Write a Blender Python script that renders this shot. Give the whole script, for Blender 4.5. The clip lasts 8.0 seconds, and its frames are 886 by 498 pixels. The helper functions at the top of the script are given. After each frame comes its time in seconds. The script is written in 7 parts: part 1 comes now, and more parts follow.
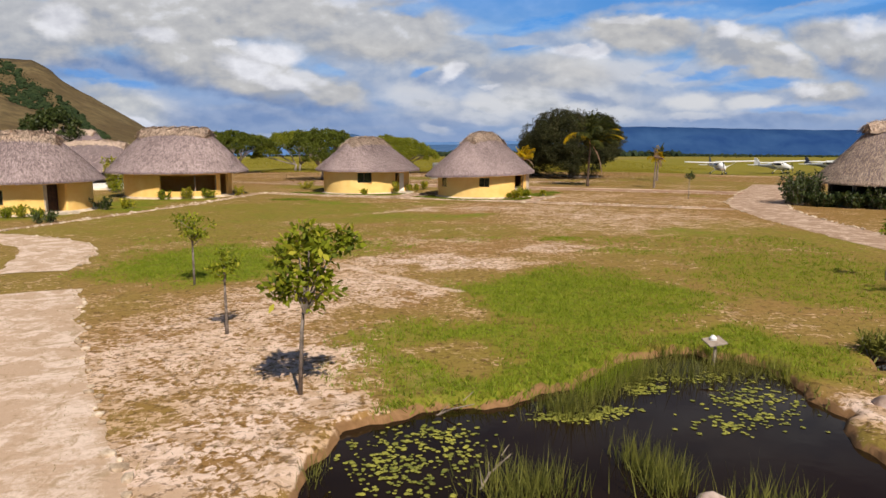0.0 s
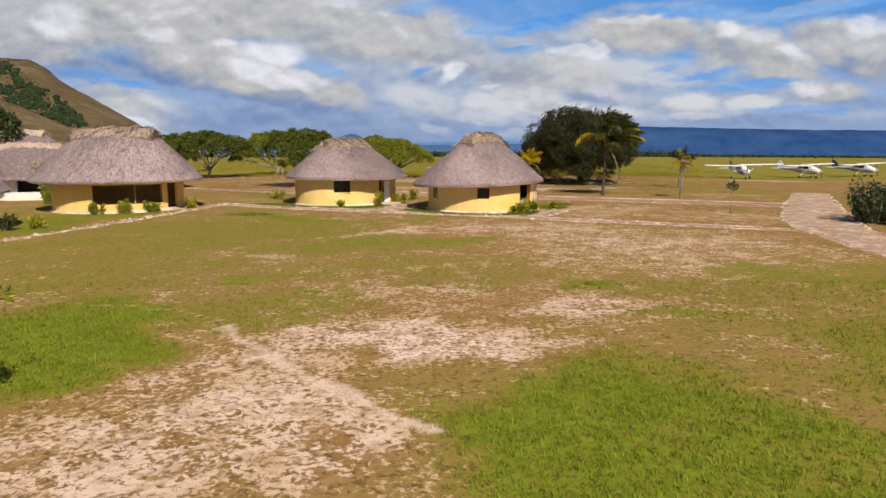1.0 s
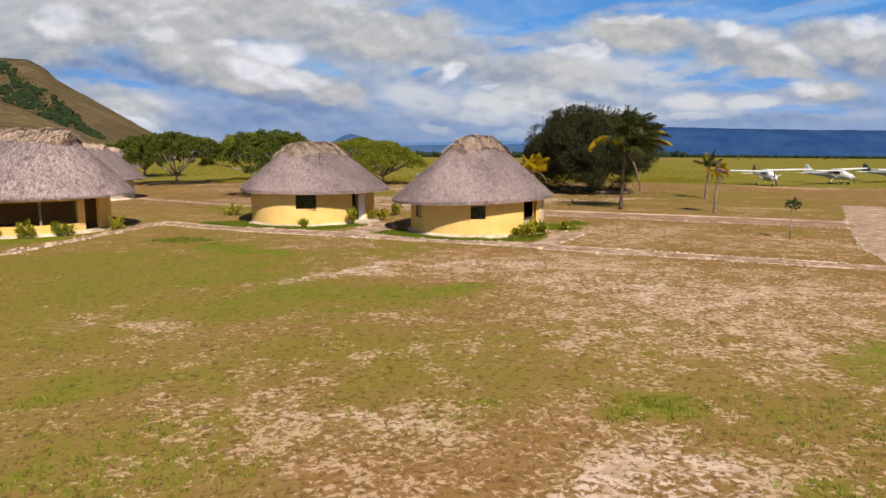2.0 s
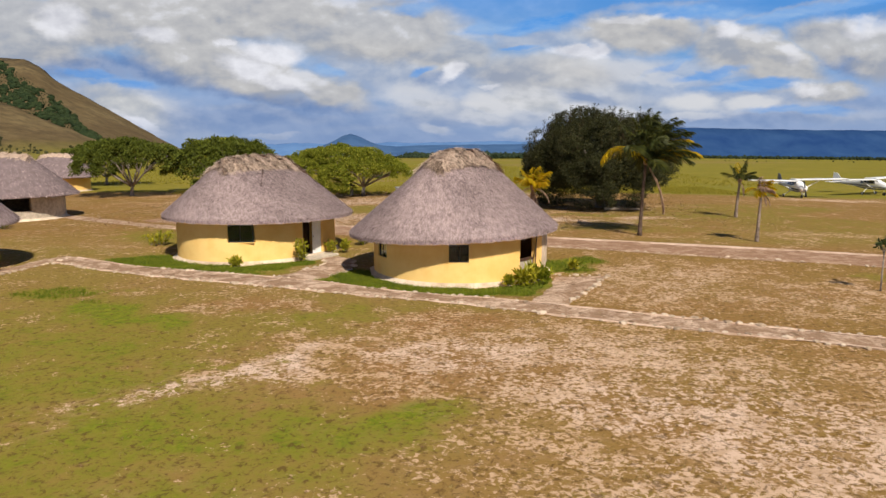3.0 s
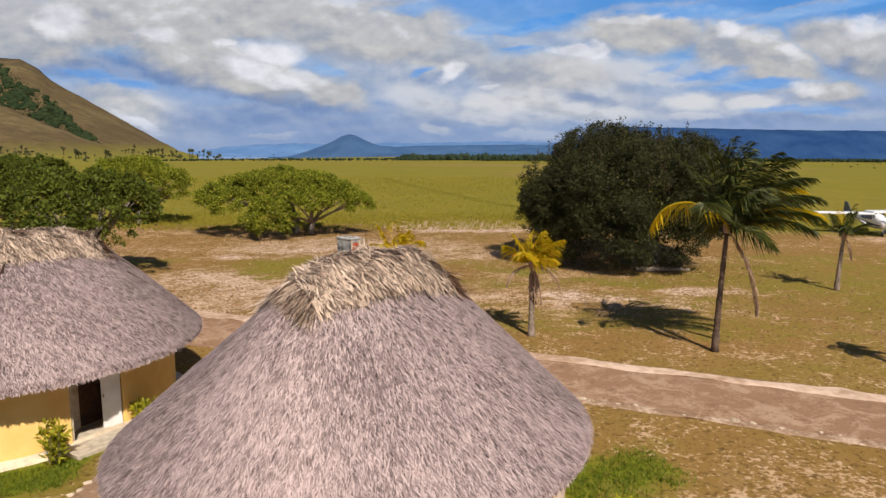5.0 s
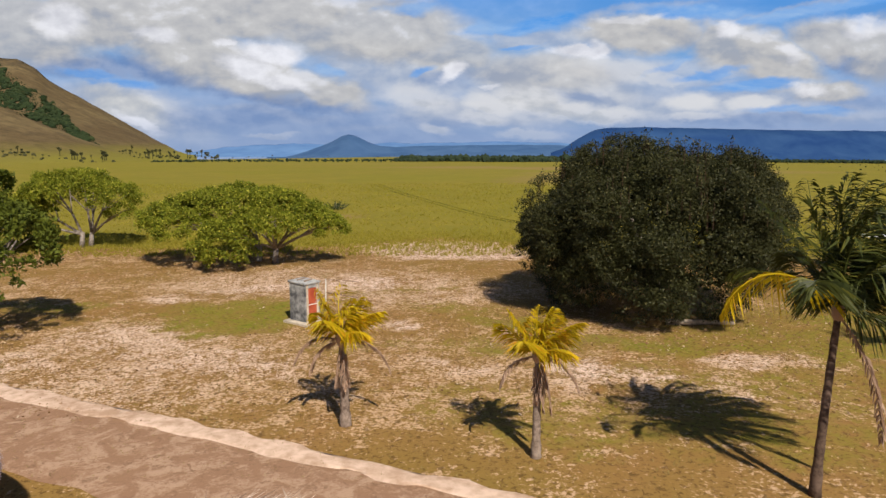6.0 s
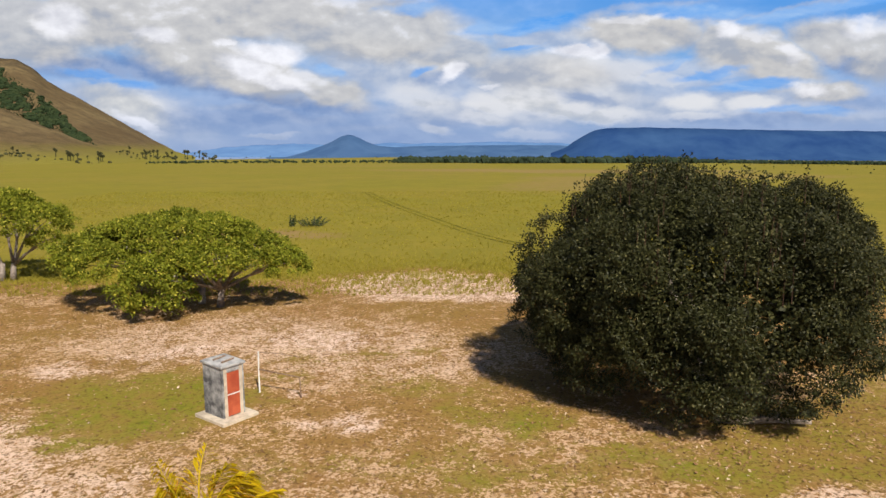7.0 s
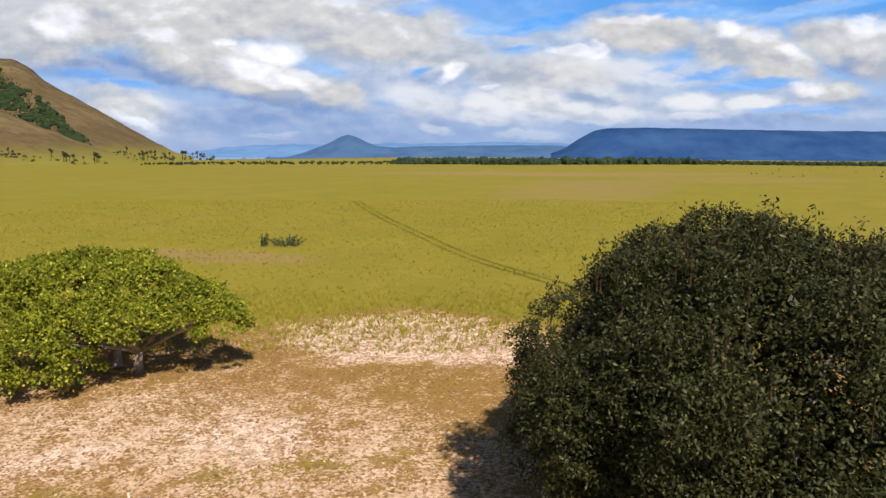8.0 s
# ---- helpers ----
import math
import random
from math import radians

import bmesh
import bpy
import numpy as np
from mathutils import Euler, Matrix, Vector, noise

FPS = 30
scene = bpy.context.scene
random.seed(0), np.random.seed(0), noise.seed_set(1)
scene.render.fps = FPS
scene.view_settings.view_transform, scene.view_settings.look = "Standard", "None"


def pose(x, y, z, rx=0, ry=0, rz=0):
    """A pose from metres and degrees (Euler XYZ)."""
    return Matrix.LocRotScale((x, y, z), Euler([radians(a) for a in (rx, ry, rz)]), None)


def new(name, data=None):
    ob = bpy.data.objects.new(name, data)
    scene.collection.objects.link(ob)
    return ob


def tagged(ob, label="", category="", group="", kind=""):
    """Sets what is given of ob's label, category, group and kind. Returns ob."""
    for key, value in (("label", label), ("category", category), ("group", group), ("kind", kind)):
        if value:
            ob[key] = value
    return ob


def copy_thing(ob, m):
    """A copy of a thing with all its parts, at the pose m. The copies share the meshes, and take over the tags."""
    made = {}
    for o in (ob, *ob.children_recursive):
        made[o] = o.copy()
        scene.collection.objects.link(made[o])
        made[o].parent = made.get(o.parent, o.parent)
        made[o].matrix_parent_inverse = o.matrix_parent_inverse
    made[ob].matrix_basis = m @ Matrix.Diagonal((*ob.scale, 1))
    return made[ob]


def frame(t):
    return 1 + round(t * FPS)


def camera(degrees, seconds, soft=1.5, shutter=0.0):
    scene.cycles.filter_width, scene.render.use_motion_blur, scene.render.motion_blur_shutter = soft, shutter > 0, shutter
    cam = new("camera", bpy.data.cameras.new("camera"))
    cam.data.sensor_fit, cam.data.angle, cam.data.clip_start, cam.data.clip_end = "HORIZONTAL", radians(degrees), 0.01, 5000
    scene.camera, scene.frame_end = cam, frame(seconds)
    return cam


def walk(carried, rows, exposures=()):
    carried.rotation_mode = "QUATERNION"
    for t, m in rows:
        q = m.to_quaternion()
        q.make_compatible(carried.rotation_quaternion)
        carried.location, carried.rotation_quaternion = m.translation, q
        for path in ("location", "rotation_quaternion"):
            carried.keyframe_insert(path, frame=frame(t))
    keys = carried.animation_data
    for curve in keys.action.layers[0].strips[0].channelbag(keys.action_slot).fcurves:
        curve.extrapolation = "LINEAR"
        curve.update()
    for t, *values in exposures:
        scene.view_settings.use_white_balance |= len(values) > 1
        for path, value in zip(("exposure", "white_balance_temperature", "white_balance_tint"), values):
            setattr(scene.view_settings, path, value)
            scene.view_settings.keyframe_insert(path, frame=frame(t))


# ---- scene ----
cam = camera(65.5, 8.0)
PITCH = 8.669
PATH = [
    (0.0, 0.000, 0.000, 4.594),
    (0.5, 0.340, 5.110, 4.702),
    (1.0, 0.668, 10.180, 4.809),
    (1.5, 1.040, 15.240, 4.939),
    (3.0, 2.898, 30.560, 5.939),
    (3.5, 3.573, 35.440, 6.382),
    (4.0, 4.215, 40.225, 6.877),
    (4.5, 4.800, 44.957, 7.420),
    (6.0, 6.330, 58.860, 8.840),
    (6.5, 6.930, 63.517, 9.420),
    (7.0, 7.500, 68.230, 9.965),
    (7.5, 8.060, 72.910, 10.490),
    (8.0, 8.560, 77.620, 11.030),
]
walk(cam, [(t, pose(x, y, z, 90 - PITCH, 0, 0) @ pose(0, 0, 0, 0, 0, -0.1)) for t, x, y, z in PATH],
     [(0.0, -0.02), (4.5, -0.02), (6.0, 0.03), (7.0, 0.18), (8.0, 0.34)])

# ---- world: blue sky with broken cloud, sun behind the camera's right shoulder ----
SUN_AZ, SUN_EL = 160.0, 44.5


def node(nt, kind, **sets):
    n = nt.nodes.new("ShaderNode" + kind)
    for k, v in sets.items():
        if k in n.inputs:
            n.inputs[k].default_value = v
        else:
            setattr(n, k, v)
    return n


def ln(nt, a, b, out=0, inp=0):
    nt.links.new(a.outputs[out], b.inputs[inp])


def math_node(nt, op, a, b=None, clamp=False):
    n = nt.nodes.new("ShaderNodeMath")
    n.operation, n.use_clamp = op, clamp
    for i, v in enumerate((a, b)):
        if v is None:
            continue
        if isinstance(v, (int, float)):
            n.inputs[i].default_value = v
        else:
            nt.links.new(v, n.inputs[i])
    return n.outputs[0]


def mix_col(nt, fac, a, b, mode="MIX"):
    n = nt.nodes.new("ShaderNodeMix")
    n.data_type, n.blend_type = "RGBA", mode
    for s, v in ((n.inputs[0], fac), (n.inputs[6], a), (n.inputs[7], b)):
        if isinstance(v, (int, float)):
            s.default_value = v
        elif isinstance(v, tuple):
            s.default_value = (*v, 1)
        else:
            nt.links.new(v, s)
    return n.outputs[2]


def ramp(nt, value, stops, smooth=False):
    n = nt.nodes.new("ShaderNodeValToRGB")
    el = n.color_ramp.elements
    while len(el) < len(stops):
        el.new(0.5)
    for e, (p, c) in zip(el, stops):
        e.position = p
        e.color = (c, c, c, 1) if isinstance(c, (int, float)) else (*c, 1)
    n.color_ramp.interpolation = "EASE" if smooth else "LINEAR"
    nt.links.new(value, n.inputs[0])
    return n.outputs[0]


def noise_tex(nt, vec, scale, detail=4.0, rough=0.55, distort=0.0):
    n = nt.nodes.new("ShaderNodeTexNoise")
    n.inputs["Scale"].default_value, n.inputs["Detail"].default_value = scale, detail
    n.inputs["Roughness"].default_value, n.inputs["Distortion"].default_value = rough, distort
    if vec is not None:
        nt.links.new(vec, n.inputs["Vector"])
    return n.outputs[0]


def ease(nt, value, lo, hi, at_lo, at_hi):
    """A plain number that eases from one value to another."""
    r = node(nt, "MapRange", interpolation_type="SMOOTHSTEP")
    nt.links.new(value, r.inputs[0])
    for k, val in enumerate((lo, hi, at_lo, at_hi)):
        r.inputs[k + 1].default_value = val
    return r.outputs[0]


def make_world():
    w = bpy.data.worlds.new("sky")
    scene.world = w
    w.use_nodes = True
    nt = w.node_tree
    nt.nodes.clear()
    out, bg = node(nt, "OutputWorld"), node(nt, "Background")
    sky = node(nt, "TexSky", sky_type="NISHITA", sun_disc=False, altitude=900.0, air_density=1.0, dust_density=0.6, ozone_density=2.0)
    sky.sun_elevation, sky.sun_rotation = radians(SUN_EL), radians(SUN_AZ)
    tc, sep = node(nt, "TexCoord"), node(nt, "SeparateXYZ")
    ln(nt, tc, sep)
    x, y, z = sep.outputs
    ahead = math_node(nt, "MAXIMUM", math_node(nt, "ABSOLUTE", y), 0.08)
    u, v = math_node(nt, "DIVIDE", x, ahead), math_node(nt, "DIVIDE", z, ahead)
    uv = node(nt, "CombineXYZ")
    nt.links.new(u, uv.inputs[0]), nt.links.new(v, uv.inputs[1])
    # cloud layer overhead, seen in perspective
    high = math_node(nt, "ADD", math_node(nt, "MAXIMUM", z, 0.0), 0.16)
    lay = node(nt, "CombineXYZ")
    nt.links.new(math_node(nt, "DIVIDE", x, high), lay.inputs[0])
    nt.links.new(math_node(nt, "DIVIDE", y, high), lay.inputs[1])
    big = noise_tex(nt, lay.outputs[0], 0.62, 7.0, 0.6, 0.5)
    wisp = noise_tex(nt, lay.outputs[0], 2.6, 6.0, 0.62, 0.3)
    # billows: flattened noise, and its slope towards the light
    fl = node(nt, "VectorMath", operation="MULTIPLY")
    ln(nt, uv, fl)
    fl.inputs[1].default_value = (1.0, 1.7, 1.0)
    puff = noise_tex(nt, fl.outputs[0], 11.0, 6.0, 0.52, 0.15)
    up1 = node(nt, "VectorMath", operation="ADD")
    ln(nt, fl, up1)
    up1.inputs[1].default_value = (0.006, 0.018, 0.0)
    relief = math_node(nt, "SUBTRACT", puff, noise_tex(nt, up1.outputs[0], 11.0, 6.0, 0.52, 0.15))
    fleece = noise_tex(nt, fl.outputs[0], 42.0, 5.0, 0.6, 0.2)

    def warped(scale, across, up, seed):
        """The sky's plane pushed about, so that cloud edges curl."""
        n = nt.nodes.new("ShaderNodeTexNoise")
        n.inputs["Scale"].default_value, n.inputs["Detail"].default_value = scale, 5.0
        n.inputs["Roughness"].default_value = 0.58
        sh = node(nt, "VectorMath", operation="ADD")
        ln(nt, fl, sh)
        sh.inputs[1].default_value = (seed, 0.3 * seed, seed)
        ln(nt, sh, n)
        c, m, a = node(nt, "VectorMath", operation="SUBTRACT"), node(nt, "VectorMath", operation="MULTIPLY"), node(nt, "VectorMath", operation="ADD")
        ln(nt, n, c, 1, 0)
        c.inputs[1].default_value = (0.5, 0.5, 0.5)
        ln(nt, c, m)
        m.inputs[1].default_value = (across, up, 0.0)
        ln(nt, uv, a), ln(nt, m, a, 0, 1)
        return a

    soft_uv, curl_uv = warped(9.0, 0.16, 0.050, 3.0), warped(16.0, 0.060, 0.036, 7.0)

    def cells(col, rows, tint, lit=None, edge=(0.45, 1.25), plane=None):
        """Lay cloud cells over the sky; with lit they shade from a dim underside to a bright top."""
        cover_f, rise_f = None, None
        for cu, cv, ru, rv, slant, amount in rows:
            c, sn = math.cos(radians(slant)), math.sin(radians(slant))
            local = []
            for ax, ay in ((c / ru, sn / ru), (-sn / rv, c / rv)):
                d = node(nt, "VectorMath", operation="DOT_PRODUCT")
                ln(nt, plane or soft_uv, d)
                d.inputs[1].default_value = (ax, ay, 0.0)
                local.append(math_node(nt, "SUBTRACT", d.outputs["Value"], ax * cu + ay * cv))
            away = math_node(nt, "SQRT", math_node(nt, "ADD", math_node(nt, "MULTIPLY", local[0], local[0]), math_node(nt, "MULTIPLY", local[1], local[1])))
            share = ease(nt, away, edge[0], edge[1], amount, 0.0)
            if lit and rise_f is None:
                rise_f = local[1]
            elif lit:
                k = node(nt, "Mix", data_type="FLOAT")
                nt.links.new(share, k.inputs[0]), nt.links.new(rise_f, k.inputs[2]), nt.links.new(local[1], k.inputs[3])
                rise_f = k.outputs[0]
            cover_f = share if cover_f is None else math_node(nt, "MAXIMUM", cover_f, share)
        if lit:
            tint = ramp(nt, math_node(nt, "ADD", math_node(nt, "MULTIPLY", rise_f, 0.24), shape), [(0.10, lit[0]), (0.42, lit[1]), (0.70, lit[2]), (0.95, lit[3])])
        return mix_col(nt, cover_f, col, tint)

    shape = math_node(nt, "ADD", math_node(nt, "MULTIPLY", math_node(nt, "SUBTRACT", puff, 0.5), 0.75), math_node(nt, "MULTIPLY", relief, 2.4))
    shape = math_node(nt, "ADD", shape, math_node(nt, "MULTIPLY", math_node(nt, "SUBTRACT", fleece, 0.5), 0.35))
    shape = math_node(nt, "ADD", shape, 0.5)
    cover = math_node(nt, "ADD", math_node(nt, "MULTIPLY", big, 0.7), math_node(nt, "MULTIPLY", wisp, 0.4))
    mask = ease(nt, cover, 0.43, 0.60, 0.0, 1.0)
    mask = math_node(nt, "MULTIPLY", mask, ease(nt, z, 0.22, 0.5, 1.0, 0.08))
    shade = ramp(nt, shape, [(0.25, (0.52, 0.56, 0.64)), (0.50, (0.70, 0.71, 0.72)), (0.75, (0.92, 0.92, 0.94))])
    blue = mix_col(nt, 1.0, sky.outputs[0], SKY_GAIN, "MULTIPLY")
    col = mix_col(nt, mask, blue, shade)
    # the band of sky over the horizon, hazier as it nears the land
    clear = ramp(nt, v, [(0.0, (0.33, 0.47, 0.78)), (0.06, (0.36, 0.53, 0.88)), (0.13, (0.26, 0.54, 1.0)), (0.20, (0.13, 0.44, 1.05))])
    col = mix_col(nt, ease(nt, v, 0.20, 0.30, 0.85, 0.0), col, clear)
    col = cells(col, VEIL, ramp(nt, shape, [(0.25, (0.50, 0.58, 0.75)), (0.55, (0.66, 0.71, 0.82)), (0.85, (0.82, 0.85, 0.92))]))
    col = cells(col, SLATE, ramp(nt, shape, [(0.25, (0.20, 0.33, 0.64)), (0.8, (0.37, 0.49, 0.76))]))
    col = cells(col, LUMPS, None, ((0.50, 0.57, 0.70), (0.66, 0.69, 0.74), (0.82, 0.83, 0.84), (1.0, 1.0, 1.02)), (0.5, 1.2), curl_uv)
    col = cells(col, CREAM, None, ((0.50, 0.53, 0.60), (0.68, 0.675, 0.68), (0.79, 0.78, 0.77), (0.98, 0.98, 1.02)), (0.6, 1.15), curl_uv)
    col = cells(col, BLUE, ramp(nt, wisp, [(0.38, (0.10, 0.42, 1.06)), (0.70, (0.46, 0.70, 1.06))]))
    col = cells(col, WHITE, ramp(nt, shape, [(0.2, (0.86, 0.87, 0.95)), (0.7, (1.15, 1.16, 1.24))]), None, (0.45, 1.15), curl_uv)
    low = ease(nt, v, 0.0, 0.06, 1.0, 0.0)
    hz = mix_col(nt, math_node(nt, "MULTIPLY", low, 0.5), col, (0.36, 0.50, 0.80))
    nt.links.new(hz, bg.inputs[0])
    bg.inputs[1].default_value = 0.73
    ln(nt, bg, out)


# sky cells in slopes (across, up), their half sizes, slant and amount
SKY_GAIN = (0.026, 0.045, 0.068)
VEIL = [
    (0.173, 0.083, 0.184, 0.049, -2, 0.90), (0.078, 0.044, 0.161, 0.028, 0, 0.80), (0.279, 0.051, 0.137, 0.025, 0, 0.70), (-0.430, 0.045, 0.121, 0.038, -16, 0.75),
    (-0.067, 0.107, 0.136, 0.049, -8, 0.80), (0.439, 0.055, 0.113, 0.022, 0, 0.70), (0.140, 0.145, 0.103, 0.016, -3, 0.75), (0.404, 0.106, 0.136, 0.013, 3, 0.55),
    (-0.245, 0.044, 0.097, 0.008, -4, 0.50), (0.561, 0.043, 0.097, 0.017, 0, 0.50), (0.406, 0.083, 0.120, 0.007, 2, 0.50), (-0.132, 0.024, 0.089, 0.007, 0, 0.40),
    (0.289, 0.190, 0.094, 0.007, 8, 0.50), (0.509, 0.188, 0.118, 0.010, 8, 0.60),
]
SLATE = [
    (-0.505, 0.114, 0.096, 0.020, -8, 0.95), (-0.394, 0.098, 0.096, 0.018, -14, 0.95), (-0.284, 0.071, 0.112, 0.014, -13, 0.95), (-0.168, 0.055, 0.088, 0.012, -8, 0.90),
    (-0.366, 0.033, 0.153, 0.018, 0, 0.55), (-0.229, 0.032, 0.153, 0.025, 0, 0.75), (-0.116, 0.012, 0.162, 0.017, 0, 0.70), (-0.019, 0.027, 0.089, 0.012, 0, 0.50),
    (0.564, 0.118, 0.041, 0.018, -28, 0.90), (0.473, 0.033, 0.089, 0.011, 0, 0.75), (0.005, 0.087, 0.048, 0.013, 10, 0.55), (0.077, 0.091, 0.040, 0.008, 0, 0.40),
    (0.368, 0.037, 0.073, 0.007, 0, 0.50), (0.592, 0.059, 0.048, 0.012, 0, 0.50), (0.182, 0.066, 0.072, 0.007, -4, 0.40),
]
CREAM = [
    (-0.588, 0.161, 0.150, 0.061, 0, 0.90), (-0.460, 0.176, 0.182, 0.049, 0, 0.95), (-0.278, 0.184, 0.205, 0.049, 0, 0.95), (-0.113, 0.161, 0.182, 0.049, -4, 0.90),
    (-0.003, 0.130, 0.095, 0.034, -6, 0.75), (-0.360, 0.134, 0.103, 0.051, -12, 0.95), (-0.274, 0.101, 0.120, 0.036, -16, 0.95), (-0.179, 0.077, 0.088, 0.025, -16, 0.90),
    (0.282, 0.156, 0.107, 0.031, -2, 0.97), (0.402, 0.141, 0.063, 0.043, -8, 0.90), (0.467, 0.117, 0.096, 0.041, -22, 0.95), (0.549, 0.144, 0.071, 0.034, -10, 0.90),
    (0.614, 0.129, 0.048, 0.051, 0, 0.90), (0.543, 0.072, 0.060, 0.018, -4, 0.90), (0.133, 0.099, 0.120, 0.028, -3, 0.60),
]
LUMPS = [
    (-0.450, 0.049, 0.072, 0.032, -22, 0.90), (0.070, 0.056, 0.048, 0.018, -6, 0.70), (0.126, 0.063, 0.056, 0.023, -4, 0.75), (0.182, 0.048, 0.048, 0.013, 0, 0.70),
    (0.239, 0.040, 0.064, 0.011, 0, 0.75), (0.355, 0.059, 0.048, 0.017, -4, 0.80), (0.439, 0.057, 0.040, 0.012, 0, 0.75), (0.356, 0.037, 0.048, 0.007, 0, 0.60),
    (-0.011, 0.019, 0.032, 0.009, -10, 0.60), (0.127, 0.014, 0.057, 0.008, 0, 0.50), (-0.035, 0.068, 0.064, 0.021, -8, 0.60), (0.237, 0.106, 0.104, 0.020, -4, 0.60),
    (0.317, 0.091, 0.056, 0.010, -6, 0.50), (-0.246, 0.013, 0.040, 0.005, 0, 0.40), (0.054, 0.036, 0.048, 0.010, -4, 0.60),
]
BLUE = [
    (0.116, 0.171, 0.075, 0.011, 8, 0.95), (0.061, 0.162, 0.047, 0.009, 10, 0.80), (-0.050, 0.186, 0.043, 0.010, 0, 0.70), (0.108, 0.137, 0.036, 0.004, 0, 0.70),
    (0.360, 0.186, 0.087, 0.011, -2, 0.90), (0.486, 0.181, 0.095, 0.010, 6, 0.90), (0.573, 0.188, 0.071, 0.007, 8, 0.90), (0.438, 0.081, 0.088, 0.009, 2, 0.85),
    (0.389, 0.097, 0.056, 0.005, 8, 0.70), (0.332, 0.106, 0.040, 0.007, 20, 0.50), (0.521, 0.047, 0.089, 0.007, 0, 0.60), (-0.494, 0.101, 0.040, 0.007, -12, 0.60),
    (-0.447, 0.086, 0.044, 0.007, -8, 0.65), (-0.174, 0.105, 0.026, 0.009, 0, 0.70), (-0.023, 0.099, 0.026, 0.008, 12, 0.70),
]
WHITE = [
    (-0.243, 0.126, 0.054, 0.020, -2, 0.97), (-0.274, 0.106, 0.048, 0.016, -16, 0.95), (-0.227, 0.084, 0.056, 0.013, -16, 0.80), (-0.304, 0.140, 0.022, 0.007, -10, 0.90),
    (-0.536, 0.173, 0.043, 0.028, -12, 0.85), (-0.403, 0.152, 0.036, 0.013, -10, 0.80), (0.013, 0.100, 0.024, 0.012, 25, 0.85), (0.196, 0.126, 0.048, 0.010, 0, 0.90),
    (0.220, 0.131, 0.019, 0.010, 0, 0.90), (0.401, 0.158, 0.021, 0.016, 0, 0.85), (0.258, 0.174, 0.055, 0.007, 4, 0.50), (-0.431, 0.033, 0.042, 0.009, -26, 0.95),
    (0.518, 0.075, 0.030, 0.012, -4, 0.70), (0.587, 0.159, 0.032, 0.018, 10, 0.60), (0.491, 0.123, 0.019, 0.013, -30, 0.50), (0.069, 0.079, 0.019, 0.004, 4, 0.60),
]
make_world()

sun = new("sun", bpy.data.lights.new("sun", "SUN"))
sun.data.energy, sun.data.angle, sun.data.color = 5.5, radians(0.55), (1.0, 0.915, 0.80)
sun_dir = Vector((math.sin(radians(SUN_AZ)) * math.cos(radians(SUN_EL)), math.cos(radians(SUN_AZ)) * math.cos(radians(SUN_EL)), math.sin(radians(SUN_EL))))
sun.rotation_euler = sun_dir.to_track_quat("Z", "Y").to_euler()

# ---- materials ----
def material(name, rough=0.8, metal=0.0, spec=0.3):
    m = bpy.data.materials.new(name)
    m.use_nodes = True
    nt = m.node_tree
    b = nt.nodes["Principled BSDF"]
    b.inputs["Roughness"].default_value, b.inputs["Metallic"].default_value = rough, metal
    b.inputs["Specular IOR Level"].default_value = spec
    return m, nt, b


def bump(nt, b, height, strength=0.4, dist=0.02):
    n = node(nt, "Bump")
    n.inputs["Strength"].default_value, n.inputs["Distance"].default_value = strength, dist
    nt.links.new(height, n.inputs["Height"])
    nt.links.new(n.outputs[0], b.inputs["Normal"])


def place(nt):
    return node(nt, "NewGeometry").outputs["Position"]


def surface(name, dark, light, scale=6.0, rough=0.8, spec=0.3, metal=0.0, big=0.6, bump_s=0.3, bump_d=0.01, island=0.0, obrand=0.0, local=False, gain=2.6):
    """Two-scale mottled surface between two colours."""
    m, nt, b = material(name, rough, metal, spec)
    vec = node(nt, "TexCoord").outputs["Object"] if local else place(nt)
    a, c = noise_tex(nt, vec, scale, 5.0, 0.6), noise_tex(nt, vec, scale * 0.12, 3.0, 0.5)
    f = math_node(nt, "ADD", math_node(nt, "MULTIPLY", a, 1.0), math_node(nt, "MULTIPLY", c, big))
    f = math_node(nt, "ADD", math_node(nt, "MULTIPLY", math_node(nt, "SUBTRACT", f, 0.5 + big * 0.5), gain), 0.56)
    if island:
        f = math_node(nt, "ADD", f, math_node(nt, "MULTIPLY", math_node(nt, "SUBTRACT", node(nt, "NewGeometry").outputs["Random Per Island"], 0.5), island))
    if obrand:
        f = math_node(nt, "ADD", f, math_node(nt, "MULTIPLY", math_node(nt, "SUBTRACT", node(nt, "ObjectInfo").outputs["Random"], 0.5), obrand))
    f = math_node(nt, "MAXIMUM", math_node(nt, "MINIMUM", f, 1.0), 0.0)
    nt.links.new(mix_col(nt, f, dark, light), b.inputs["Base Color"])
    if bump_s:
        bump(nt, b, a, bump_s, bump_d)
    return m


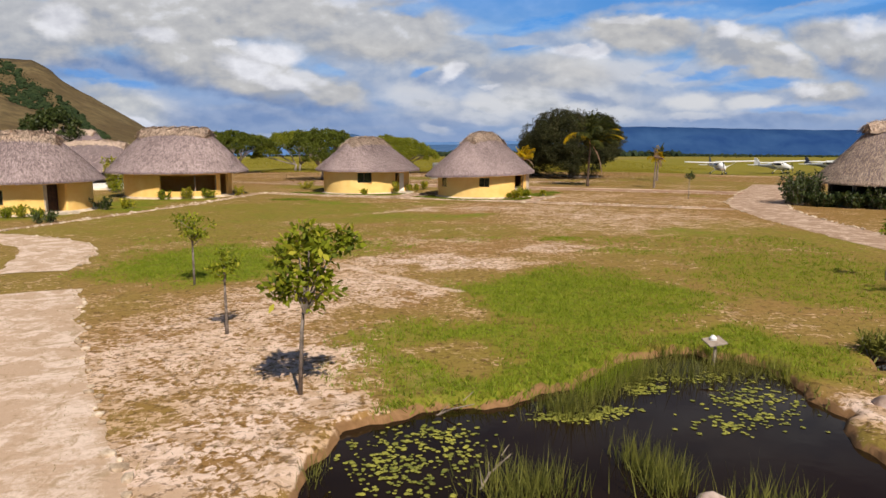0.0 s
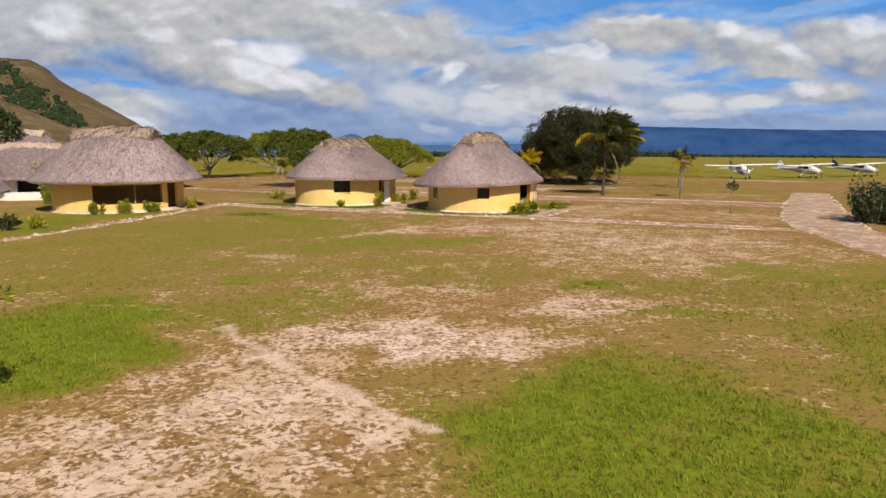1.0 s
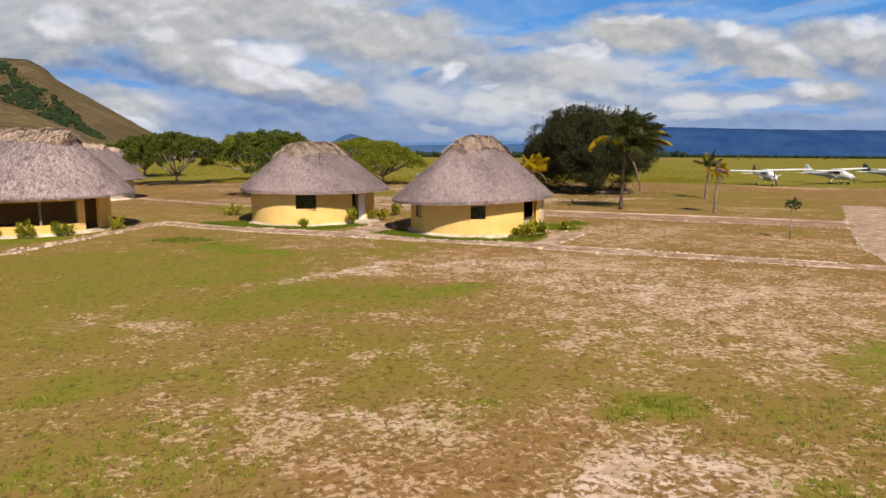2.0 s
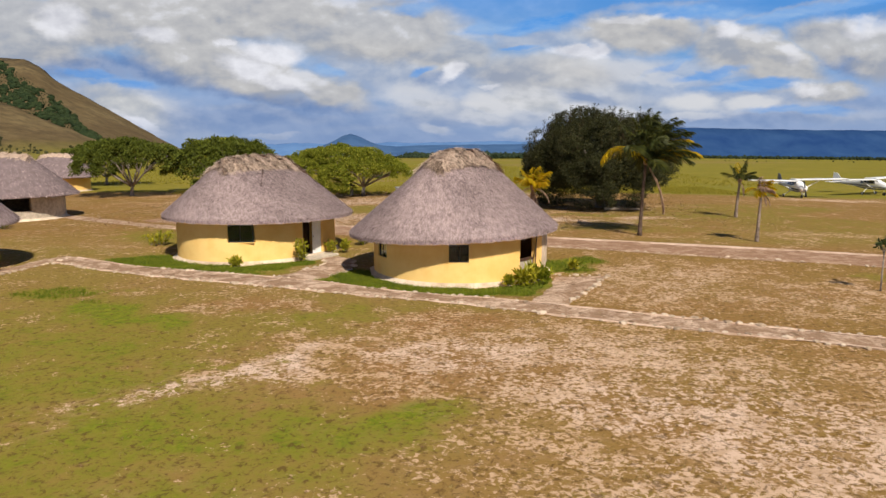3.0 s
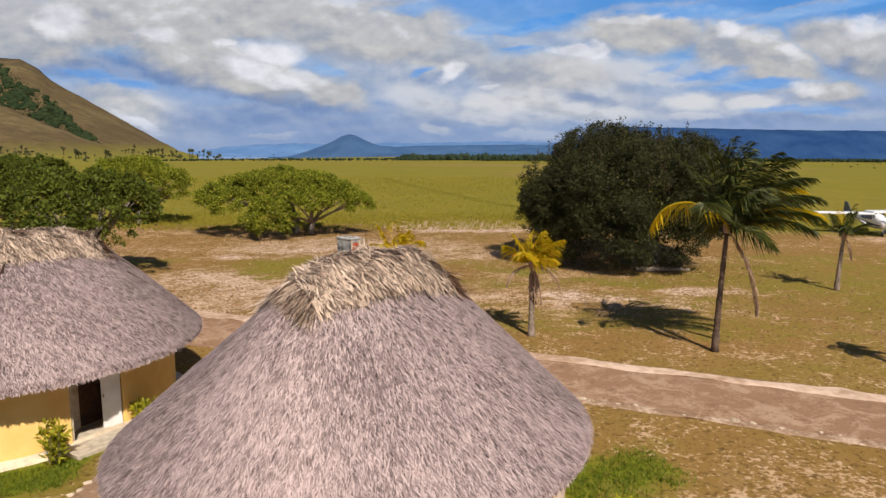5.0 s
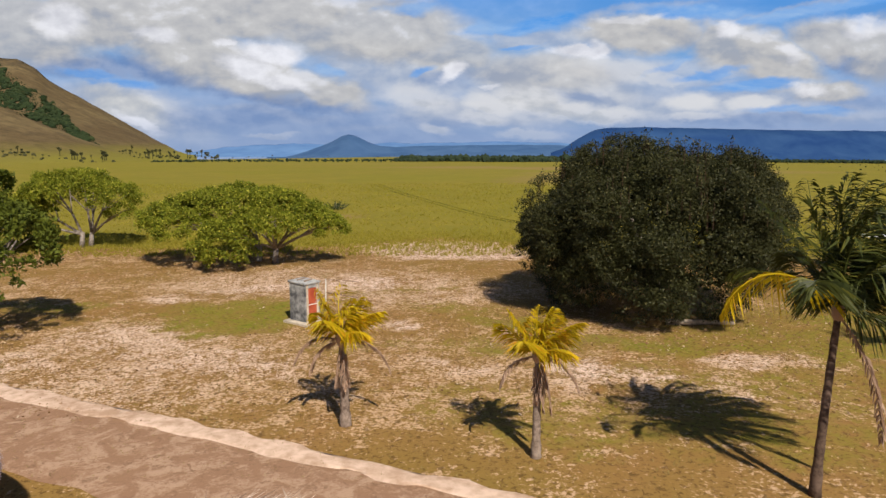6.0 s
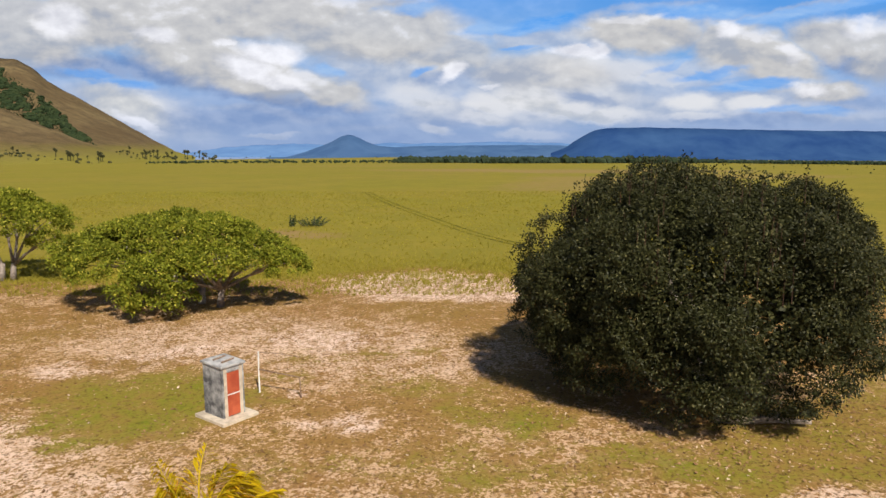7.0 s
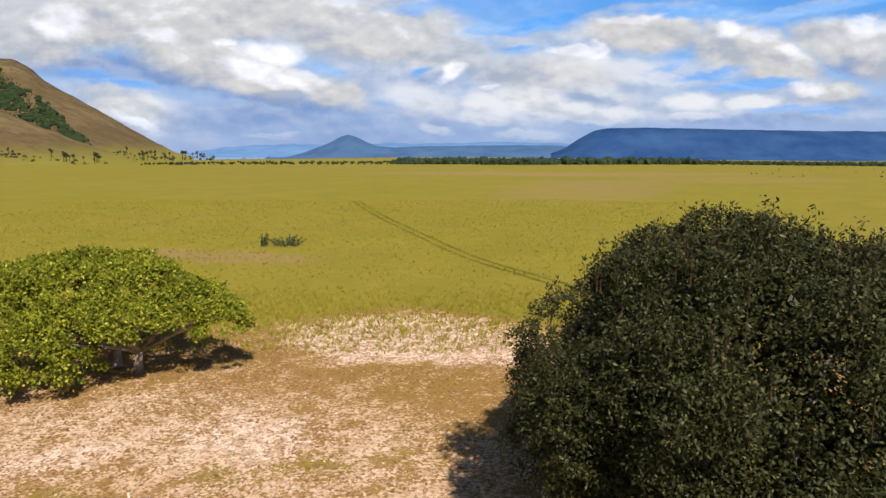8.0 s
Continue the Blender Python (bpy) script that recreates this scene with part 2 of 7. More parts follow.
def leaf_mat(name, dark, light, trans=0.25, rough=0.45, spec=0.4, tip=None):
    """Foliage: colour varies leaf by leaf, some light passes through."""
    m, nt, b = material(name, rough, 0.0, spec)
    rnd = node(nt, "NewGeometry").outputs["Random Per Island"]
    n = noise_tex(nt, place(nt), 0.9, 3.0)
    f = math_node(nt, "ADD", math_node(nt, "MULTIPLY", rnd, 0.7), math_node(nt, "MULTIPLY", math_node(nt, "SUBTRACT", n, 0.35), 1.1))
    f = math_node(nt, "MAXIMUM", math_node(nt, "MINIMUM", f, 1.0), 0.0)
    c = mix_col(nt, f, dark, light)
    if tip:
        c = mix_col(nt, ramp(nt, rnd, [(0.86, 0.0), (0.95, 1.0)]), c, tip)
    nt.links.new(c, b.inputs["Base Color"])
    if trans:
        t, mx, out = node(nt, "BsdfTranslucent"), node(nt, "MixShader"), nt.nodes["Material Output"]
        nt.links.new(c, t.inputs[0])
        mx.inputs[0].default_value = trans
        ln(nt, b, mx, 0, 1), ln(nt, t, mx, 0, 2), ln(nt, mx, out)
    return m


def ground_material():
    m, nt, b = material("ground", 0.95, 0.0, 0.1)
    pos = place(nt)
    a = {k: node(nt, "Attribute", attribute_name=k).outputs["Fac"] for k in ("green", "sand", "plain", "wet", "tan", "dry", "trail")}
    fine, mid = noise_tex(nt, pos, 7.0, 6.0, 0.68), noise_tex(nt, pos, 1.6, 5.0, 0.62, 0.6)
    wide, clump = noise_tex(nt, pos, 0.16, 4.0, 0.55, 0.4), noise_tex(nt, pos, 3.4, 4.0, 0.6, 1.2)
    # dry lawn: olive and brown thatch
    patchy = noise_tex(nt, pos, 0.30, 4.0, 0.6, 0.8)
    base = mix_col(nt, ramp(nt, wide, [(0.36, 0.0), (0.62, 1.0)]), OLIVE, BROWN)
    base = mix_col(nt, ramp(nt, mid, [(0.35, 0.0), (0.7, 0.7)]), base, OLIVE_2)
    base = mix_col(nt, math_node(nt, "MULTIPLY", math_node(nt, "MAXIMUM", a["sand"], a["dry"]), 0.8), base, LITTER)
    # greener turf, and lush grass in the damp hollows
    green_f = math_node(nt, "ADD", a["green"], math_node(nt, "MULTIPLY", math_node(nt, "SUBTRACT", mid, 0.5), 0.9))
    green_f = math_node(nt, "ADD", green_f, math_node(nt, "MULTIPLY", math_node(nt, "SUBTRACT", fine, 0.5), 0.5))
    green_f = math_node(nt, "ADD", green_f, math_node(nt, "MULTIPLY", math_node(nt, "SUBTRACT", patchy, 0.5), math_node(nt, "MULTIPLY", a["green"], 1.8)))
    lush = mix_col(nt, ramp(nt, clump, [(0.3, 0.0), (0.7, 1.0)]), GREEN, GREEN_2)
    base = mix_col(nt, ramp(nt, green_f, [(0.16, 0.0), (0.50, 0.85)]), base, mix_col(nt, ramp(nt, clump, [(0.35, 0.0), (0.7, 1.0)]), OLIVE_G, OLIVE))
    base = mix_col(nt, ramp(nt, green_f, [(0.48, 0.0), (0.85, 1.0)]), base, lush)
    # flecks of straw and pale sand break it everywhere
    fleck = math_node(nt, "ADD", math_node(nt, "MULTIPLY", noise_tex(nt, pos, 7.0, 4.0, 0.62, 0.7), 0.62), math_node(nt, "MULTIPLY", noise_tex(nt, pos, 1.5, 4.0, 0.6, 0.5), 0.38))
    level = math_node(nt, "ADD", fleck, math_node(nt, "MULTIPLY", a["sand"], 0.135))
    level = math_node(nt, "ADD", level, math_node(nt, "MULTIPLY", math_node(nt, "SUBTRACT", noise_tex(nt, pos, 0.42, 4.0, 0.6, 0.6), 0.5), 0.34))
    level = math_node(nt, "SUBTRACT", level, math_node(nt, "MULTIPLY", ramp(nt, green_f, [(0.25, 0.0), (0.80, 1.0)]), 0.13))
    pale = mix_col(nt, ramp(nt, a["sand"], [(0.45, 0.0), (0.95, 1.0)]), STRAW, mix_col(nt, fine, SAND, SAND_2))
    base = mix_col(nt, ramp(nt, level, [(0.560, 0.0), (0.610, 1.0)]), base, pale)
    base = mix_col(nt, math_node(nt, "MULTIPLY", ramp(nt, noise_tex(nt, pos, 1.7, 7.0, 0.72, 0.5), [(0.47, 0.0), (0.57, 0.7)]), a["sand"]), base, LITTER_S)
    base = mix_col(nt, ramp(nt, fine, [(0.38, 0.6), (0.44, 0.0)]), base, LITTER_D)
    base = mix_col(nt, ramp(nt, noise_tex(nt, pos, 5.0, 4.0, 0.66, 0.7), [(0.38, 0.7), (0.45, 0.0)]), base, LITTER_D)
    tr = math_node(nt, "ADD", a["trail"], math_node(nt, "MULTIPLY", math_node(nt, "SUBTRACT", mid, 0.5), 1.1))
    base = mix_col(nt, ramp(nt, tr, [(0.42, 0.0), (0.85, 0.72)]), base, mix_col(nt, fine, SAND, SAND_2))
    # savanna
    sav = mix_col(nt, ramp(nt, noise_tex(nt, pos, 0.022, 5.0, 0.55, 0.5), [(0.38, 0.0), (0.66, 1.0)]), PLAIN, PLAIN_2)
    sav = mix_col(nt, ramp(nt, noise_tex(nt, pos, 1.1, 6.0, 0.7), [(0.40, 0.0), (0.75, 0.75)]), sav, PLAIN_3)
    sav = mix_col(nt, ramp(nt, noise_tex(nt, pos, 0.10, 5.0, 0.65, 0.8), [(0.36, 0.55), (0.60, 0.0)]), sav, PLAIN_3)
    tf = math_node(nt, "ADD", a["tan"], math_node(nt, "MULTIPLY", math_node(nt, "SUBTRACT", noise_tex(nt, pos, 0.35, 5.0, 0.65), 0.5), 0.9))
    sav = mix_col(nt, ramp(nt, tf, [(0.35, 0.0), (0.8, 1.0)]), sav, TAN)
    pf = math_node(nt, "ADD", a["plain"], math_node(nt, "MULTIPLY", math_node(nt, "SUBTRACT", mid, 0.5), 0.9))
    base = mix_col(nt, ramp(nt, pf, [(0.35, 0.0), (0.75, 1.0)]), base, sav)
    wf = math_node(nt, "ADD", a["wet"], math_node(nt, "MULTIPLY", math_node(nt, "SUBTRACT", mid, 0.5), 0.8))
    base = mix_col(nt, ramp(nt, wf, [(0.45, 0.0), (0.7, 1.0)]), base, mix_col(nt, clump, MUD, MUD_2))
    nt.links.new(base, b.inputs["Base Color"])
    bump(nt, b, math_node(nt, "ADD", math_node(nt, "MULTIPLY", fine, 0.6), clump), 0.6, 0.05)
    return m


OLIVE, OLIVE_2, BROWN, OLIVE_G = (0.222, 0.172, 0.029), (0.265, 0.188, 0.046), (0.285, 0.170, 0.056), (0.225, 0.192, 0.026)
LITTER, LITTER_D, LITTER_S = (0.280, 0.138, 0.050), (0.105, 0.057, 0.018), (0.39, 0.240, 0.120)
MUD, MUD_2 = (0.12, 0.060, 0.022), (0.36, 0.205, 0.10)
STRAW, SAND, SAND_2 = (0.560, 0.372, 0.222), (0.67, 0.478, 0.350), (0.81, 0.630, 0.520)
GREEN, GREEN_2 = (0.112, 0.145, 0.009), (0.222, 0.232, 0.018)
PLAIN, PLAIN_2, PLAIN_3, TAN = (0.230, 0.197, 0.020), (0.258, 0.200, 0.031), (0.170, 0.153, 0.018), (0.255, 0.175, 0.062)

M_GROUND = ground_material()
def beaten_earth(name, brown, pale, dark):
    """Trodden path: pale sand worn through brown earth, with dark damp scuffs and grit."""
    m, nt, b = material(name, 0.95, 0.0, 0.1)
    pos = place(nt)
    grit = noise_tex(nt, pos, 9.0, 5.0, 0.66, 0.4)
    f = math_node(nt, "ADD", math_node(nt, "MULTIPLY", noise_tex(nt, pos, 1.1, 6.0, 0.66, 0.9), 0.75), math_node(nt, "MULTIPLY", grit, 0.25))
    c = mix_col(nt, ramp(nt, f, [(0.47, 0.0), (0.58, 1.0)]), brown, pale)
    c = mix_col(nt, ramp(nt, noise_tex(nt, pos, 2.3, 6.0, 0.70, 1.2), [(0.36, 0.85), (0.45, 0.0)]), c, dark)
    c = mix_col(nt, ramp(nt, grit, [(0.36, 0.30), (0.44, 0.0)]), c, dark)
    nt.links.new(c, b.inputs["Base Color"])
    bump(nt, b, math_node(nt, "ADD", f, math_node(nt, "MULTIPLY", grit, 0.5)), 0.7, 0.06)
    return m


M_FOOT = beaten_earth("footpath_earth", (0.33, 0.208, 0.128), (0.62, 0.450, 0.325), (0.175, 0.105, 0.058))
M_ROAD = beaten_earth("road_earth", (0.31, 0.180, 0.108), (0.45, 0.295, 0.195), (0.235, 0.135, 0.080))
M_PATH = beaten_earth("path_earth", (0.52, 0.365, 0.250), (0.73, 0.575, 0.465), (0.40, 0.280, 0.165))
M_LANE = beaten_earth("lane_earth", (0.37, 0.243, 0.162), (0.60, 0.445, 0.332), (0.27, 0.168, 0.108))
M_VERGE = surface("verge_sand", (0.45, 0.295, 0.195), (0.72, 0.53, 0.405), 2.4, 0.95, 0.1, gain=3.0, big=0.8, bump_s=0.5, bump_d=0.03)
M_RUT = surface("worn_savanna_grass", (0.10, 0.088, 0.010), (0.17, 0.148, 0.015), 0.9, 0.95, 0.05, big=1.0, bump_s=0.5, bump_d=0.05)
M_STONE = surface("border_stone", (0.32, 0.235, 0.155), (0.64, 0.51, 0.38), 9.0, 0.9, 0.15, obrand=0.9)
M_WALL = surface("ochre_limewash", (0.88, 0.535, 0.160), (0.94, 0.640, 0.235), 1.3, 0.92, 0.1, big=1.0, bump_s=0.25, bump_d=0.015)
M_PLINTH = surface("grey_cement", (0.36, 0.30, 0.23), (0.62, 0.53, 0.41), 4.0, 0.9, 0.15)
M_THATCH = surface("grey_palm_thatch", (0.195, 0.142, 0.137), (0.590, 0.455, 0.435), 5.0, 0.9, 0.15, big=0.6, bump_s=0.3, bump_d=0.02, island=1.15, gain=1.5)
# roof layer below the straw, coloured darker to put depth between the straws
M_THATCH_UNDER = surface("shaded_thatch_underlayer", (0.13, 0.096, 0.094), (0.28, 0.215, 0.21), 22.0, 0.95, 0.1, big=0.5, bump_s=0.9, bump_d=0.05)
M_RIDGE = surface("straw_ridge_thatch", (0.16, 0.108, 0.080), (0.71, 0.545, 0.420), 6.0, 0.9, 0.15, big=0.6, bump_s=0.5, bump_d=0.03, island=1.5, gain=1.5)
M_DARKWOOD = surface("dark_wood", (0.035, 0.018, 0.012), (0.10, 0.05, 0.03), 5.0, 0.7, 0.3, big=0.5)
M_WOOD = surface("weathered_wood", (0.16, 0.12, 0.09), (0.36, 0.29, 0.23), 6.0, 0.85, 0.2)
M_WHITE = surface("white_paint", (0.68, 0.66, 0.62), (0.82, 0.81, 0.78), 3.0, 0.5, 0.4)
M_CONC = surface("stained_concrete", (0.085, 0.085, 0.088), (0.46, 0.455, 0.44), 3.2, 0.9, 0.2, big=0.9, bump_s=0.4)
M_ORANGE = surface("faded_orange_paint", (0.33, 0.060, 0.028), (0.50, 0.115, 0.050), 3.0, 0.6, 0.35)
M_RUST = surface("rusty_iron", (0.10, 0.05, 0.03), (0.34, 0.24, 0.17), 8.0, 0.8, 0.3)
M_BARK = surface("grey_bark", (0.13, 0.10, 0.08), (0.36, 0.31, 0.27), 7.0, 0.9, 0.15, bump_s=0.8, bump_d=0.03)
M_PALMBARK_D = surface("dark_palm_bark", (0.045, 0.028, 0.020), (0.14, 0.095, 0.07), 9.0, 0.9, 0.15, bump_s=0.8, bump_d=0.02)
M_PALMBARK = surface("palm_bark", (0.12, 0.085, 0.065), (0.32, 0.25, 0.20), 9.0, 0.9, 0.15, bump_s=0.8, bump_d=0.02)
M_MANGO = leaf_mat("dark_mango_leaves", (0.014, 0.016, 0.0045), (0.050, 0.052, 0.015), 0.10, 0.55, 0.18, (0.105, 0.098, 0.036))
M_CASHEW = leaf_mat("cashew_leaves", (0.070, 0.094, 0.008), (0.285, 0.300, 0.024), 0.25, 0.6, 0.15, (0.44, 0.40, 0.05))
M_CASHEW_D = leaf_mat("deep_green_leaves", (0.042, 0.058, 0.008), (0.138, 0.158, 0.018), 0.2, 0.6, 0.15)
M_FROND = leaf_mat("green_fronds", (0.028, 0.038, 0.008), (0.098, 0.108, 0.020), 0.25, 0.5, 0.25, (0.15, 0.14, 0.02))
M_FROND_Y = leaf_mat("yellowing_fronds", (0.36, 0.28, 0.008), (0.83, 0.595, 0.015), 0.42, 0.55, 0.2, (0.66, 0.32, 0.02))
M_FROND_D = leaf_mat("dead_fronds", (0.24, 0.15, 0.095), (0.52, 0.36, 0.26), 0.2, 0.8, 0.1)
M_SAPLING = leaf_mat("sapling_leaves", (0.060, 0.092, 0.007), (0.36, 0.39, 0.022), 0.35, 0.55, 0.2, (0.46, 0.42, 0.045))
M_CROTON = leaf_mat("yellow_green_leaves", (0.13, 0.15, 0.012), (0.46, 0.41, 0.025), 0.3, 0.45, 0.3, (0.62, 0.50, 0.04))
M_SHRUB = leaf_mat("shrub_leaves", (0.022, 0.038, 0.009), (0.075, 0.095, 0.018), 0.2, 0.5, 0.35)
M_GRASS = leaf_mat("lush_grass", (0.125, 0.185, 0.011), (0.33, 0.375, 0.028), 0.35, 0.6, 0.2)
M_TURF = leaf_mat("deep_green_turf", (0.085, 0.132, 0.011), (0.250, 0.278, 0.022), 0.35, 0.6, 0.2)
M_APRON = surface("cream_cement", (0.46, 0.35, 0.24), (0.74, 0.61, 0.46), 2.4, 0.9, 0.1, big=1.0, bump_s=0.4, bump_d=0.02)
M_DRYGRASS = leaf_mat("dry_grass", (0.15, 0.115, 0.028), (0.38, 0.285, 0.115), 0.2, 0.8, 0.1)
M_PLAINGRASS = leaf_mat("savanna_grass", (0.26, 0.228, 0.020), (0.40, 0.335, 0.060), 0.4, 0.8, 0.1)
M_DEADLEAF = leaf_mat("fallen_leaves", (0.12, 0.062, 0.026), (0.42, 0.25, 0.125), 0.0, 0.9, 0.1, (0.60, 0.46, 0.32))
M_REED = leaf_mat("reeds", (0.070, 0.082, 0.012), (0.26, 0.245, 0.050), 0.25, 0.6, 0.2)
M_LILY = leaf_mat("lily_pads", (0.11, 0.13, 0.02), (0.46, 0.43, 0.07), 0.1, 0.5, 0.25)
M_FARTREE = leaf_mat("far_trees", (0.013, 0.023, 0.014), (0.038, 0.054, 0.027), 0.0, 0.9, 0.1)
M_FARPALM = leaf_mat("far_palms", (0.028, 0.034, 0.016), (0.085, 0.080, 0.034), 0.0, 0.9, 0.1)
M_HILL_WOOD = leaf_mat("hill_wood", (0.012, 0.024, 0.010), (0.040, 0.055, 0.020), 0.0, 0.9, 0.1)
M_ROCK = surface("pale_rock", (0.32, 0.22, 0.17), (0.58, 0.45, 0.38), 5.0, 0.9, 0.2)
M_RUBBER = surface("tyre_rubber", (0.015, 0.015, 0.016), (0.04, 0.04, 0.04), 8.0, 0.7, 0.3)
M_AIRFRAME = surface("white_airframe_paint", (0.74, 0.74, 0.73), (0.82, 0.82, 0.81), 1.5, 0.3, 0.5)
M_AIRBLUE = surface("dark_blue_paint", (0.02, 0.025, 0.06), (0.05, 0.06, 0.11), 2.0, 0.3, 0.5)
M_AIRDARK = surface("dark_metal", (0.02, 0.02, 0.02), (0.06, 0.06, 0.055), 4.0, 0.5, 0.4, metal=0.3)
M_CABIN = surface("dark_cabin_glass", (0.012, 0.014, 0.018), (0.03, 0.034, 0.04), 2.0, 0.08, 0.5)
M_AIRGREY = surface("grey_trim_paint", (0.13, 0.13, 0.16), (0.24, 0.24, 0.28), 2.0, 0.35, 0.5)


def glass_mat():
    m, nt, b = material("tinted_window_glass", 0.05, 0.0, 0.5)
    b.inputs["Base Color"].default_value = (0.02, 0.07, 0.06, 1)
    b.inputs["Transmission Weight"].default_value = 0.85
    return m


def water_mat():
    m, nt, b = material("dark_pond_water", 0.03, 0.0, 0.12)
    c = mix_col(nt, noise_tex(nt, place(nt), 0.5, 4.0), (0.006, 0.004, 0.0025), (0.022, 0.012, 0.005))
    nt.links.new(c, b.inputs["Base Color"])
    bump(nt, b, noise_tex(nt, place(nt), 5.0, 3.0), 0.06, 0.02)
    return m


def hill_mat():
    m, nt, b = material("burnt_grass_hill", 0.95, 0.0, 0.05)
    pos = place(nt)
    n1, n2 = noise_tex(nt, pos, 0.006, 6.0, 0.6, 0.5), noise_tex(nt, pos, 0.04, 7.0, 0.7)
    c = mix_col(nt, ramp(nt, n1, [(0.35, 0.0), (0.65, 1.0)]), (0.125, 0.086, 0.042), (0.190, 0.140, 0.068))
    c = mix_col(nt, ramp(nt, n2, [(0.42, 0.0), (0.66, 0.8)]), c, (0.070, 0.052, 0.028))
    sep = node(nt, "SeparateXYZ")
    nt.links.new(pos, sep.inputs[0])
    # greener grass on the gentle foot, dark rock near the brow
    h = math_node(nt, "ADD", math_node(nt, "DIVIDE", sep.outputs[2], 260.0), math_node(nt, "MULTIPLY", math_node(nt, "SUBTRACT", n1, 0.5), 0.12))
    c = mix_col(nt, ramp(nt, math_node(nt, "ADD", h, 0.1), [(0.04, 1.0), (0.15, 0.0)]), c, (0.215, 0.190, 0.035))
    c = mix_col(nt, math_node(nt, "MULTIPLY", ramp(nt, h, [(0.74, 0.0), (0.90, 0.75)]), ramp(nt, n2, [(0.40, 0.0), (0.6, 1.0)])), c, (0.070, 0.056, 0.036))
    nt.links.new(c, b.inputs["Base Color"])
    bump(nt, b, n2, 0.8, 8.0)
    return m


def haze_mat(name, a, b_col, glow):
    """Mountains many kilometres off; the air's blue haze is put into colour and glow."""
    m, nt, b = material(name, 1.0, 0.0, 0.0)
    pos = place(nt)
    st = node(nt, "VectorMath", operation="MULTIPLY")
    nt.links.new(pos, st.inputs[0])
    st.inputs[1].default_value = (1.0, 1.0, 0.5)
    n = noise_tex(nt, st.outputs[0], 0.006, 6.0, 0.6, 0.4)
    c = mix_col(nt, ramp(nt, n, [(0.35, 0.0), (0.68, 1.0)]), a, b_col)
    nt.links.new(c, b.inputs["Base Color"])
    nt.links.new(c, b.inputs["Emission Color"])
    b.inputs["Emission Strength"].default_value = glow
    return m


M_GLASS, M_WATER, M_HILL = glass_mat(), water_mat(), hill_mat()
M_MESA = haze_mat("haze_blue_mesa", (0.014, 0.040, 0.118), (0.028, 0.066, 0.150), 0.42)
M_PEAK = haze_mat("haze_blue_peak", (0.034, 0.072, 0.150), (0.054, 0.100, 0.185), 0.55)
M_RANGE = haze_mat("haze_blue_range", (0.066, 0.130, 0.255), (0.090, 0.162, 0.290), 0.75)


# ---- mesh helpers ----
def mesh_np(name, verts, faces, mat, parent=None, label="", smooth=False):
    """Link arrays of points and equal-sided faces as one mesh object."""
    verts, faces = np.asarray(verts, np.float32).reshape(-1, 3), np.asarray(faces, np.int32)
    me = bpy.data.meshes.new(name)
    k, n = faces.shape[1], len(faces)
    me.vertices.add(len(verts)), me.loops.add(k * n), me.polygons.add(n)
    me.vertices.foreach_set("co", verts.ravel())
    me.loops.foreach_set("vertex_index", faces.ravel())
    me.polygons.foreach_set("loop_start", np.arange(n, dtype=np.int32) * k)
    me.polygons.foreach_set("use_smooth", np.full(n, smooth))
    assert faces.min() >= 0 and faces.max() < len(verts), name
    me.update(calc_edges=True)
    me.materials.append(mat)
    ob = new(name, me)
    if parent:
        ob.parent = parent
    if label:
        ob["label"] = label
    return ob


def part(name, bm, mat, parent=None, label="", smooth=False):
    me = bpy.data.meshes.new(name)
    bm.normal_update()
    bm.to_mesh(me)
    bm.free()
    me.materials.append(mat)
    me.polygons.foreach_set("use_smooth", np.full(len(me.polygons), smooth))
    ob = new(name, me)
    if parent:
        ob.parent = parent
    if label:
        ob["label"] = label
    return ob


def thing(name, x, y, z, label, category, group="", turn=0.0, kind=""):
    e = new(name)
    e.empty_display_size = 0.3
    e.matrix_basis = pose(x, y, z, 0, 0, turn)
    return tagged(e, label, category, group, kind)


def box_into(bm, sx, sy, sz, at=(0, 0, 0), turn=(0, 0, 0), bevel=0.0):
    m = pose(*at, *turn) @ Matrix.Diagonal((sx, sy, sz, 1))
    r = bmesh.ops.create_cube(bm, size=1.0, matrix=m)
    if bevel:
        es = list({e for v in r["verts"] for e in v.link_edges})
        bmesh.ops.bevel(bm, geom=es, offset=bevel, segments=1, affect="EDGES")
    return bm


def box(sx, sy, sz, at=(0, 0, 0), turn=(0, 0, 0), bevel=0.0):
    return box_into(bmesh.new(), sx, sy, sz, at, turn, bevel)


def tube_into(bm, pts, radii, sides=8, caps=True):
    """A tapered tube along points."""
    pts = [Vector(p) for p in pts]
    rings = []
    for i, p in enumerate(pts):
        d = (pts[min(i + 1, len(pts) - 1)] - pts[max(i - 1, 0)]).normalized()
        a = d.orthogonal().normalized() if abs(d.z) < 0.95 else Vector((1, 0, 0))
        b = d.cross(a).normalized()
        a = b.cross(d)
        rings.append([bm.verts.new(p + float(radii[i]) * (math.cos(t) * a + math.sin(t) * b)) for t in (2 * math.pi * k / sides for k in range(sides))])
    for r0, r1 in zip(rings, rings[1:]):
        for k in range(sides):
            bm.faces.new((r0[k], r0[(k + 1) % sides], r1[(k + 1) % sides], r1[k]))
    if caps:
        bm.faces.new(rings[0][::-1]), bm.faces.new(rings[-1])
    return bm


def tube(pts, radii, sides=8, caps=True):
    return tube_into(bmesh.new(), pts, radii, sides, caps)


def unit(v):
    return v / np.maximum(np.linalg.norm(v, axis=-1, keepdims=True), 1e-9)


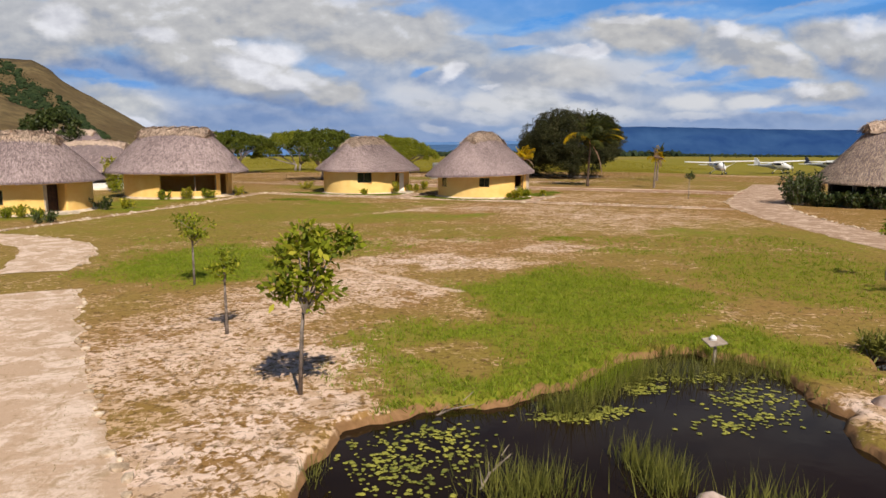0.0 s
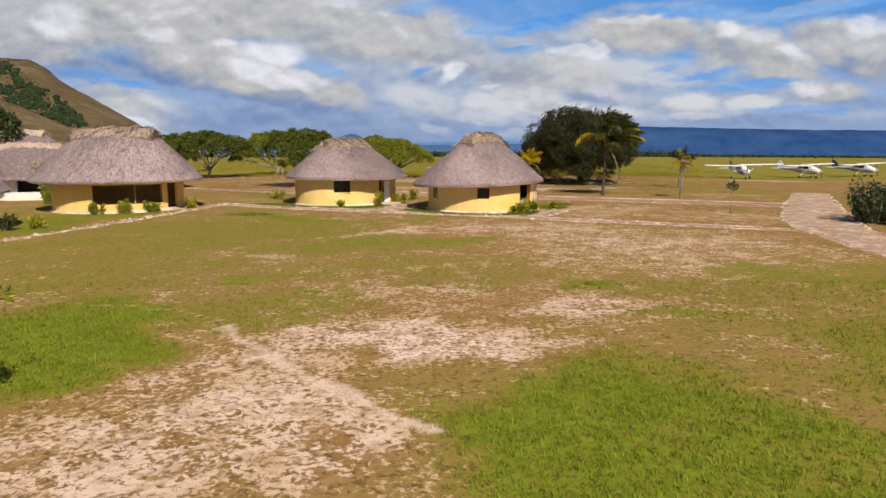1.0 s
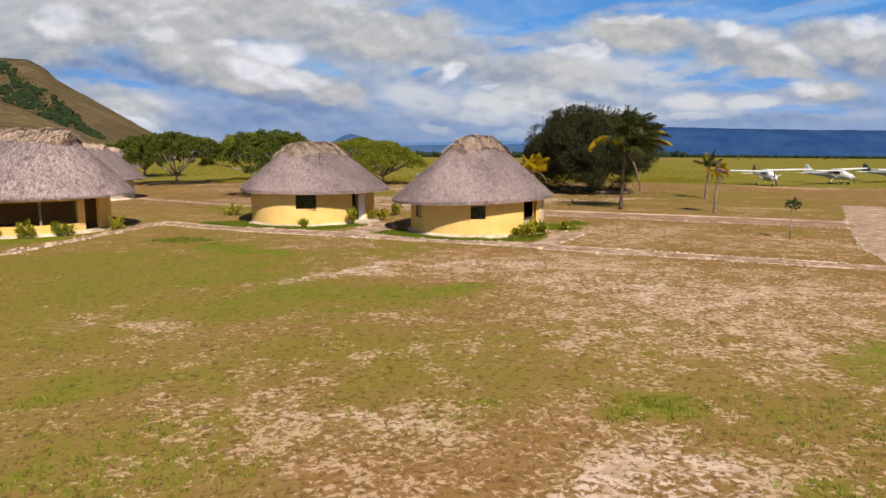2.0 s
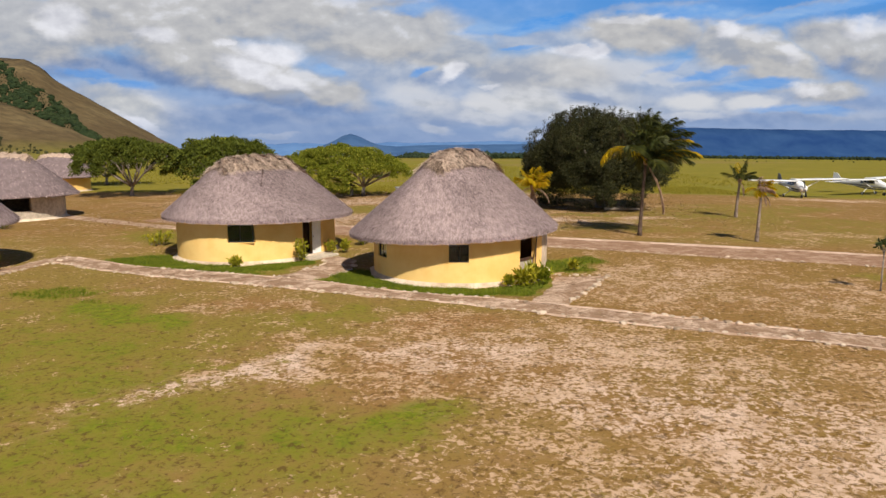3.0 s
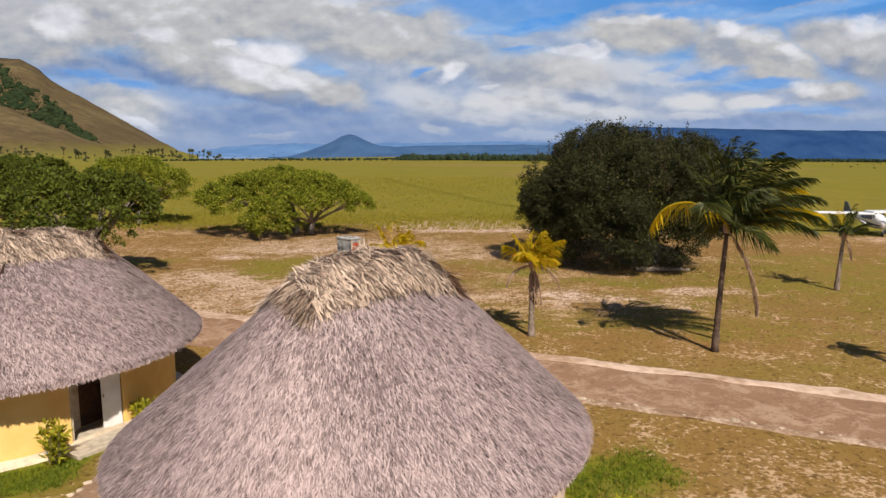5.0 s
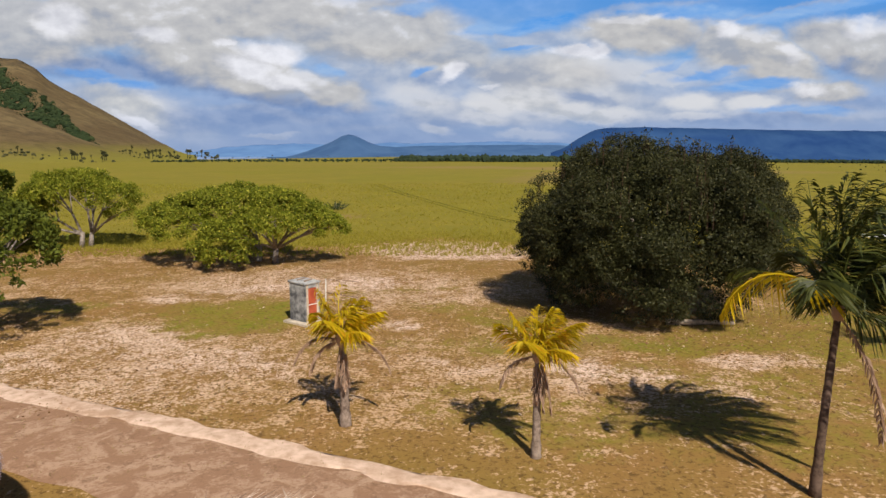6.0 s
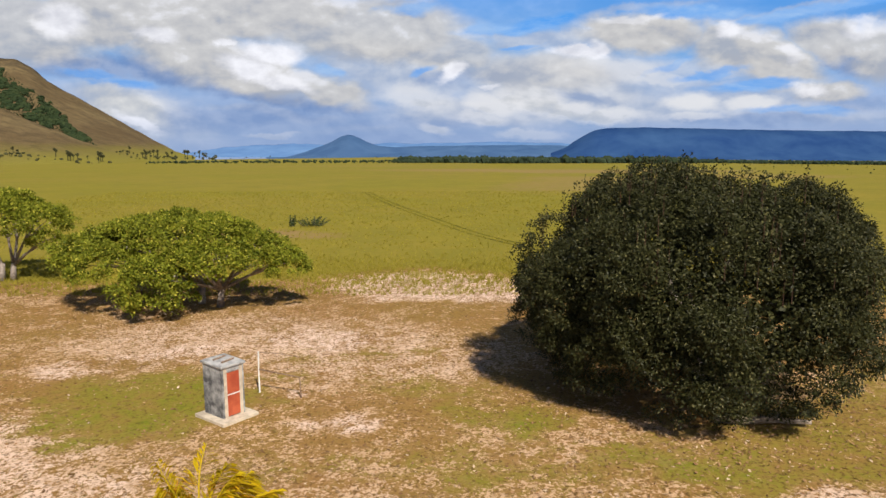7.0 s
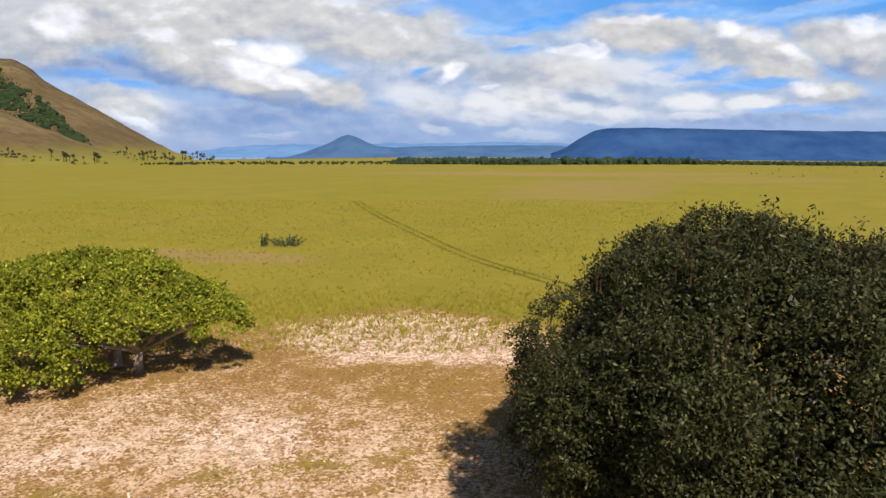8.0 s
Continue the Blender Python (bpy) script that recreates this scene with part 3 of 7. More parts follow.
def leaf_quads(base, way, side, length, width):
    """Pointed leaves: base points, directions, side directions, sizes."""
    L, W = length[:, None], width[:, None]
    v = np.stack([base, base + way * L * 0.5 + side * W * 0.5, base + way * L, base + way * L * 0.5 - side * W * 0.5], 1)
    return v.reshape(-1, 3), np.arange(len(base) * 4).reshape(-1, 4)


def blade_tris(base, tip, side, width):
    v = np.stack([base - side * width[:, None] / 2, base + side * width[:, None] / 2, tip], 1)
    return v.reshape(-1, 3), np.arange(len(base) * 3).reshape(-1, 3)


def smoothstep(a, b, x):
    t = np.clip((x - a) / (b - a), 0, 1)
    return t * t * (3 - 2 * t)


def lump(x, y, seed=0.0):
    return noise.noise(Vector((x, y, seed)))

# ---- ground: one sheet from the pond to the horizon ----
POND = [(-2.1, 8.6), (-2.0, 9.5), (-1.7, 10.8), (-0.7, 11.7), (0.65, 11.95), (1.8, 12.5), (3.0, 13.6), (4.2, 14.9), (5.6, 15.2), (7.0, 14.2), (7.0, 12.6), (7.1, 11.4), (6.6, 10.2), (7.0, 9.0), (6.6, 7.6), (5.0, 6.4), (2.0, 5.8), (-0.8, 6.2), (-1.9, 7.4)]
POOL = [(8.9, 13.6), (9.3, 14.5), (10.6, 15.0), (11.8, 14.2), (11.6, 12.9), (10.2, 12.6)]
WATER_Z = -0.15


def poly_depth(px, py, poly):
    """Distance into a polygon, positive inside."""
    px, py = np.asarray(px, float), np.asarray(py, float)
    inside, best = np.zeros(px.shape, bool), np.full(px.shape, 1e9)
    for (x0, y0), (x1, y1) in zip(poly, poly[1:] + poly[:1]):
        dx, dy = x1 - x0, y1 - y0
        t = np.clip(((px - x0) * dx + (py - y0) * dy) / (dx * dx + dy * dy), 0, 1)
        best = np.minimum(best, np.hypot(px - x0 - t * dx, py - y0 - t * dy))
        cross = (y0 > py) != (y1 > py)
        inside ^= cross & (px < dx * (py - y0) / (dy if dy else 1e-9) + x0)
    return np.where(inside, best, -best)


def ripple(x, y):
    """Uneven line of a bank."""
    return 0.12 * np.sin(3.1 * x + 1.7 * y) * np.sin(2.3 * y - 1.1 * x) + 0.07 * np.sin(7.3 * x - 3.9 * y) * np.sin(5.7 * y + 6.1 * x)


def land(x, y):
    """Height of the land: level camp, then a plain that falls away very gently."""
    x, y = np.asarray(x, float), np.asarray(y, float)
    z = -0.0165 * np.maximum(y - 230, 0) - 0.012 * np.maximum(np.abs(x) - 260, 0)
    z = z - 0.6 * smoothstep(28, 55, x) * smoothstep(85, 110, y)
    for hx, hy in ((3.7, 63.8), (-7.7, 69.9)):
        z = z - 0.17 * (1 - smoothstep(5.0, 7.5, np.hypot(x - hx, y - hy)))
    for poly in (POND, POOL):
        d = poly_depth(x, y, poly)
        z = z - 0.80 * smoothstep(-0.04, 0.42, d + ripple(x, y)) + 0.05 * smoothstep(-1.0, -0.3, d) * (d < -0.1)
    return z


# lush grass and bare sand, as soft ellipses: x, y, half sizes, turn, amount
LUSH = [(1.8, 14.6, 4.5, 3.5, 15, 0.95), (4.3, 20.6, 3.9, 5.0, -8, 0.95), (-9.6, 26.6, 3.9, 4.8, 10, 1.0), (-11, 47, 11, 11, 0, 0.5), (3, 37, 9, 5, 0, 0.32), (13, 24, 5, 7, 0, 0.5), (11, 34, 8, 5, 0, 0.28), (6.5, 14.6, 3.5, 2.0, 20, 0.8), (17, 34, 4, 9, 10, 0.45), (-24, 52, 3.5, 6, 20, 0.8), (-29, 43.5, 5, 3, 0, 0.9),
        (-22.5, 58.5, 5, 2.4, 15, 0.9), (-9.3, 64.0, 4.6, 2.2, -20, 1.4), (-12.2, 66.5, 2.5, 3.0, -20, 1.1), (-5.4, 65.0, 2.4, 1.6, 20, 1.3), (-0.4, 60.9, 2.3, 3.2, 30, 1.5), (3.0, 58.7, 5.0, 1.5, -12, 1.4), (6.6, 59.6, 2.0, 1.6, 0, 0.9), (9.0, 65.0, 2.2, 2.6, 0, 0.8),
        (-14, 40, 10, 9, 0, 0.42), (-4, 30.5, 4, 3, 0, 0.35), 
        (-3.9, 93.0, 5.4, 3.4, 10, 0.55), (18, 83, 8, 3, -20, 0.38), (10, 80.5, 7, 3, -20, 0.36), (30, 94, 12, 6, 0, 0.4), (-14, 75, 7, 4, -20, 0.45), (20, 90, 7, 3, -10, 0.36), (30, 80, 10, 8, 0, 0.36), (4, 100, 6, 2, 0, 0.3), (-16, 96, 5, 2, 0, 0.4), (34, 66, 6, 10, 0, 0.4), (22.4, 60.2, 2, 1.2, 0, 0.45)]
LUSH += [(-8.7, 54.5, 3.6, 1.5, -15, 0.85), (-1.0, 54.6, 1.4, 2.4, -30, 0.62), (1.3, 44.8, 2.4, 1.6, 0, 0.72), (-3.0, 43.0, 5.5, 3.4, 0, 0.55), (-8.0, 48.3, 5.5, 3.2, -10, 0.62), (-12, 58, 3, 1.6, -20, 0.6), (-14, 50, 5, 3, 0, 0.5),
         (-5.3, 35.0, 2.6, 1.2, 0, 0.62), (5.4, 33.2, 1.5, 1.3, 0, 0.66), (12.8, 35.5, 2.4, 3.4, 0, 0.6), (8.2, 29, 2.4, 1.2, 0, 0.42)]
LUSH += [(0.6, 14.9, 1.5, 1.1, 0, -0.85), (2.1, 16.1, 0.9, 0.6, 0, -0.3)]
BARE = [(-5.0, 15.5, 4.2, 6.0, 20, 0.82), (-3.2, 10.4, 2.6, 2.6, 0, 0.95), (-2.2, 24.6, 3.4, 1.2, -48, 0.62), (9.4, 11.3, 2.6, 2.3, 0, 1.1), 
        (12.5, 60, 5, 6, -20, 0.55), (18, 57, 8, 4, -20, 0.5), (3, 85, 14, 6, -15, 0.50), (-8, 84, 9, 5, -20, 0.66),
        (-3, 103, 12, 6.5, 0, 0.72), (-1.0, 103.5, 4.0, 2.2, 10, 0.75), (9, 113.5, 8, 2.8, 5, 1.1), (4, 100, 8, 6, 0, 0.68), (14, 84, 7, 2.5, -20, 0.7), (22, 96, 5, 2.6, 0, 0.45), (-20, 100, 9, 6, 0, 0.45), (-24, 112, 10, 4, 0, 0.45), (47, 108, 9, 2.4, -4, 0.75), (12, 90, 6, 2.5, 0, 0.5), (26, 76, 5, 3, -20, 0.4), (-6, 119, 7, 2.0, 0, 0.35), (6.0, 117.5, 8.8, 5.4, 0, 1.1), (1.2, 95.3, 0.9, 0.6, 0, 1.3)]
BARE += [(-1.9, 21.4, 2.3, 3.2, 0, 0.84), (-4.6, 20.3, 3.0, 3.0, 0, 0.80), (-2.7, 48.3, 5.5, 1.0, 38, 0.8), (7.5, 48, 7, 6.0, -10, 0.62), (10, 40, 9, 6, 0, 0.58), (-0.7, 26.9, 4.8, 1.8, 0, 1.0), (-1.1, 33.2, 4.2, 1.0, 0, 0.65), (5.0, 30.4, 3.2, 1.3, 0, 0.85), (-8.0, 39.7, 4.2, 1.2, 0, 0.62), (10.6, 43, 5, 3, 0, 0.7), (-4.4, 24.0, 2.2, 3.0, 0, 0.62), (15, 44, 4, 5, 0, 0.6)]

LUSH += [(-5.2, 95.0, 4.6, 3.2, 10, 0.55), (0.6, 97.3, 2.2, 1.0, 0, 0.36), (6.4, 95.6, 3.6, 2.0, -10, 0.36), (10.0, 92.4, 3.4, 1.8, 0, 0.48), (9.4, 88.4, 5.0, 1.6, -12, 0.32), (16.5, 88.6, 7.0, 1.8, -8, 0.50), (27, 87, 8, 5, 0, 0.42), (3.0, 88.5, 5.0, 1.5, -10, 0.30), (18, 78.5, 8, 2.6, -22, 0.36), (-12.5, 93.0, 3.0, 1.4, 0, 0.25)]
BARE += [(-8.5, 89.5, 6.0, 3.6, -15, 0.8), (-2.5, 86.0, 6.0, 2.6, -15, 0.8), (3.6, 50.0, 3.6, 2.2, 0, 0.75), (-3.0, 46.8, 3.4, 0.9, 25, 0.8), (8.5, 45.5, 4.0, 2.4, 0, 0.75), (1.0, 102.6, 3.6, 2.6, 10, 1.1), (-5.0, 101.0, 4.5, 1.3, 24, 1.0), (4.1, 92.2, 2.2, 0.9, 0, 0.95), (7.2, 85.4, 3.0, 1.3, -10, 0.75), (13.0, 84.6, 3.4, 1.4, -14, 0.95), (20.0, 85.8, 4.0, 1.2, -14, 0.85), (-9.5, 97.5, 3.6, 1.2, 15, 0.85), (-12.5, 86.0, 6.0, 2.0, -20, 0.8)]


DRYS = [(-4.3, 55.4, 2.6, 1.5, -20, 0.95), (2.8, 53.2, 3.4, 1.6, -15, 0.95), (-2.0, 49.5, 4.0, 1.6, 15, 0.8), (4.0, 48.0, 5.0, 3.0, 0, 0.9), (-6.5, 45.0, 3.5, 1.5, 20, 0.6), (0.0, 40.5, 6.0, 1.6, 0, 0.7), (3.0, 31.0, 7.0, 3.0, 0, 0.8), (-1.0, 34.5, 5.0, 1.6, 0, 0.6)]
BARE += [(q[0], q[1], q[2], q[3], q[4], q[5] * 0.46) for q in DRYS]
TANS = [(-12.0, 145, 12, 4.5, -12, 0.8), (-21, 149, 5, 3, 0, 0.75), (45, 250, 26, 60, -25, 0.6), (70, 420, 130, 60, 0, 0.75), (60, 300, 34, 50, -15, 0.62), (120, 330, 60, 40, 0, 0.6), (-60, 560, 160, 60, 0, 0.5), (30, 165, 16, 6, 0, 0.4), (44, 112, 22, 4, 0, 0.5)]


def blotch(x, y, rows):
    total = np.zeros(np.shape(x))
    x0, y0 = np.asarray(x, float), np.asarray(y, float)
    x = x0 + 0.55 * np.sin(0.9 * y0 + 1.3 * np.sin(0.7 * x0)) + 0.35 * np.sin(2.3 * y0 + 1.7 * x0)
    y = y0 + 0.55 * np.sin(0.8 * x0 + 1.1 * np.sin(0.6 * y0)) + 0.35 * np.sin(2.1 * x0 - 1.4 * y0)
    for cx, cy, rx, ry, turn, amount in rows:
        c, s = math.cos(radians(turn)), math.sin(radians(turn))
        dx, dy = x - cx, y - cy
        d = np.hypot((dx * c + dy * s) / rx, (dy * c - dx * s) / ry)
        share = amount * (1 - smoothstep(0.45, 1.3, d))
        total = np.maximum(total, share) if amount > 0 else np.maximum(total + share, 0)
    return total


def plain_share(x, y):
    edge = 117.0 + 6.0 * np.exp(-(((x - 6) / 8.0) ** 2)) - 6.0 * smoothstep(18, 34, x)
    return smoothstep(-3.0, 3.5, y - edge)


def wet_share(x, y):
    """Bare brown bank round the water."""
    d = np.maximum(poly_depth(x, y, POND), poly_depth(x, y, POOL))
    return smoothstep(-0.10, 0.06, d + ripple(x, y))


def trodden(x, y):
    """Sandy trails worn across the lawn, soft and uneven at the edges."""
    x, y = x + 0.13 * np.sin(2.6 * y) + 0.05 * np.sin(7.1 * x + 3 * y), y + 0.10 * np.sin(3.1 * x + 1.0)
    total = np.zeros(np.shape(x))
    for amount, half, line in TRAILS:
        best = np.full(np.shape(x), 99.0)
        for (ax, ay), (bx, by) in zip(line[:-1], line[1:]):
            k = np.clip(((x - ax) * (bx - ax) + (y - ay) * (by - ay)) / ((bx - ax) ** 2 + (by - ay) ** 2), 0, 1)
            best = np.minimum(best, np.hypot(x - ax - k * (bx - ax), y - ay - k * (by - ay)))
        total = np.maximum(total, amount * (1 - smoothstep(0.35 * half, 1.5 * half, best)))
    return total


TRAILS = [(0.80, 0.26, [(-5.2, 28.1), (-4.4, 26.9), (-2.35, 24.2), (-0.85, 22.6), (0.45, 21.3)]), (0.7, 0.18, [(-4.7, 27.2), (-3.9, 25.6), (-2.9, 23.2)]),
          (0.72, 0.13, [(-12.5, 31.0), (-9.0, 30.5), (-7.2, 29.9), (-5.6, 28.8)])]


def make_ground():
    xs = np.r_[[-4200, -3000, -2200, -1600, -1100, -800, -560, -400, -280, -200, -140, -100, -75, -58, -48], np.arange(-42, -13, 0.7), np.arange(-13, -3, 0.25), np.arange(-3, 8, 0.125), np.arange(8, 13, 0.25), np.arange(13, 50, 0.7), [52, 56, 62, 70, 78, 86, 95, 105, 118, 132, 150, 172, 200, 235, 280, 400, 560, 800, 1100, 1600, 2200, 3000, 4200]]
    ys = np.r_[[-600, -200, -80, -30, -12, -4, 0, 2.5], np.arange(4, 5.5, 0.25), np.arange(5.5, 15.5, 0.125), np.arange(15.5, 31, 0.25), np.arange(31, 130, 0.7), np.arange(130, 200, 2.5), np.arange(200, 320, 8), [330, 350, 375, 400, 430, 470, 520, 580, 640, 720, 800, 1000, 1300, 1700, 2300, 3200, 4600]]
    X, Y = np.meshgrid(xs, ys)
    Z = land(X, Y)
    nx, ny = len(xs), len(ys)
    i = np.arange(nx * ny).reshape(ny, nx)
    f = np.stack([i[:-1, :-1], i[:-1, 1:], i[1:, 1:], i[1:, :-1]], -1).reshape(-1, 4)
    ob = mesh_np("ground", np.stack([X, Y, Z], -1), f, M_GROUND, smooth=True)
    tagged(ob, "dry olive and straw lawn with sandy patches running into open savanna", "ground", kind="structure")
    for key, val in (("green", blotch(X, Y, LUSH)), ("sand", blotch(X, Y, BARE)), ("trail", trodden(X, Y)), ("plain", plain_share(X, Y)), ("wet", wet_share(X, Y)), ("tan", blotch(X, Y, TANS)), ("dry", np.maximum(blotch(X, Y, DRYS), np.maximum(0.66 * smoothstep(70, 78, Y), 0.66 * smoothstep(1, 9, X) * smoothstep(26, 44, Y) * (1 - smoothstep(66, 76, Y)))))):
        at = ob.data.attributes.new(key, "FLOAT", "POINT")
        at.data.foreach_set("value", val.astype(np.float32).ravel())


make_ground()


def water_sheet(name, poly, label):
    bm = bmesh.new()
    cx, cy = sum(p[0] for p in poly) / len(poly), sum(p[1] for p in poly) / len(poly)
    bm.faces.new([bm.verts.new((cx + (x - cx) * 1.06, cy + (y - cy) * 1.06, WATER_Z)) for x, y in poly][::-1])
    bm.faces.ensure_lookup_table()
    if bm.faces[0].calc_area() and bm.faces[0].normal.z < 0:
        bmesh.ops.reverse_faces(bm, faces=bm.faces)
    bm.normal_update()
    if bm.faces[0].normal.z < 0:
        bmesh.ops.reverse_faces(bm, faces=bm.faces)
    bmesh.ops.triangulate(bm, faces=bm.faces)
    return tagged(part(name, bm, M_WATER), label, "water", kind="structure")


water_sheet("water", POND, "dark brown still pond water reflecting the sky")
water_sheet("water", POOL, "small dark pool beside the sandy bank")


# ---- beaten-earth paths, and their border stones ----
def dense(line, step=0.35):
    """Points along a line at even steps, rounded at its corners."""
    p = np.array(line, float)
    for _ in range(2):
        q = [p[0]]
        for a, b in zip(p, p[1:]):
            q += [a * 0.75 + b * 0.25, a * 0.25 + b * 0.75]
        p = np.array(q + [p[-1]])
    s = np.r_[0, np.cumsum(np.linalg.norm(np.diff(p, axis=0), axis=1))]
    at = np.linspace(0, s[-1], max(3, int(s[-1] / step)))
    return np.stack([np.interp(at, s, p[:, 0]), np.interp(at, s, p[:, 1])], 1), at


def ribbon(name, rows, mat, label, z=0.012, ragged=0.22, cat="path"):
    """A strip of earth: rows of x, y, width."""
    rows = np.array(rows, float)
    c, at = dense(rows[:, :2])
    s = np.r_[0, np.cumsum(np.linalg.norm(np.diff(rows[:, :2], axis=0), axis=1))]
    w = np.interp(at / at[-1] * s[-1], s, rows[:, 2])
    d = unit(np.gradient(c, axis=0))
    n = np.stack([-d[:, 1], d[:, 0]], 1)
    cols, m = 9, len(c)
    V = np.zeros((m, cols, 3))
    edges = []
    for k in range(cols):
        f = k / (cols - 1) * 2 - 1
        jit = np.array([ragged * (lump(a * 0.9, f * 3, 7.3 + z * 100) + 0.22 * lump(a * 2.1, f, 2.2)) for a in at]) if abs(f) == 1 else 0
        off = f * w / 2 + jit * np.sign(f)
        V[:, k, :2] = c + n * np.reshape(off, (-1, 1))
        V[:, k, 2] = z * (1.0 if abs(f) < 1 else 0.35) + 0.010 * (1 - f * f)
        if abs(f) == 1:
            edges.append(V[:, k, :2].copy())
    i = np.arange(m * cols).reshape(m, cols)
    f = np.stack([i[:-1, :-1], i[:-1, 1:], i[1:, 1:], i[1:, :-1]], -1).reshape(-1, 4)[:, ::-1]
    V[:, :, 2] += land(V[:, :, 0], V[:, :, 1])
    ob = mesh_np(name, V, f, mat, smooth=True)
    return tagged(ob, label, cat, kind="structure"), edges


PATHS = {}
PATHS["front"] = ribbon("path", [(-17.6, 66.6, 1.5), (-13.0, 63.3, 1.5), (-5.0, 60.3, 1.9), (2.2, 57.3, 1.6), (7.4, 54.7, 1.5), (16.0, 50.5, 1.4), (20.6, 48.6, 1.4)], M_FOOT, "pale sandy footpath edged with stones before the round huts")
PATHS["side"] = ribbon("path", [(-25.5, 33.5, 0.7), (-23.2, 39.5, 0.7), (-21.4, 45.5, 0.7), (-19.6, 52.5, 0.7), (-18.2, 60.5, 0.9), (-17.4, 66.2, 1.2)], M_FOOT, "narrow pale footpath along the stone border of the lawn", 0.016)
PATHS["between"] = ribbon("path", [(-3.9, 60.3, 2.2), (-2.7, 63.2, 1.7), (-2.2, 65.6, 1.5), (-3.2, 67.6, 1.2)], M_FOOT, "short sandy path running in between two huts", 0.019)
PATHS["bed"] = ribbon("path", [(6.9, 55.7, 1.3), (7.9, 58.2, 1.6), (9.25, 61.6, 2.3)], M_FOOT, "sandy forecourt edged with stones beside a hut", 0.019)
PATHS["far"] = ribbon("path", [(-34, 92, 1.6), (-24, 84.5, 1.6), (-15, 79.0, 1.4), (-11, 77.6, 1.4)], M_FOOT, "worn sandy track across the dry lawn", 0.019)
PATHS["back"] = ribbon("road", [(-20, 86.0, 3.6), (-13, 82.0, 3.6), (-5.2, 78.6, 3.9), (3.0, 75.0, 3.8), (10.0, 72.0, 3.6), (21.8, 66.8, 3.7), (29.0, 62.8, 3.6)], M_ROAD, "reddish earth road with a pale edge behind the huts", 0.014, cat="road")
PATHS["right"] = ribbon("road", [(20.3, 14.0, 3.0), (20.6, 24.0, 3.0), (20.8, 34.0, 3.2), (21.6, 44.0, 3.4), (23.6, 52.0, 4.2), (28.6, 62.0, 4.0), (36.4, 77.4, 3.0)], M_LANE, "wide pale earth road leading towards the airstrip", 0.022, cat="road")
PATHS["left"] = ribbon("road", [(-3.9, 2.8, 5.6), (-6.5, 7.05, 5.6), (-8.0, 9.3, 5.6), (-10.4, 13.8, 5.0), (-12.7, 19.2, 4.2), (-13.5, 20.9, 3.9)], M_PATH, "broad pale sandy path with a rough broken edge", 0.016, 0.25, cat="road")
PATHS["left_far"] = ribbon("road", [(-14.9, 24.6, 2.2), (-15.5, 26.6, 2.9), (-16.8, 30.0, 3.0), (-19.0, 32.6, 2.6), (-25.0, 35.4, 2.4), (-34.0, 38.0, 2.4)], M_PATH, "pale sandy path bending away past the lawn", 0.016, 0.25, cat="road")


ribbon("verge", [(-13, 84.2, 0.9), (-5.0, 80.9, 0.9), (3.1, 77.2, 0.8), (10.2, 74.0, 0.7), (22.2, 68.9, 0.7), (28.6, 65.6, 0.6)], M_VERGE, "pale sandy verge of the earth road", 0.03, 0.34, "road")
ribbon("verge", [(4.0, 72.6, 0.4), (10.0, 70.0, 0.4), (21.2, 64.7, 0.4)], M_FOOT, "thin sandy verge of the earth road", 0.03, 0.15, "road")
for side in (0, 1):
    line = PATHS["front"][1][side][2:-2:7]
    ribbon("verge", [(float(q[0]), float(q[1]), 0.14) for q in line], M_VERGE, "thin pale sandy edge of the footpath", 0.026, 0.34, "path")


def TRACK(dx):
    return [(18.4 + dx, 127.0, 0.35), (16.2 + dx, 133.0, 0.4), (10.6 + dx, 143.0, 0.45), (4.4 + dx, 163.0, 0.5), (-2.2 + dx, 184.0, 0.6), (-9.5 + dx, 213.0, 0.8)]


for dx in (0.3, 1.5):
    ribbon("wheel_track", TRACK(dx), M_RUT, "faint wheel track worn through the savanna grass", 0.02, 0.3, "track")


def stone_mesh(seed, size):
    r = random.Random(seed)
    bm = bmesh.new()
    bmesh.ops.create_icosphere(bm, subdivisions=1, radius=size)
    for v in bm.verts:
        v.co *= 0.8 + 0.4 * r.random()
        v.co.z *= 0.62
    me = bpy.data.meshes.new("stone")
    bm.to_mesh(me)
    bm.free()
    me.materials.append(M_STONE)
    return me


STONES = [stone_mesh(i, 0.085 + 0.014 * i) for i in range(6)]


def border(owner, edge, start=0.0, end=1.0, gap=1.0, chance=0.9, scale=1.0, off=0.0):
    """Stones laid along an edge of a path."""
    r = random.Random(int(1000 * abs(edge[0][0]) + 7))
    n = len(edge)
    for k in range(int(n * start), int(n * end)):
        if (k * 1.0) % gap >= 1 or r.random() > chance:
            continue
        x, y = edge[k] + np.array([r.uniform(-0.09, 0.09), r.uniform(-0.09, 0.09) + off])
        ob = new("stone", r.choice(STONES))
        s = scale * r.uniform(0.7, 1.35)
        ob.parent = owner
        ob.matrix_basis = pose(float(x), float(y), 0.015 + float(land(x, y)), 0, 0, r.uniform(0, 360)) @ Matrix.Diagonal((s, s * r.uniform(0.7, 1.1), s, 1))


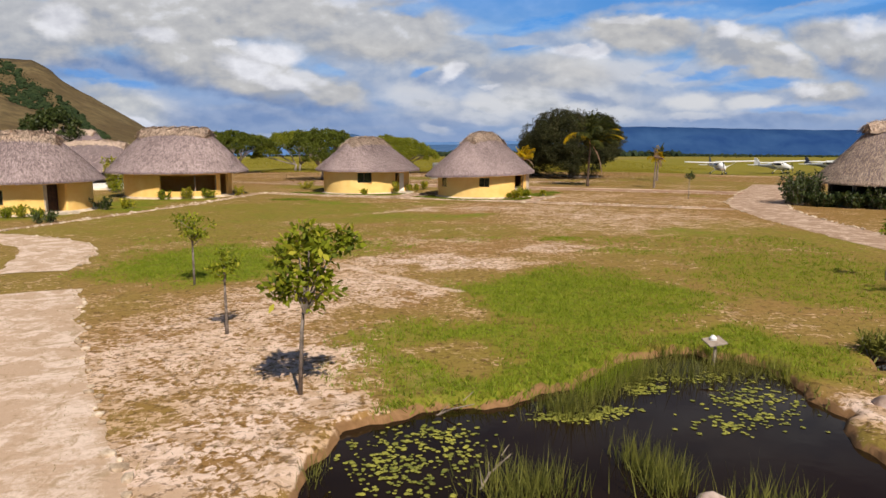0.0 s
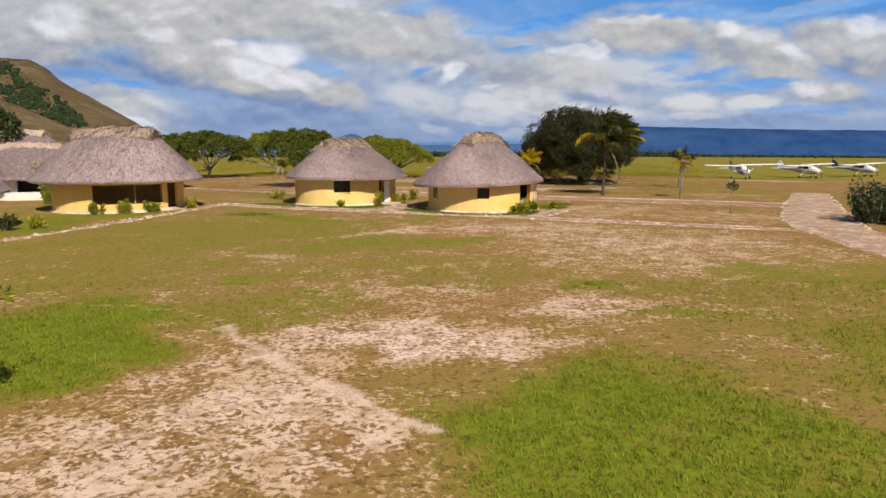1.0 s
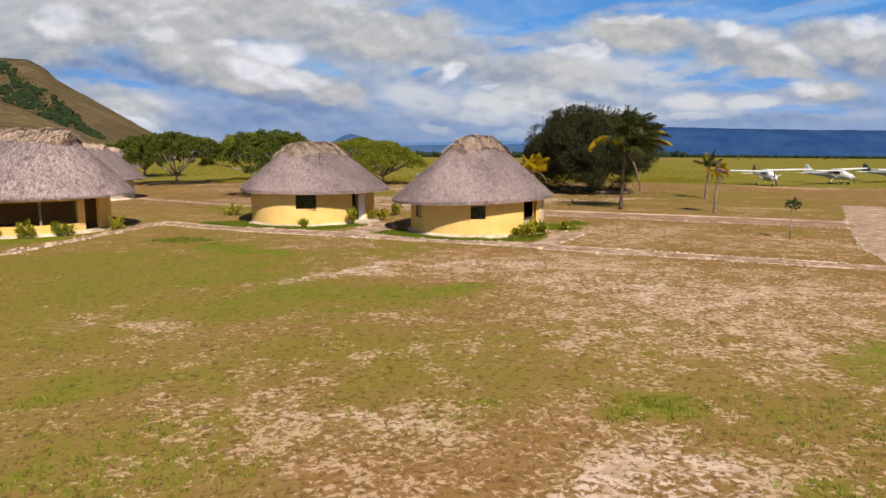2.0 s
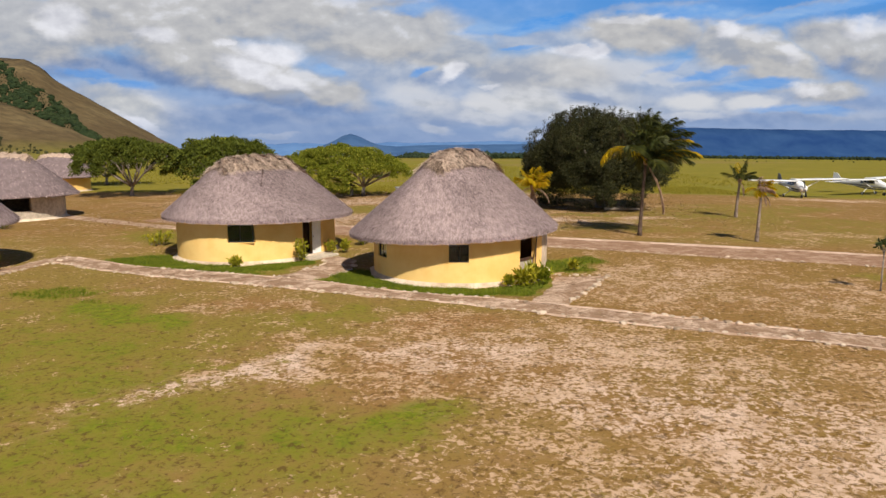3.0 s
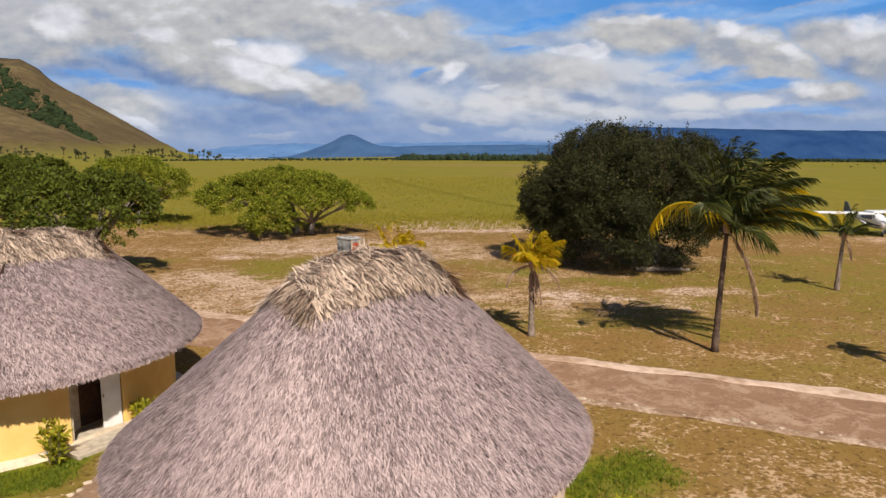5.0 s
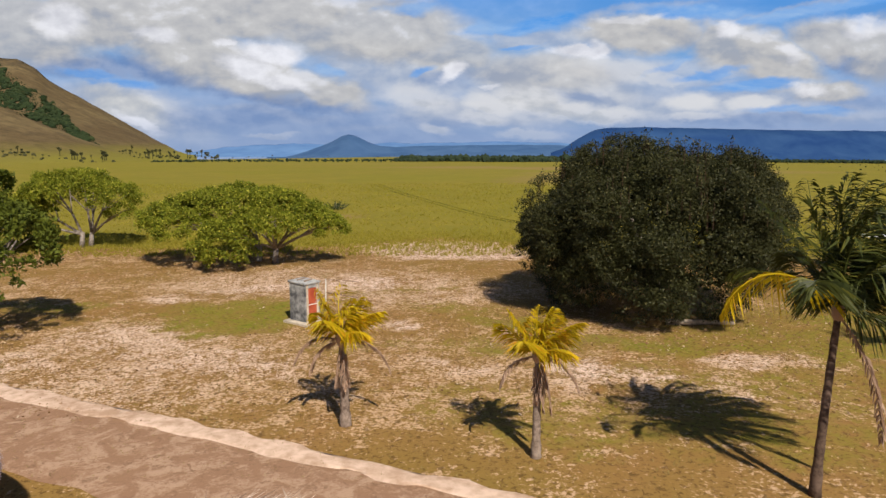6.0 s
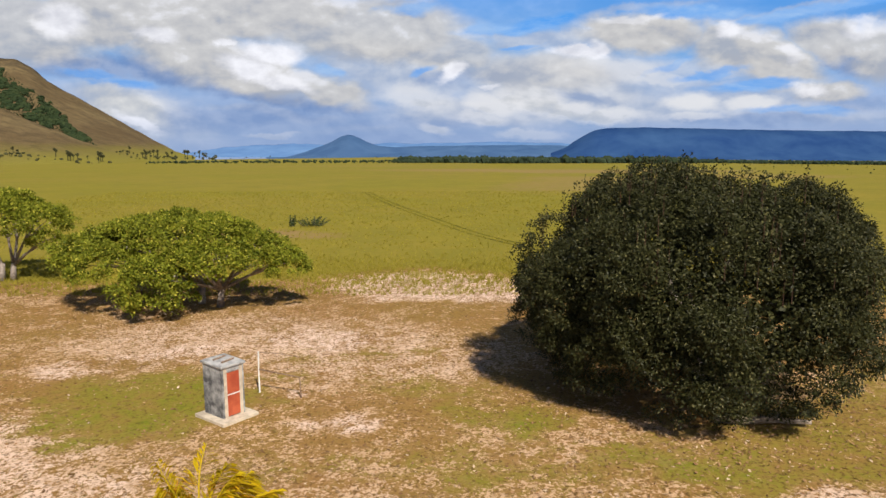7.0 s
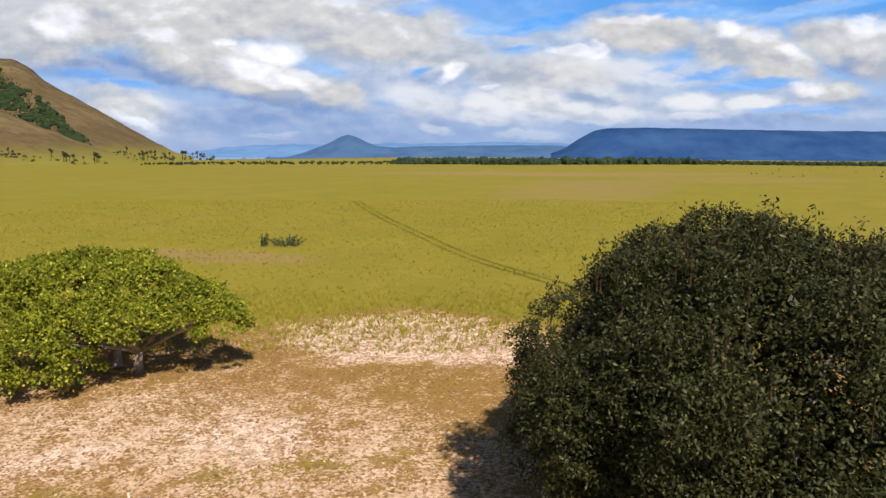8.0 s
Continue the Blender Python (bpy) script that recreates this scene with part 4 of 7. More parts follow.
for key, side, a, b, ch, sc in (("front", 0, 0.02, 0.93, 0.8, 1.0), ("front", 1, 0.18, 0.62, 0.85, 0.9), ("front", 1, 0.70, 0.95, 0.95, 1.05), ("side", 0, 0.1, 1.0, 0.75, 1.0), ("side", 1, 0.3, 0.9, 0.4, 0.8), ("bed", 0, 0.12, 1.0, 0.95, 1.0),
                                ("between", 0, 0.3, 0.9, 0.85, 0.9), ("between", 1, 0.3, 1.0, 0.85, 0.9), ("back", 0, 0.55, 0.97, 0.6, 0.8), ("left", 0, 0.03, 1.0, 0.75, 0.7), ("left_far", 0, 0.0, 0.5, 0.6, 0.7), ("right", 0, 0.3, 1.0, 0.5, 1.0), ("right", 1, 0.35, 0.95, 0.35, 0.9)):
    border(PATHS[key][0], PATHS[key][1][side], a, b, 1.0, ch, sc)
# the cross edge of the forecourt
border(PATHS["bed"][0], np.stack([np.linspace(8.1, 10.35, 8), np.linspace(62.5, 61.5, 8)], 1), chance=1.0)

# ---- distance: hill, mesas, woods ----


def strip(name, pairs, far, drop, mat, label, cat, near=None, steps=1, rough=0.0, foot=-60.0):
    """A mountain as a sloping sheet: pairs of across and up slopes of its skyline as seen from the camp."""
    pairs = np.array(pairs)
    a = np.linspace(pairs[0, 0], pairs[-1, 0], 160)
    up = np.interp(a, pairs[:, 0], pairs[:, 1])
    up = up + np.array([rough * (lump(x * 40, 3.0, far) + 0.5 * lump(x * 110, 1.0, far)) for x in a])
    near = near or far * 0.9
    rows = []
    for k in range(steps + 1):
        t = k / steps
        y = near + (far - near) * t
        crest = 7.4 + up * (far - 45)
        rows.append(np.stack([4.8 + a * (y - 45), np.full_like(a, y), foot + (crest - foot) * (t ** 1.15)], 1))
    rows.append(np.stack([4.8 + a * far * 1.06, np.full_like(a, far * 1.06), np.full_like(a, foot)], 1))
    V = np.stack(rows)
    m, n = V.shape[:2]
    i = np.arange(m * n).reshape(m, n)
    f = np.stack([i[:-1, :-1], i[:-1, 1:], i[1:, 1:], i[1:, :-1]], -1).reshape(-1, 4)
    return tagged(mesh_np(name, V, f, mat, smooth=True), label, cat, kind="structure")


strip("backdrop", [(-0.42, -0.019), (-0.3933, -0.0155), (-0.3605, -0.0105), (-0.34, -0.0075), (-0.3114, -0.0041), (-0.2788, -0.001), (-0.2463, 0.0), (-0.2138, 0.0015), (-0.1846, 0.0004), (-0.1165, -0.0005), (-0.0759, 0.0027), (-0.0435, 0.001), (-0.0111, 0.0026), (0.0132, 0.0017), (0.07, 0.004), (0.143, 0.0023), (0.30, -0.004)], 4300, 0, M_RANGE, "range of hills along the horizon, tinted pale blue for haze", "mountains", steps=3, rough=0.0012)
strip("backdrop", [(-0.25, -0.022), (-0.2136, -0.0150), (-0.1939, -0.0095), (-0.1816, -0.0052), (-0.157, 0.0044), (-0.1446, 0.0116), (-0.134, 0.0146), (-0.1244, 0.0123), (-0.1083, 0.0043), (-0.0938, -0.0013), (-0.0679, -0.0038), (-0.0354, -0.0022), (0.08, -0.001), (0.15, -0.001), (0.22, -0.004)], 3700, 0, M_PEAK, "lone peak with long low shoulders, tinted blue for haze", "mountains", steps=4, rough=0.0006)
strip("backdrop", [(0.155, -0.012), (0.175, -0.005), (0.190, 0.005), (0.203, 0.013), (0.215, 0.0195), (0.235, 0.023), (0.30, 0.0235), (0.38, 0.0215), (0.50, 0.019), (0.64, 0.0175), (0.85, 0.016), (1.3, 0.012)], 3200, 0, M_MESA, "long table mountain with a flat top, tinted dark blue for haze", "mountains", steps=4, rough=0.0008)


# grassy hill: back shoulder and near spur
def hill(name, pairs, far, near, label):
    return strip(name, pairs, far, 0, M_HILL, label, "hill", near=near, steps=24, rough=0.0015, foot=-22.0)


BACK = [(-1.5, 0.16), (-1.1, 0.15), (-0.80, 0.135), (-0.66, 0.1235), (-0.593, 0.1193), (-0.570, 0.1065), (-0.554, 0.0905), (-0.537, 0.0805), (-0.468, 0.0420), (-0.408, 0.0075), (-0.380, -0.0080), (-0.35, -0.0170)]
SPUR = [(-1.5, 0.10), (-1.0, 0.085), (-0.75, 0.078), (-0.655, 0.0680), (-0.60, 0.0450), (-0.55, 0.0240), (-0.51, 0.0080), (-0.47, -0.0050), (-0.43, -0.0150)]
hill("hill", BACK, 2080, 1250, "steep grassy brown hill rising from the plain")
hill("hill", SPUR, 1420, 1000, "lower brown grassy spur in front of the hill")


def clumps(name, centres, sizes, mat, label, cat, seed=3, flat=0.75):
    """Woods too far to count: a cloud of ragged low-sided crowns."""
    bm = bmesh.new()
    bmesh.ops.create_icosphere(bm, subdivisions=1, radius=1.0)
    bm.verts.index_update()
    base = np.array([v.co for v in bm.verts])
    tri = np.array([[v.index for v in f.verts] for f in bm.faces])
    bm.free()
    rng = np.random.default_rng(seed)
    c, s = np.asarray(centres), np.asarray(sizes)
    V = base[None] * (0.65 + 0.7 * rng.random((len(c), len(base), 1))) * s[:, None, None] * np.array([1, 1, flat]) + c[:, None]
    F = tri[None] + (np.arange(len(c)) * len(base))[:, None, None]
    return tagged(mesh_np(name, V, F.reshape(-1, 3), mat), label, cat, kind="stuff")


rng = np.random.default_rng(5)
n = 2400
t = rng.random(n) ** 0.8
au = -0.76 + 0.262 * t + rng.normal(0, 0.004, n)
lo = np.interp(au, [p[0] for p in SPUR], [p[1] for p in SPUR])
hi = lo + np.interp(au, [-0.8, -0.63, -0.55, -0.51, -0.475], [0.090, 0.066, 0.040, 0.014, 0.002]) * np.array([1 + 0.35 * lump(k * 16, 2.0, 3.0) for k in t])
av = lo - 0.006 + (hi - lo) * rng.random(n)
crest = np.interp(au, [p[0] for p in BACK], [p[1] for p in BACK]) * 2035 + 29.4
best = np.full(n, 1300.0)
for yy in np.linspace(1255, 2070, 160):
    zz = -22 + crest * np.clip((yy - 1250) / 830, 0, 1) ** 1.15
    best = np.where(zz < av * (yy - 45) + 7.4, yy, best)
cz = -22 + crest * np.clip((best - 1250) / 830, 0, 1) ** 1.15
clumps("wood", np.stack([4.8 + au * (best - 45), best, cz + 2.0], 1), rng.uniform(2.0, 7.5, n) * np.array([1.0 if lump(a * 55, b * 60, 9.0) < 0.12 else 0.25 for a, b in zip(au, av)]), M_HILL_WOOD, "dark green wood filling the gully of the hill", "woods")

n = 6500
u = np.concatenate([rng.uniform(-0.06, 1.4, n // 2), rng.uniform(-0.38, 1.3, n // 4), rng.uniform(-0.05, 0.35, n - n // 2 - n // 4)])
y = rng.uniform(760, 980, n)
x = u * y
z = land(x, y)
s = rng.uniform(0.9, 2.6, n) * np.where(u < -0.05, 0.7, 1.0) * np.where(np.abs(u - 0.14) < 0.2, rng.uniform(0.8, 1.9, n), 1.0)
clumps("wood", np.stack([x, y, z + s * 0.6], 1), s, M_FARTREE, "dark line of trees along the edge of the plain", "woods", 7, 1.0)
n = 260
u = rng.uniform(-0.05, 1.0, n)
y = rng.uniform(330, 720, n)
s = rng.uniform(0.15, 0.5, n)
keep = u > 0.35
clumps("scrub", np.stack([u * y, y, land(u * y, y) + s * 0.4], 1)[keep], s[keep], M_FARTREE, "low dark scrub scattered over the far plain", "shrubs", 8, 0.8)

# ---- thatched round huts ----
def oval(a, b, th, t):
    x, y = a * np.cos(t), b * np.sin(t)
    c, s = math.cos(th), math.sin(th)
    return np.stack([x * c - y * s, x * s + y * c], -1)


def toward(a, b, th, ang):
    """The parameter at which an oval is met in the direction ang."""
    c, s = math.cos(ang - th), math.sin(ang - th)
    return math.atan2(s / b, c / a)


def oval_wall(root, a, b, th, h, thick, holes, mat, name="wall", z0=-0.1):
    """A round wall with real openings: holes as direction, half width in metres, bottom, top."""
    n = 180
    ts = np.linspace(0, 2 * math.pi, n, endpoint=False)
    zs = sorted({z0, h, *[q for o in holes for q in o[2:]]})
    out, inn = oval(a, b, th, ts), oval(a - thick, b - thick, th, ts)
    mid = oval(a, b, th, ts + math.pi / n)
    solid = np.ones((len(zs) - 1, n), bool)
    for ang, half, lo, hi in holes:
        t0 = toward(a, b, th, ang)
        p = oval(a, b, th, np.array([t0]))[0]
        d = np.linalg.norm(mid - p, axis=1) < half
        for k in range(len(zs) - 1):
            if zs[k] >= lo - 1e-6 and zs[k + 1] <= hi + 1e-6:
                solid[k] &= ~d
    V, F = [], []
    nz = len(zs)
    for ring in (out, inn):
        for z in zs:
            V += [(p[0], p[1], z) for p in ring]
    o = lambda k, i: k * n + i % n  # noqa: E731
    q = lambda k, i: (nz + k) * n + i % n  # noqa: E731
    for k in range(nz - 1):
        for i in range(n):
            if not solid[k, i]:
                continue
            F += [(o(k, i), o(k, i + 1), o(k + 1, i + 1), o(k + 1, i)), (q(k, i + 1), q(k, i), q(k + 1, i), q(k + 1, i + 1))]
            if not solid[k, i - 1]:
                F.append((o(k, i), o(k + 1, i), q(k + 1, i), q(k, i)))
            if not solid[k, (i + 1) % n]:
                F.append((o(k + 1, i + 1), o(k, i + 1), q(k, i + 1), q(k + 1, i + 1)))
            if k + 1 == nz - 1 or not solid[k + 1, i]:
                F.append((o(k + 1, i), o(k + 1, i + 1), q(k + 1, i + 1), q(k + 1, i)))
            if k == 0 or not solid[k - 1, i]:
                F.append((o(k, i + 1), o(k, i), q(k, i), q(k, i + 1)))
    return mesh_np(name, V, F, mat, root)


def apron(root, a, b, th, seed):
    """Rough cement skirt at the foot of a wall, its outer edge broken."""
    n = 150
    ts = np.linspace(0, 2 * math.pi, n, endpoint=False)
    rows = []
    for k, (off, z) in enumerate(((-0.05, 0.20), (0.012, 0.17), (0.07, 0.07), (0.22, 0.02), (0.30, -0.09))):
        w = np.array([(0.0, 0.0, 0.02, 0.13, 0.17)[k] * (lump(3.1 * math.cos(t), 3.1 * math.sin(t), seed) + 0.6 * lump(11 * math.cos(t), 11 * math.sin(t), seed + k)) for t in ts])
        base = oval(a, b, th, ts)
        rows.append(np.concatenate([base * (1 + (off + w) / np.linalg.norm(base, axis=1))[:, None], np.full((n, 1), z)], 1))
    i = np.arange(n * 5).reshape(5, n)
    j = np.roll(i, -1, 1)
    f = np.stack([i[1:], j[1:], j[:-1], i[:-1]], -1).reshape(-1, 4)
    mesh_np("apron", np.concatenate(rows), f, M_APRON, root, "cream cement skirt with a broken edge", True)


def straws(rng, base, normal, down, length, width, lift):
    """Palm-leaf straws lying on a slope."""
    n = len(base)
    side = unit(np.cross(normal, down))
    skew = rng.normal(0, 0.34, n)[:, None]
    d = unit(down + side * skew + normal * (lift * rng.uniform(-0.3, 1.0, n))[:, None])
    L = (length * rng.uniform(0.6, 1.3, n))[:, None]
    W = (width * rng.uniform(0.5, 1.5, n))[:, None]
    b = base - d * L * 0.5 + normal * 0.004
    e = base + d * L * 0.5 + normal * (0.02 + lift * rng.uniform(0.0, 0.7, n))[:, None]
    m = (b + e) / 2 + normal * 0.03
    v = np.stack([b, m + side * W / 2, e, m - side * W / 2], 1)
    return v.reshape(-1, 3), np.arange(n * 4).reshape(-1, 4)


def roof_point(p, t, s):
    """Point of a roof at oval parameter t and height share s (0 eave, 1 ridge)."""
    e = oval(p["ea"], p["eb"], p["th"], t)
    c, sn = math.cos(p["rth"]), math.sin(p["rth"])
    along = (e[:, 0] * c + e[:, 1] * sn) / max(p["ea"], p["eb"])
    across = (-e[:, 0] * sn + e[:, 1] * c) / max(p["ea"], p["eb"])
    r = np.stack([c * along * p["rl"] / 2 - sn * across * 0.10, sn * along * p["rl"] / 2 + c * across * 0.10], -1)
    s1 = s[:, None]
    xy = (e + np.array(p.get("shift", (0.0, 0.0)))) * (1 - s1) + r * s1
    ez = p["ez"] + p["tilt"][0] * e[:, 0] + p["tilt"][1] * e[:, 1]
    z = ez * (1 - s) + p["rz"] * s + p.get("bulge", 0.16) * np.sin(math.pi * np.clip(s, 0, 1)) * 1.0
    return np.concatenate([xy, z[:, None]], 1)


def roof_frame(p, t, s):
    q = roof_point(p, t, s)
    dt = roof_point(p, t + 0.01, s) - q
    ds = roof_point(p, t, s + 0.01) - q
    nrm = unit(np.cross(dt, ds))
    return q, nrm, -unit(ds)


def thatch_roof(root, p, count, seed):
    rng = np.random.default_rng(seed)
    nt_, ns = 120, 14
    ts, ss = np.linspace(0, 2 * math.pi, nt_, endpoint=False), np.linspace(0.0, 1.0, ns)
    T, S = np.meshgrid(ts, ss)
    top = roof_point(p, T.ravel(), S.ravel()).reshape(ns, nt_, 3)
    top[0, :, 2] += 0.05 * np.array([lump(math.cos(a) * 4, math.sin(a) * 4, seed) for a in ts])
    low = top.copy()
    low[..., 2] -= 0.24
    low[0, :, 2] += 0.10
    V = np.concatenate([top.reshape(-1, 3), low.reshape(-1, 3)])
    i = np.arange(ns * nt_).reshape(ns, nt_)
    j = np.roll(i, -1, 1)
    f1 = np.stack([i[:-1], j[:-1], j[1:], i[1:]], -1).reshape(-1, 4)
    f2 = (f1 + ns * nt_)[:, ::-1]
    f3 = np.stack([j[0], i[0], i[0] + ns * nt_, j[0] + ns * nt_], -1)
    f4 = np.stack([i[-1], j[-1], j[-1] + ns * nt_, i[-1] + ns * nt_], -1)
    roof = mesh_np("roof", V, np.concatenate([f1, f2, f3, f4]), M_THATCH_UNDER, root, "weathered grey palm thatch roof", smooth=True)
    t = rng.uniform(0, 2 * math.pi, count)
    s = 1 - np.sqrt(rng.uniform(0.03, 1.0, count))
    s = np.where(rng.random(count) < 0.06, rng.uniform(0, 0.03, count), s)
    q, nrm, down = roof_frame(p, t, s)
    v, f = straws(rng, q, nrm, down, np.full(count, p.get("straw", 0.36)), np.full(count, p.get("straw_w", 0.021)), 0.11)
    mesh_np("thatch_layer", v, f, p.get("mat", M_THATCH), roof, "shaggy grey palm straw")["kind"] = "stuff"
    # fringe of the eave
    m = count // 5
    t = rng.uniform(0, 2 * math.pi, m)
    q, nrm, down = roof_frame(p, t, rng.uniform(0.0, 0.02, m))
    q[:, 2] -= rng.uniform(0, 0.12, m)
    hang = unit(down + np.array([0, 0, -0.7]))
    v, f = straws(rng, q + hang * 0.03, nrm, hang, np.full(m, 0.26), np.full(m, 0.050), 0.05)
    mesh_np("eave_fringe", v, f, p.get("mat", M_THATCH), roof, "ragged straw fringe of the eave")["kind"] = "stuff"
    return roof


def ridge_cap(root, p, count, seed):
    """Thick rounded saddle of pale straw laid over the ridge, frayed and drooping at both ends."""
    rng = np.random.default_rng(seed + 50)
    L, wide, drop = p["rl"] / 2 + p.get("capx", 0.35), p.get("capw", 0.85), p.get("capd", 0.62)
    c, sn = math.cos(p["rth"]), math.sin(p["rth"])

    def at(u, w):
        al, ac = u * L, w * wide * (1.0 - 0.12 * np.abs(u))
        z = p["rz"] + p.get("caph", 0.12) - drop * np.abs(w) ** 1.5 - p.get("capend", 0.22) * np.abs(u) ** 3
        z = z + 0.035 * np.sin(7.0 * al + 3.0 * ac + seed) + 0.03 * np.sin(11.0 * ac - 4.0 * al)
        return np.stack([c * al - sn * ac, sn * al + c * ac, z], -1)

    us, ws = np.linspace(-1, 1, 25), np.linspace(-1, 1, 15)
    U, W = np.meshgrid(us, ws)
    top = at(U.ravel(), W.ravel())
    k = len(top)
    low = top + np.array([0, 0, -0.24])
    i = np.arange(k).reshape(15, 25)
    f1 = np.stack([i[:-1, :-1], i[:-1, 1:], i[1:, 1:], i[1:, :-1]], -1).reshape(-1, 4)
    rim = np.concatenate([np.stack([r[:-1], r[1:], r[1:] + k, r[:-1] + k], -1) for r in (i[0], i[-1][::-1], i[:, 0][::-1], i[:, -1])])
    cap = mesh_np("ridge_cap", np.concatenate([top, low]), np.concatenate([f1[:, ::-1], f1 + k, rim]), M_RIDGE, root, "pale straw ridge capping with drooping ends")
    size = p.get("cap_straw", 0.036)
    # straws down both sides, the lowest hanging loose over the thatch
    u, w = rng.uniform(-1, 1, count), rng.uniform(-1.12, 1.12, count)
    q = at(u, w)
    nrm = unit(np.cross(at(u + 0.01, w) - q, at(u, w + 0.01) - q))
    nrm *= np.sign(nrm[:, 2:3])
    down = unit(at(u, w + 0.02 * np.sign(w)) - q)
    v1, g1 = straws(rng, q + nrm * rng.uniform(-0.02, 0.05, count)[:, None], nrm, down, np.full(count, 0.50), np.full(count, size), 0.20)
    # frayed ends
    m = count // 2
    e = np.sign(rng.uniform(-1, 1, m))
    lat = rng.uniform(-0.9, 0.9, m)
    q = at(e * rng.uniform(0.86, 1.0, m), lat)
    outw = np.stack([c * e * 0.75 - sn * lat * 0.5, sn * e * 0.75 + c * lat * 0.5, -1.0 + 0 * e], -1) + rng.normal(0, 0.18, (m, 3))
    v2, g2 = straws(rng, q + unit(outw) * 0.26, np.stack([c * e, sn * e, 0.5 + 0 * e], -1), unit(outw), np.full(m, p.get("hang", 0.72)), np.full(m, size), 0.22)
    # and a few laid along the crest
    j = count // 6
    q = at(rng.uniform(-0.95, 0.95, j), rng.normal(0, 0.16, j)) + np.array([0, 0, 0.03])
    lay = np.stack([c + 0 * q[:, 0], sn + 0 * q[:, 0], 0 * q[:, 0]], -1) + rng.normal(0, 0.28, (j, 3)) * np.array([1, 1, 0.4])
    v3, g3 = straws(rng, q, np.tile(np.array([[0.0, 0.0, 1.0]]), (j, 1)), unit(lay), np.full(j, 0.6), np.full(j, size * 0.8), 0.14)
    mesh_np("loose_straw", np.concatenate([v1, v2, v3]), np.concatenate([g1, g2 + len(v1), g3 + len(v1) + len(v2)]), M_RIDGE, cap, "loose straw of the ridge")
    for rows in p.get("sticks", ()):
        pts = at(np.array([r[0] for r in rows]), np.array([r[1] for r in rows])) + np.array([0, 0, 0.10])
        part("tie_stick", tube([Vector(q) for q in pts], [0.022] * (len(pts) - 1) + [0.010], 5), M_DARKWOOD, cap, "thin dark stick binding the ridge straw")
    for d0, d1 in p.get("poles", ()):
        pts = roof_point(p, np.array([d0[0], (d0[0] + d1[0]) / 2, d1[0]]), np.array([d0[1], (d0[1] + d1[1]) / 2, d1[1]]))
        part("tie_pole", tube([Vector(q) + Vector((0, 0, 0.09)) for q in pts], [0.025, 0.03, 0.02], 5), M_DARKWOOD, root, "thin dark tie pole on the thatch")
    return cap


def window_unit(root, a, b, th, ang, width, lo, hi, sashes=2):
    """Metal-framed tinted window set into a round wall."""
    t0 = toward(a, b, th, ang)
    p = oval(a - 0.10, b - 0.10, th, np.array([t0]))[0]
    w = new("window")
    w.parent = root
    w.matrix_basis = pose(float(p[0]), float(p[1]), (lo + hi) / 2, 0, 0, math.degrees(math.atan2(p[1], p[0])) + 90)
    h = hi - lo
    bm = bmesh.new()
    for sx, sz, x, z in ((width, 0.045, 0, h / 2 - 0.02), (width, 0.045, 0, -h / 2 + 0.02), (0.045, h, -width / 2 + 0.02, 0), (0.045, h, width / 2 - 0.02, 0), (0.035, h, 0.0, 0)):
        box_into(bm, sx, 0.07, sz, (x, 0, z))
    part("frame", bm, M_AIRDARK, w, "dark metal window frame")
    for k in range(sashes):
        pw = width / sashes
        part("pane", box(pw - 0.05, 0.012, h - 0.06, (-width / 2 + pw * (k + 0.5), 0.012 * (-1) ** k, 0)), M_GLASS, w)
    part("sill", box(width + 0.06, 0.16, 0.035, (0, -0.02, -h / 2 - 0.02), bevel=0.006), M_WALL, w)
    return w


def doorway(root, a, b, th, ang, width, recess, leaf_turn, h=1.95):
    """Recessed porch: cement step, back wall with a dark panel for its unlit opening, white door leaf standing open."""
    t0 = toward(a, b, th, ang)
    p = oval(a, b, th, np.array([t0]))[0]
    rz = math.degrees(math.atan2(p[1], p[0])) - 90
    d = new("porch")
    d.parent = root
    d.matrix_basis = pose(float(p[0]), float(p[1]), 0, 0, 0, rz)
    # local: +y points out of the hut, +x to the left of one who faces the door
    part("step", box(width + 0.7, 1.3 + recess * 0.6, 0.16, (0, 0.10 - recess * 0.3, 0.05), bevel=0.03), M_PLINTH, d, "worn grey cement doorstep")
    half = width / 2
    part("jamb", box(0.16, recess, h + 0.3, (half - 0.02, -recess / 2 - 0.1, h / 2), bevel=0.02), M_PLINTH, d, "grey plastered jamb")
    part("jamb", box(0.16, recess, h + 0.3, (-half + 0.02, -recess / 2 - 0.1, h / 2), bevel=0.02), M_WALL, d)
    part("lining", box(width * 0.45, 0.12, h + 0.3, (half - width * 0.2, -recess, h / 2)), M_PLINTH, d, "grey plastered lining")
    # dark sheet across the gap, its colour stands for the shade within
    part("opening_shade", box(width * 0.6, 0.05, h + 0.2, (-half + width * 0.3, -recess - 0.1, h / 2)), M_DARKWOOD, d, "dark panel standing for the shade inside the open doorway")
    if leaf_turn is None:
        return d
    leaf = new("door_leaf")
    leaf.parent = d
    leaf.matrix_basis = pose(-half + 0.14, -0.10, 0.14, 0, 0, -leaf_turn * 0.35)
    part("door_panel", box(0.50, 0.045, h - 0.15, (0.26, 0, (h - 0.15) / 2), bevel=0.008), M_WHITE, leaf, "white painted door leaf")
    part("door_handle", box(0.03, 0.09, 0.10, (0.46, 0, 0.95), bevel=0.01), M_RUST, leaf)
    return d


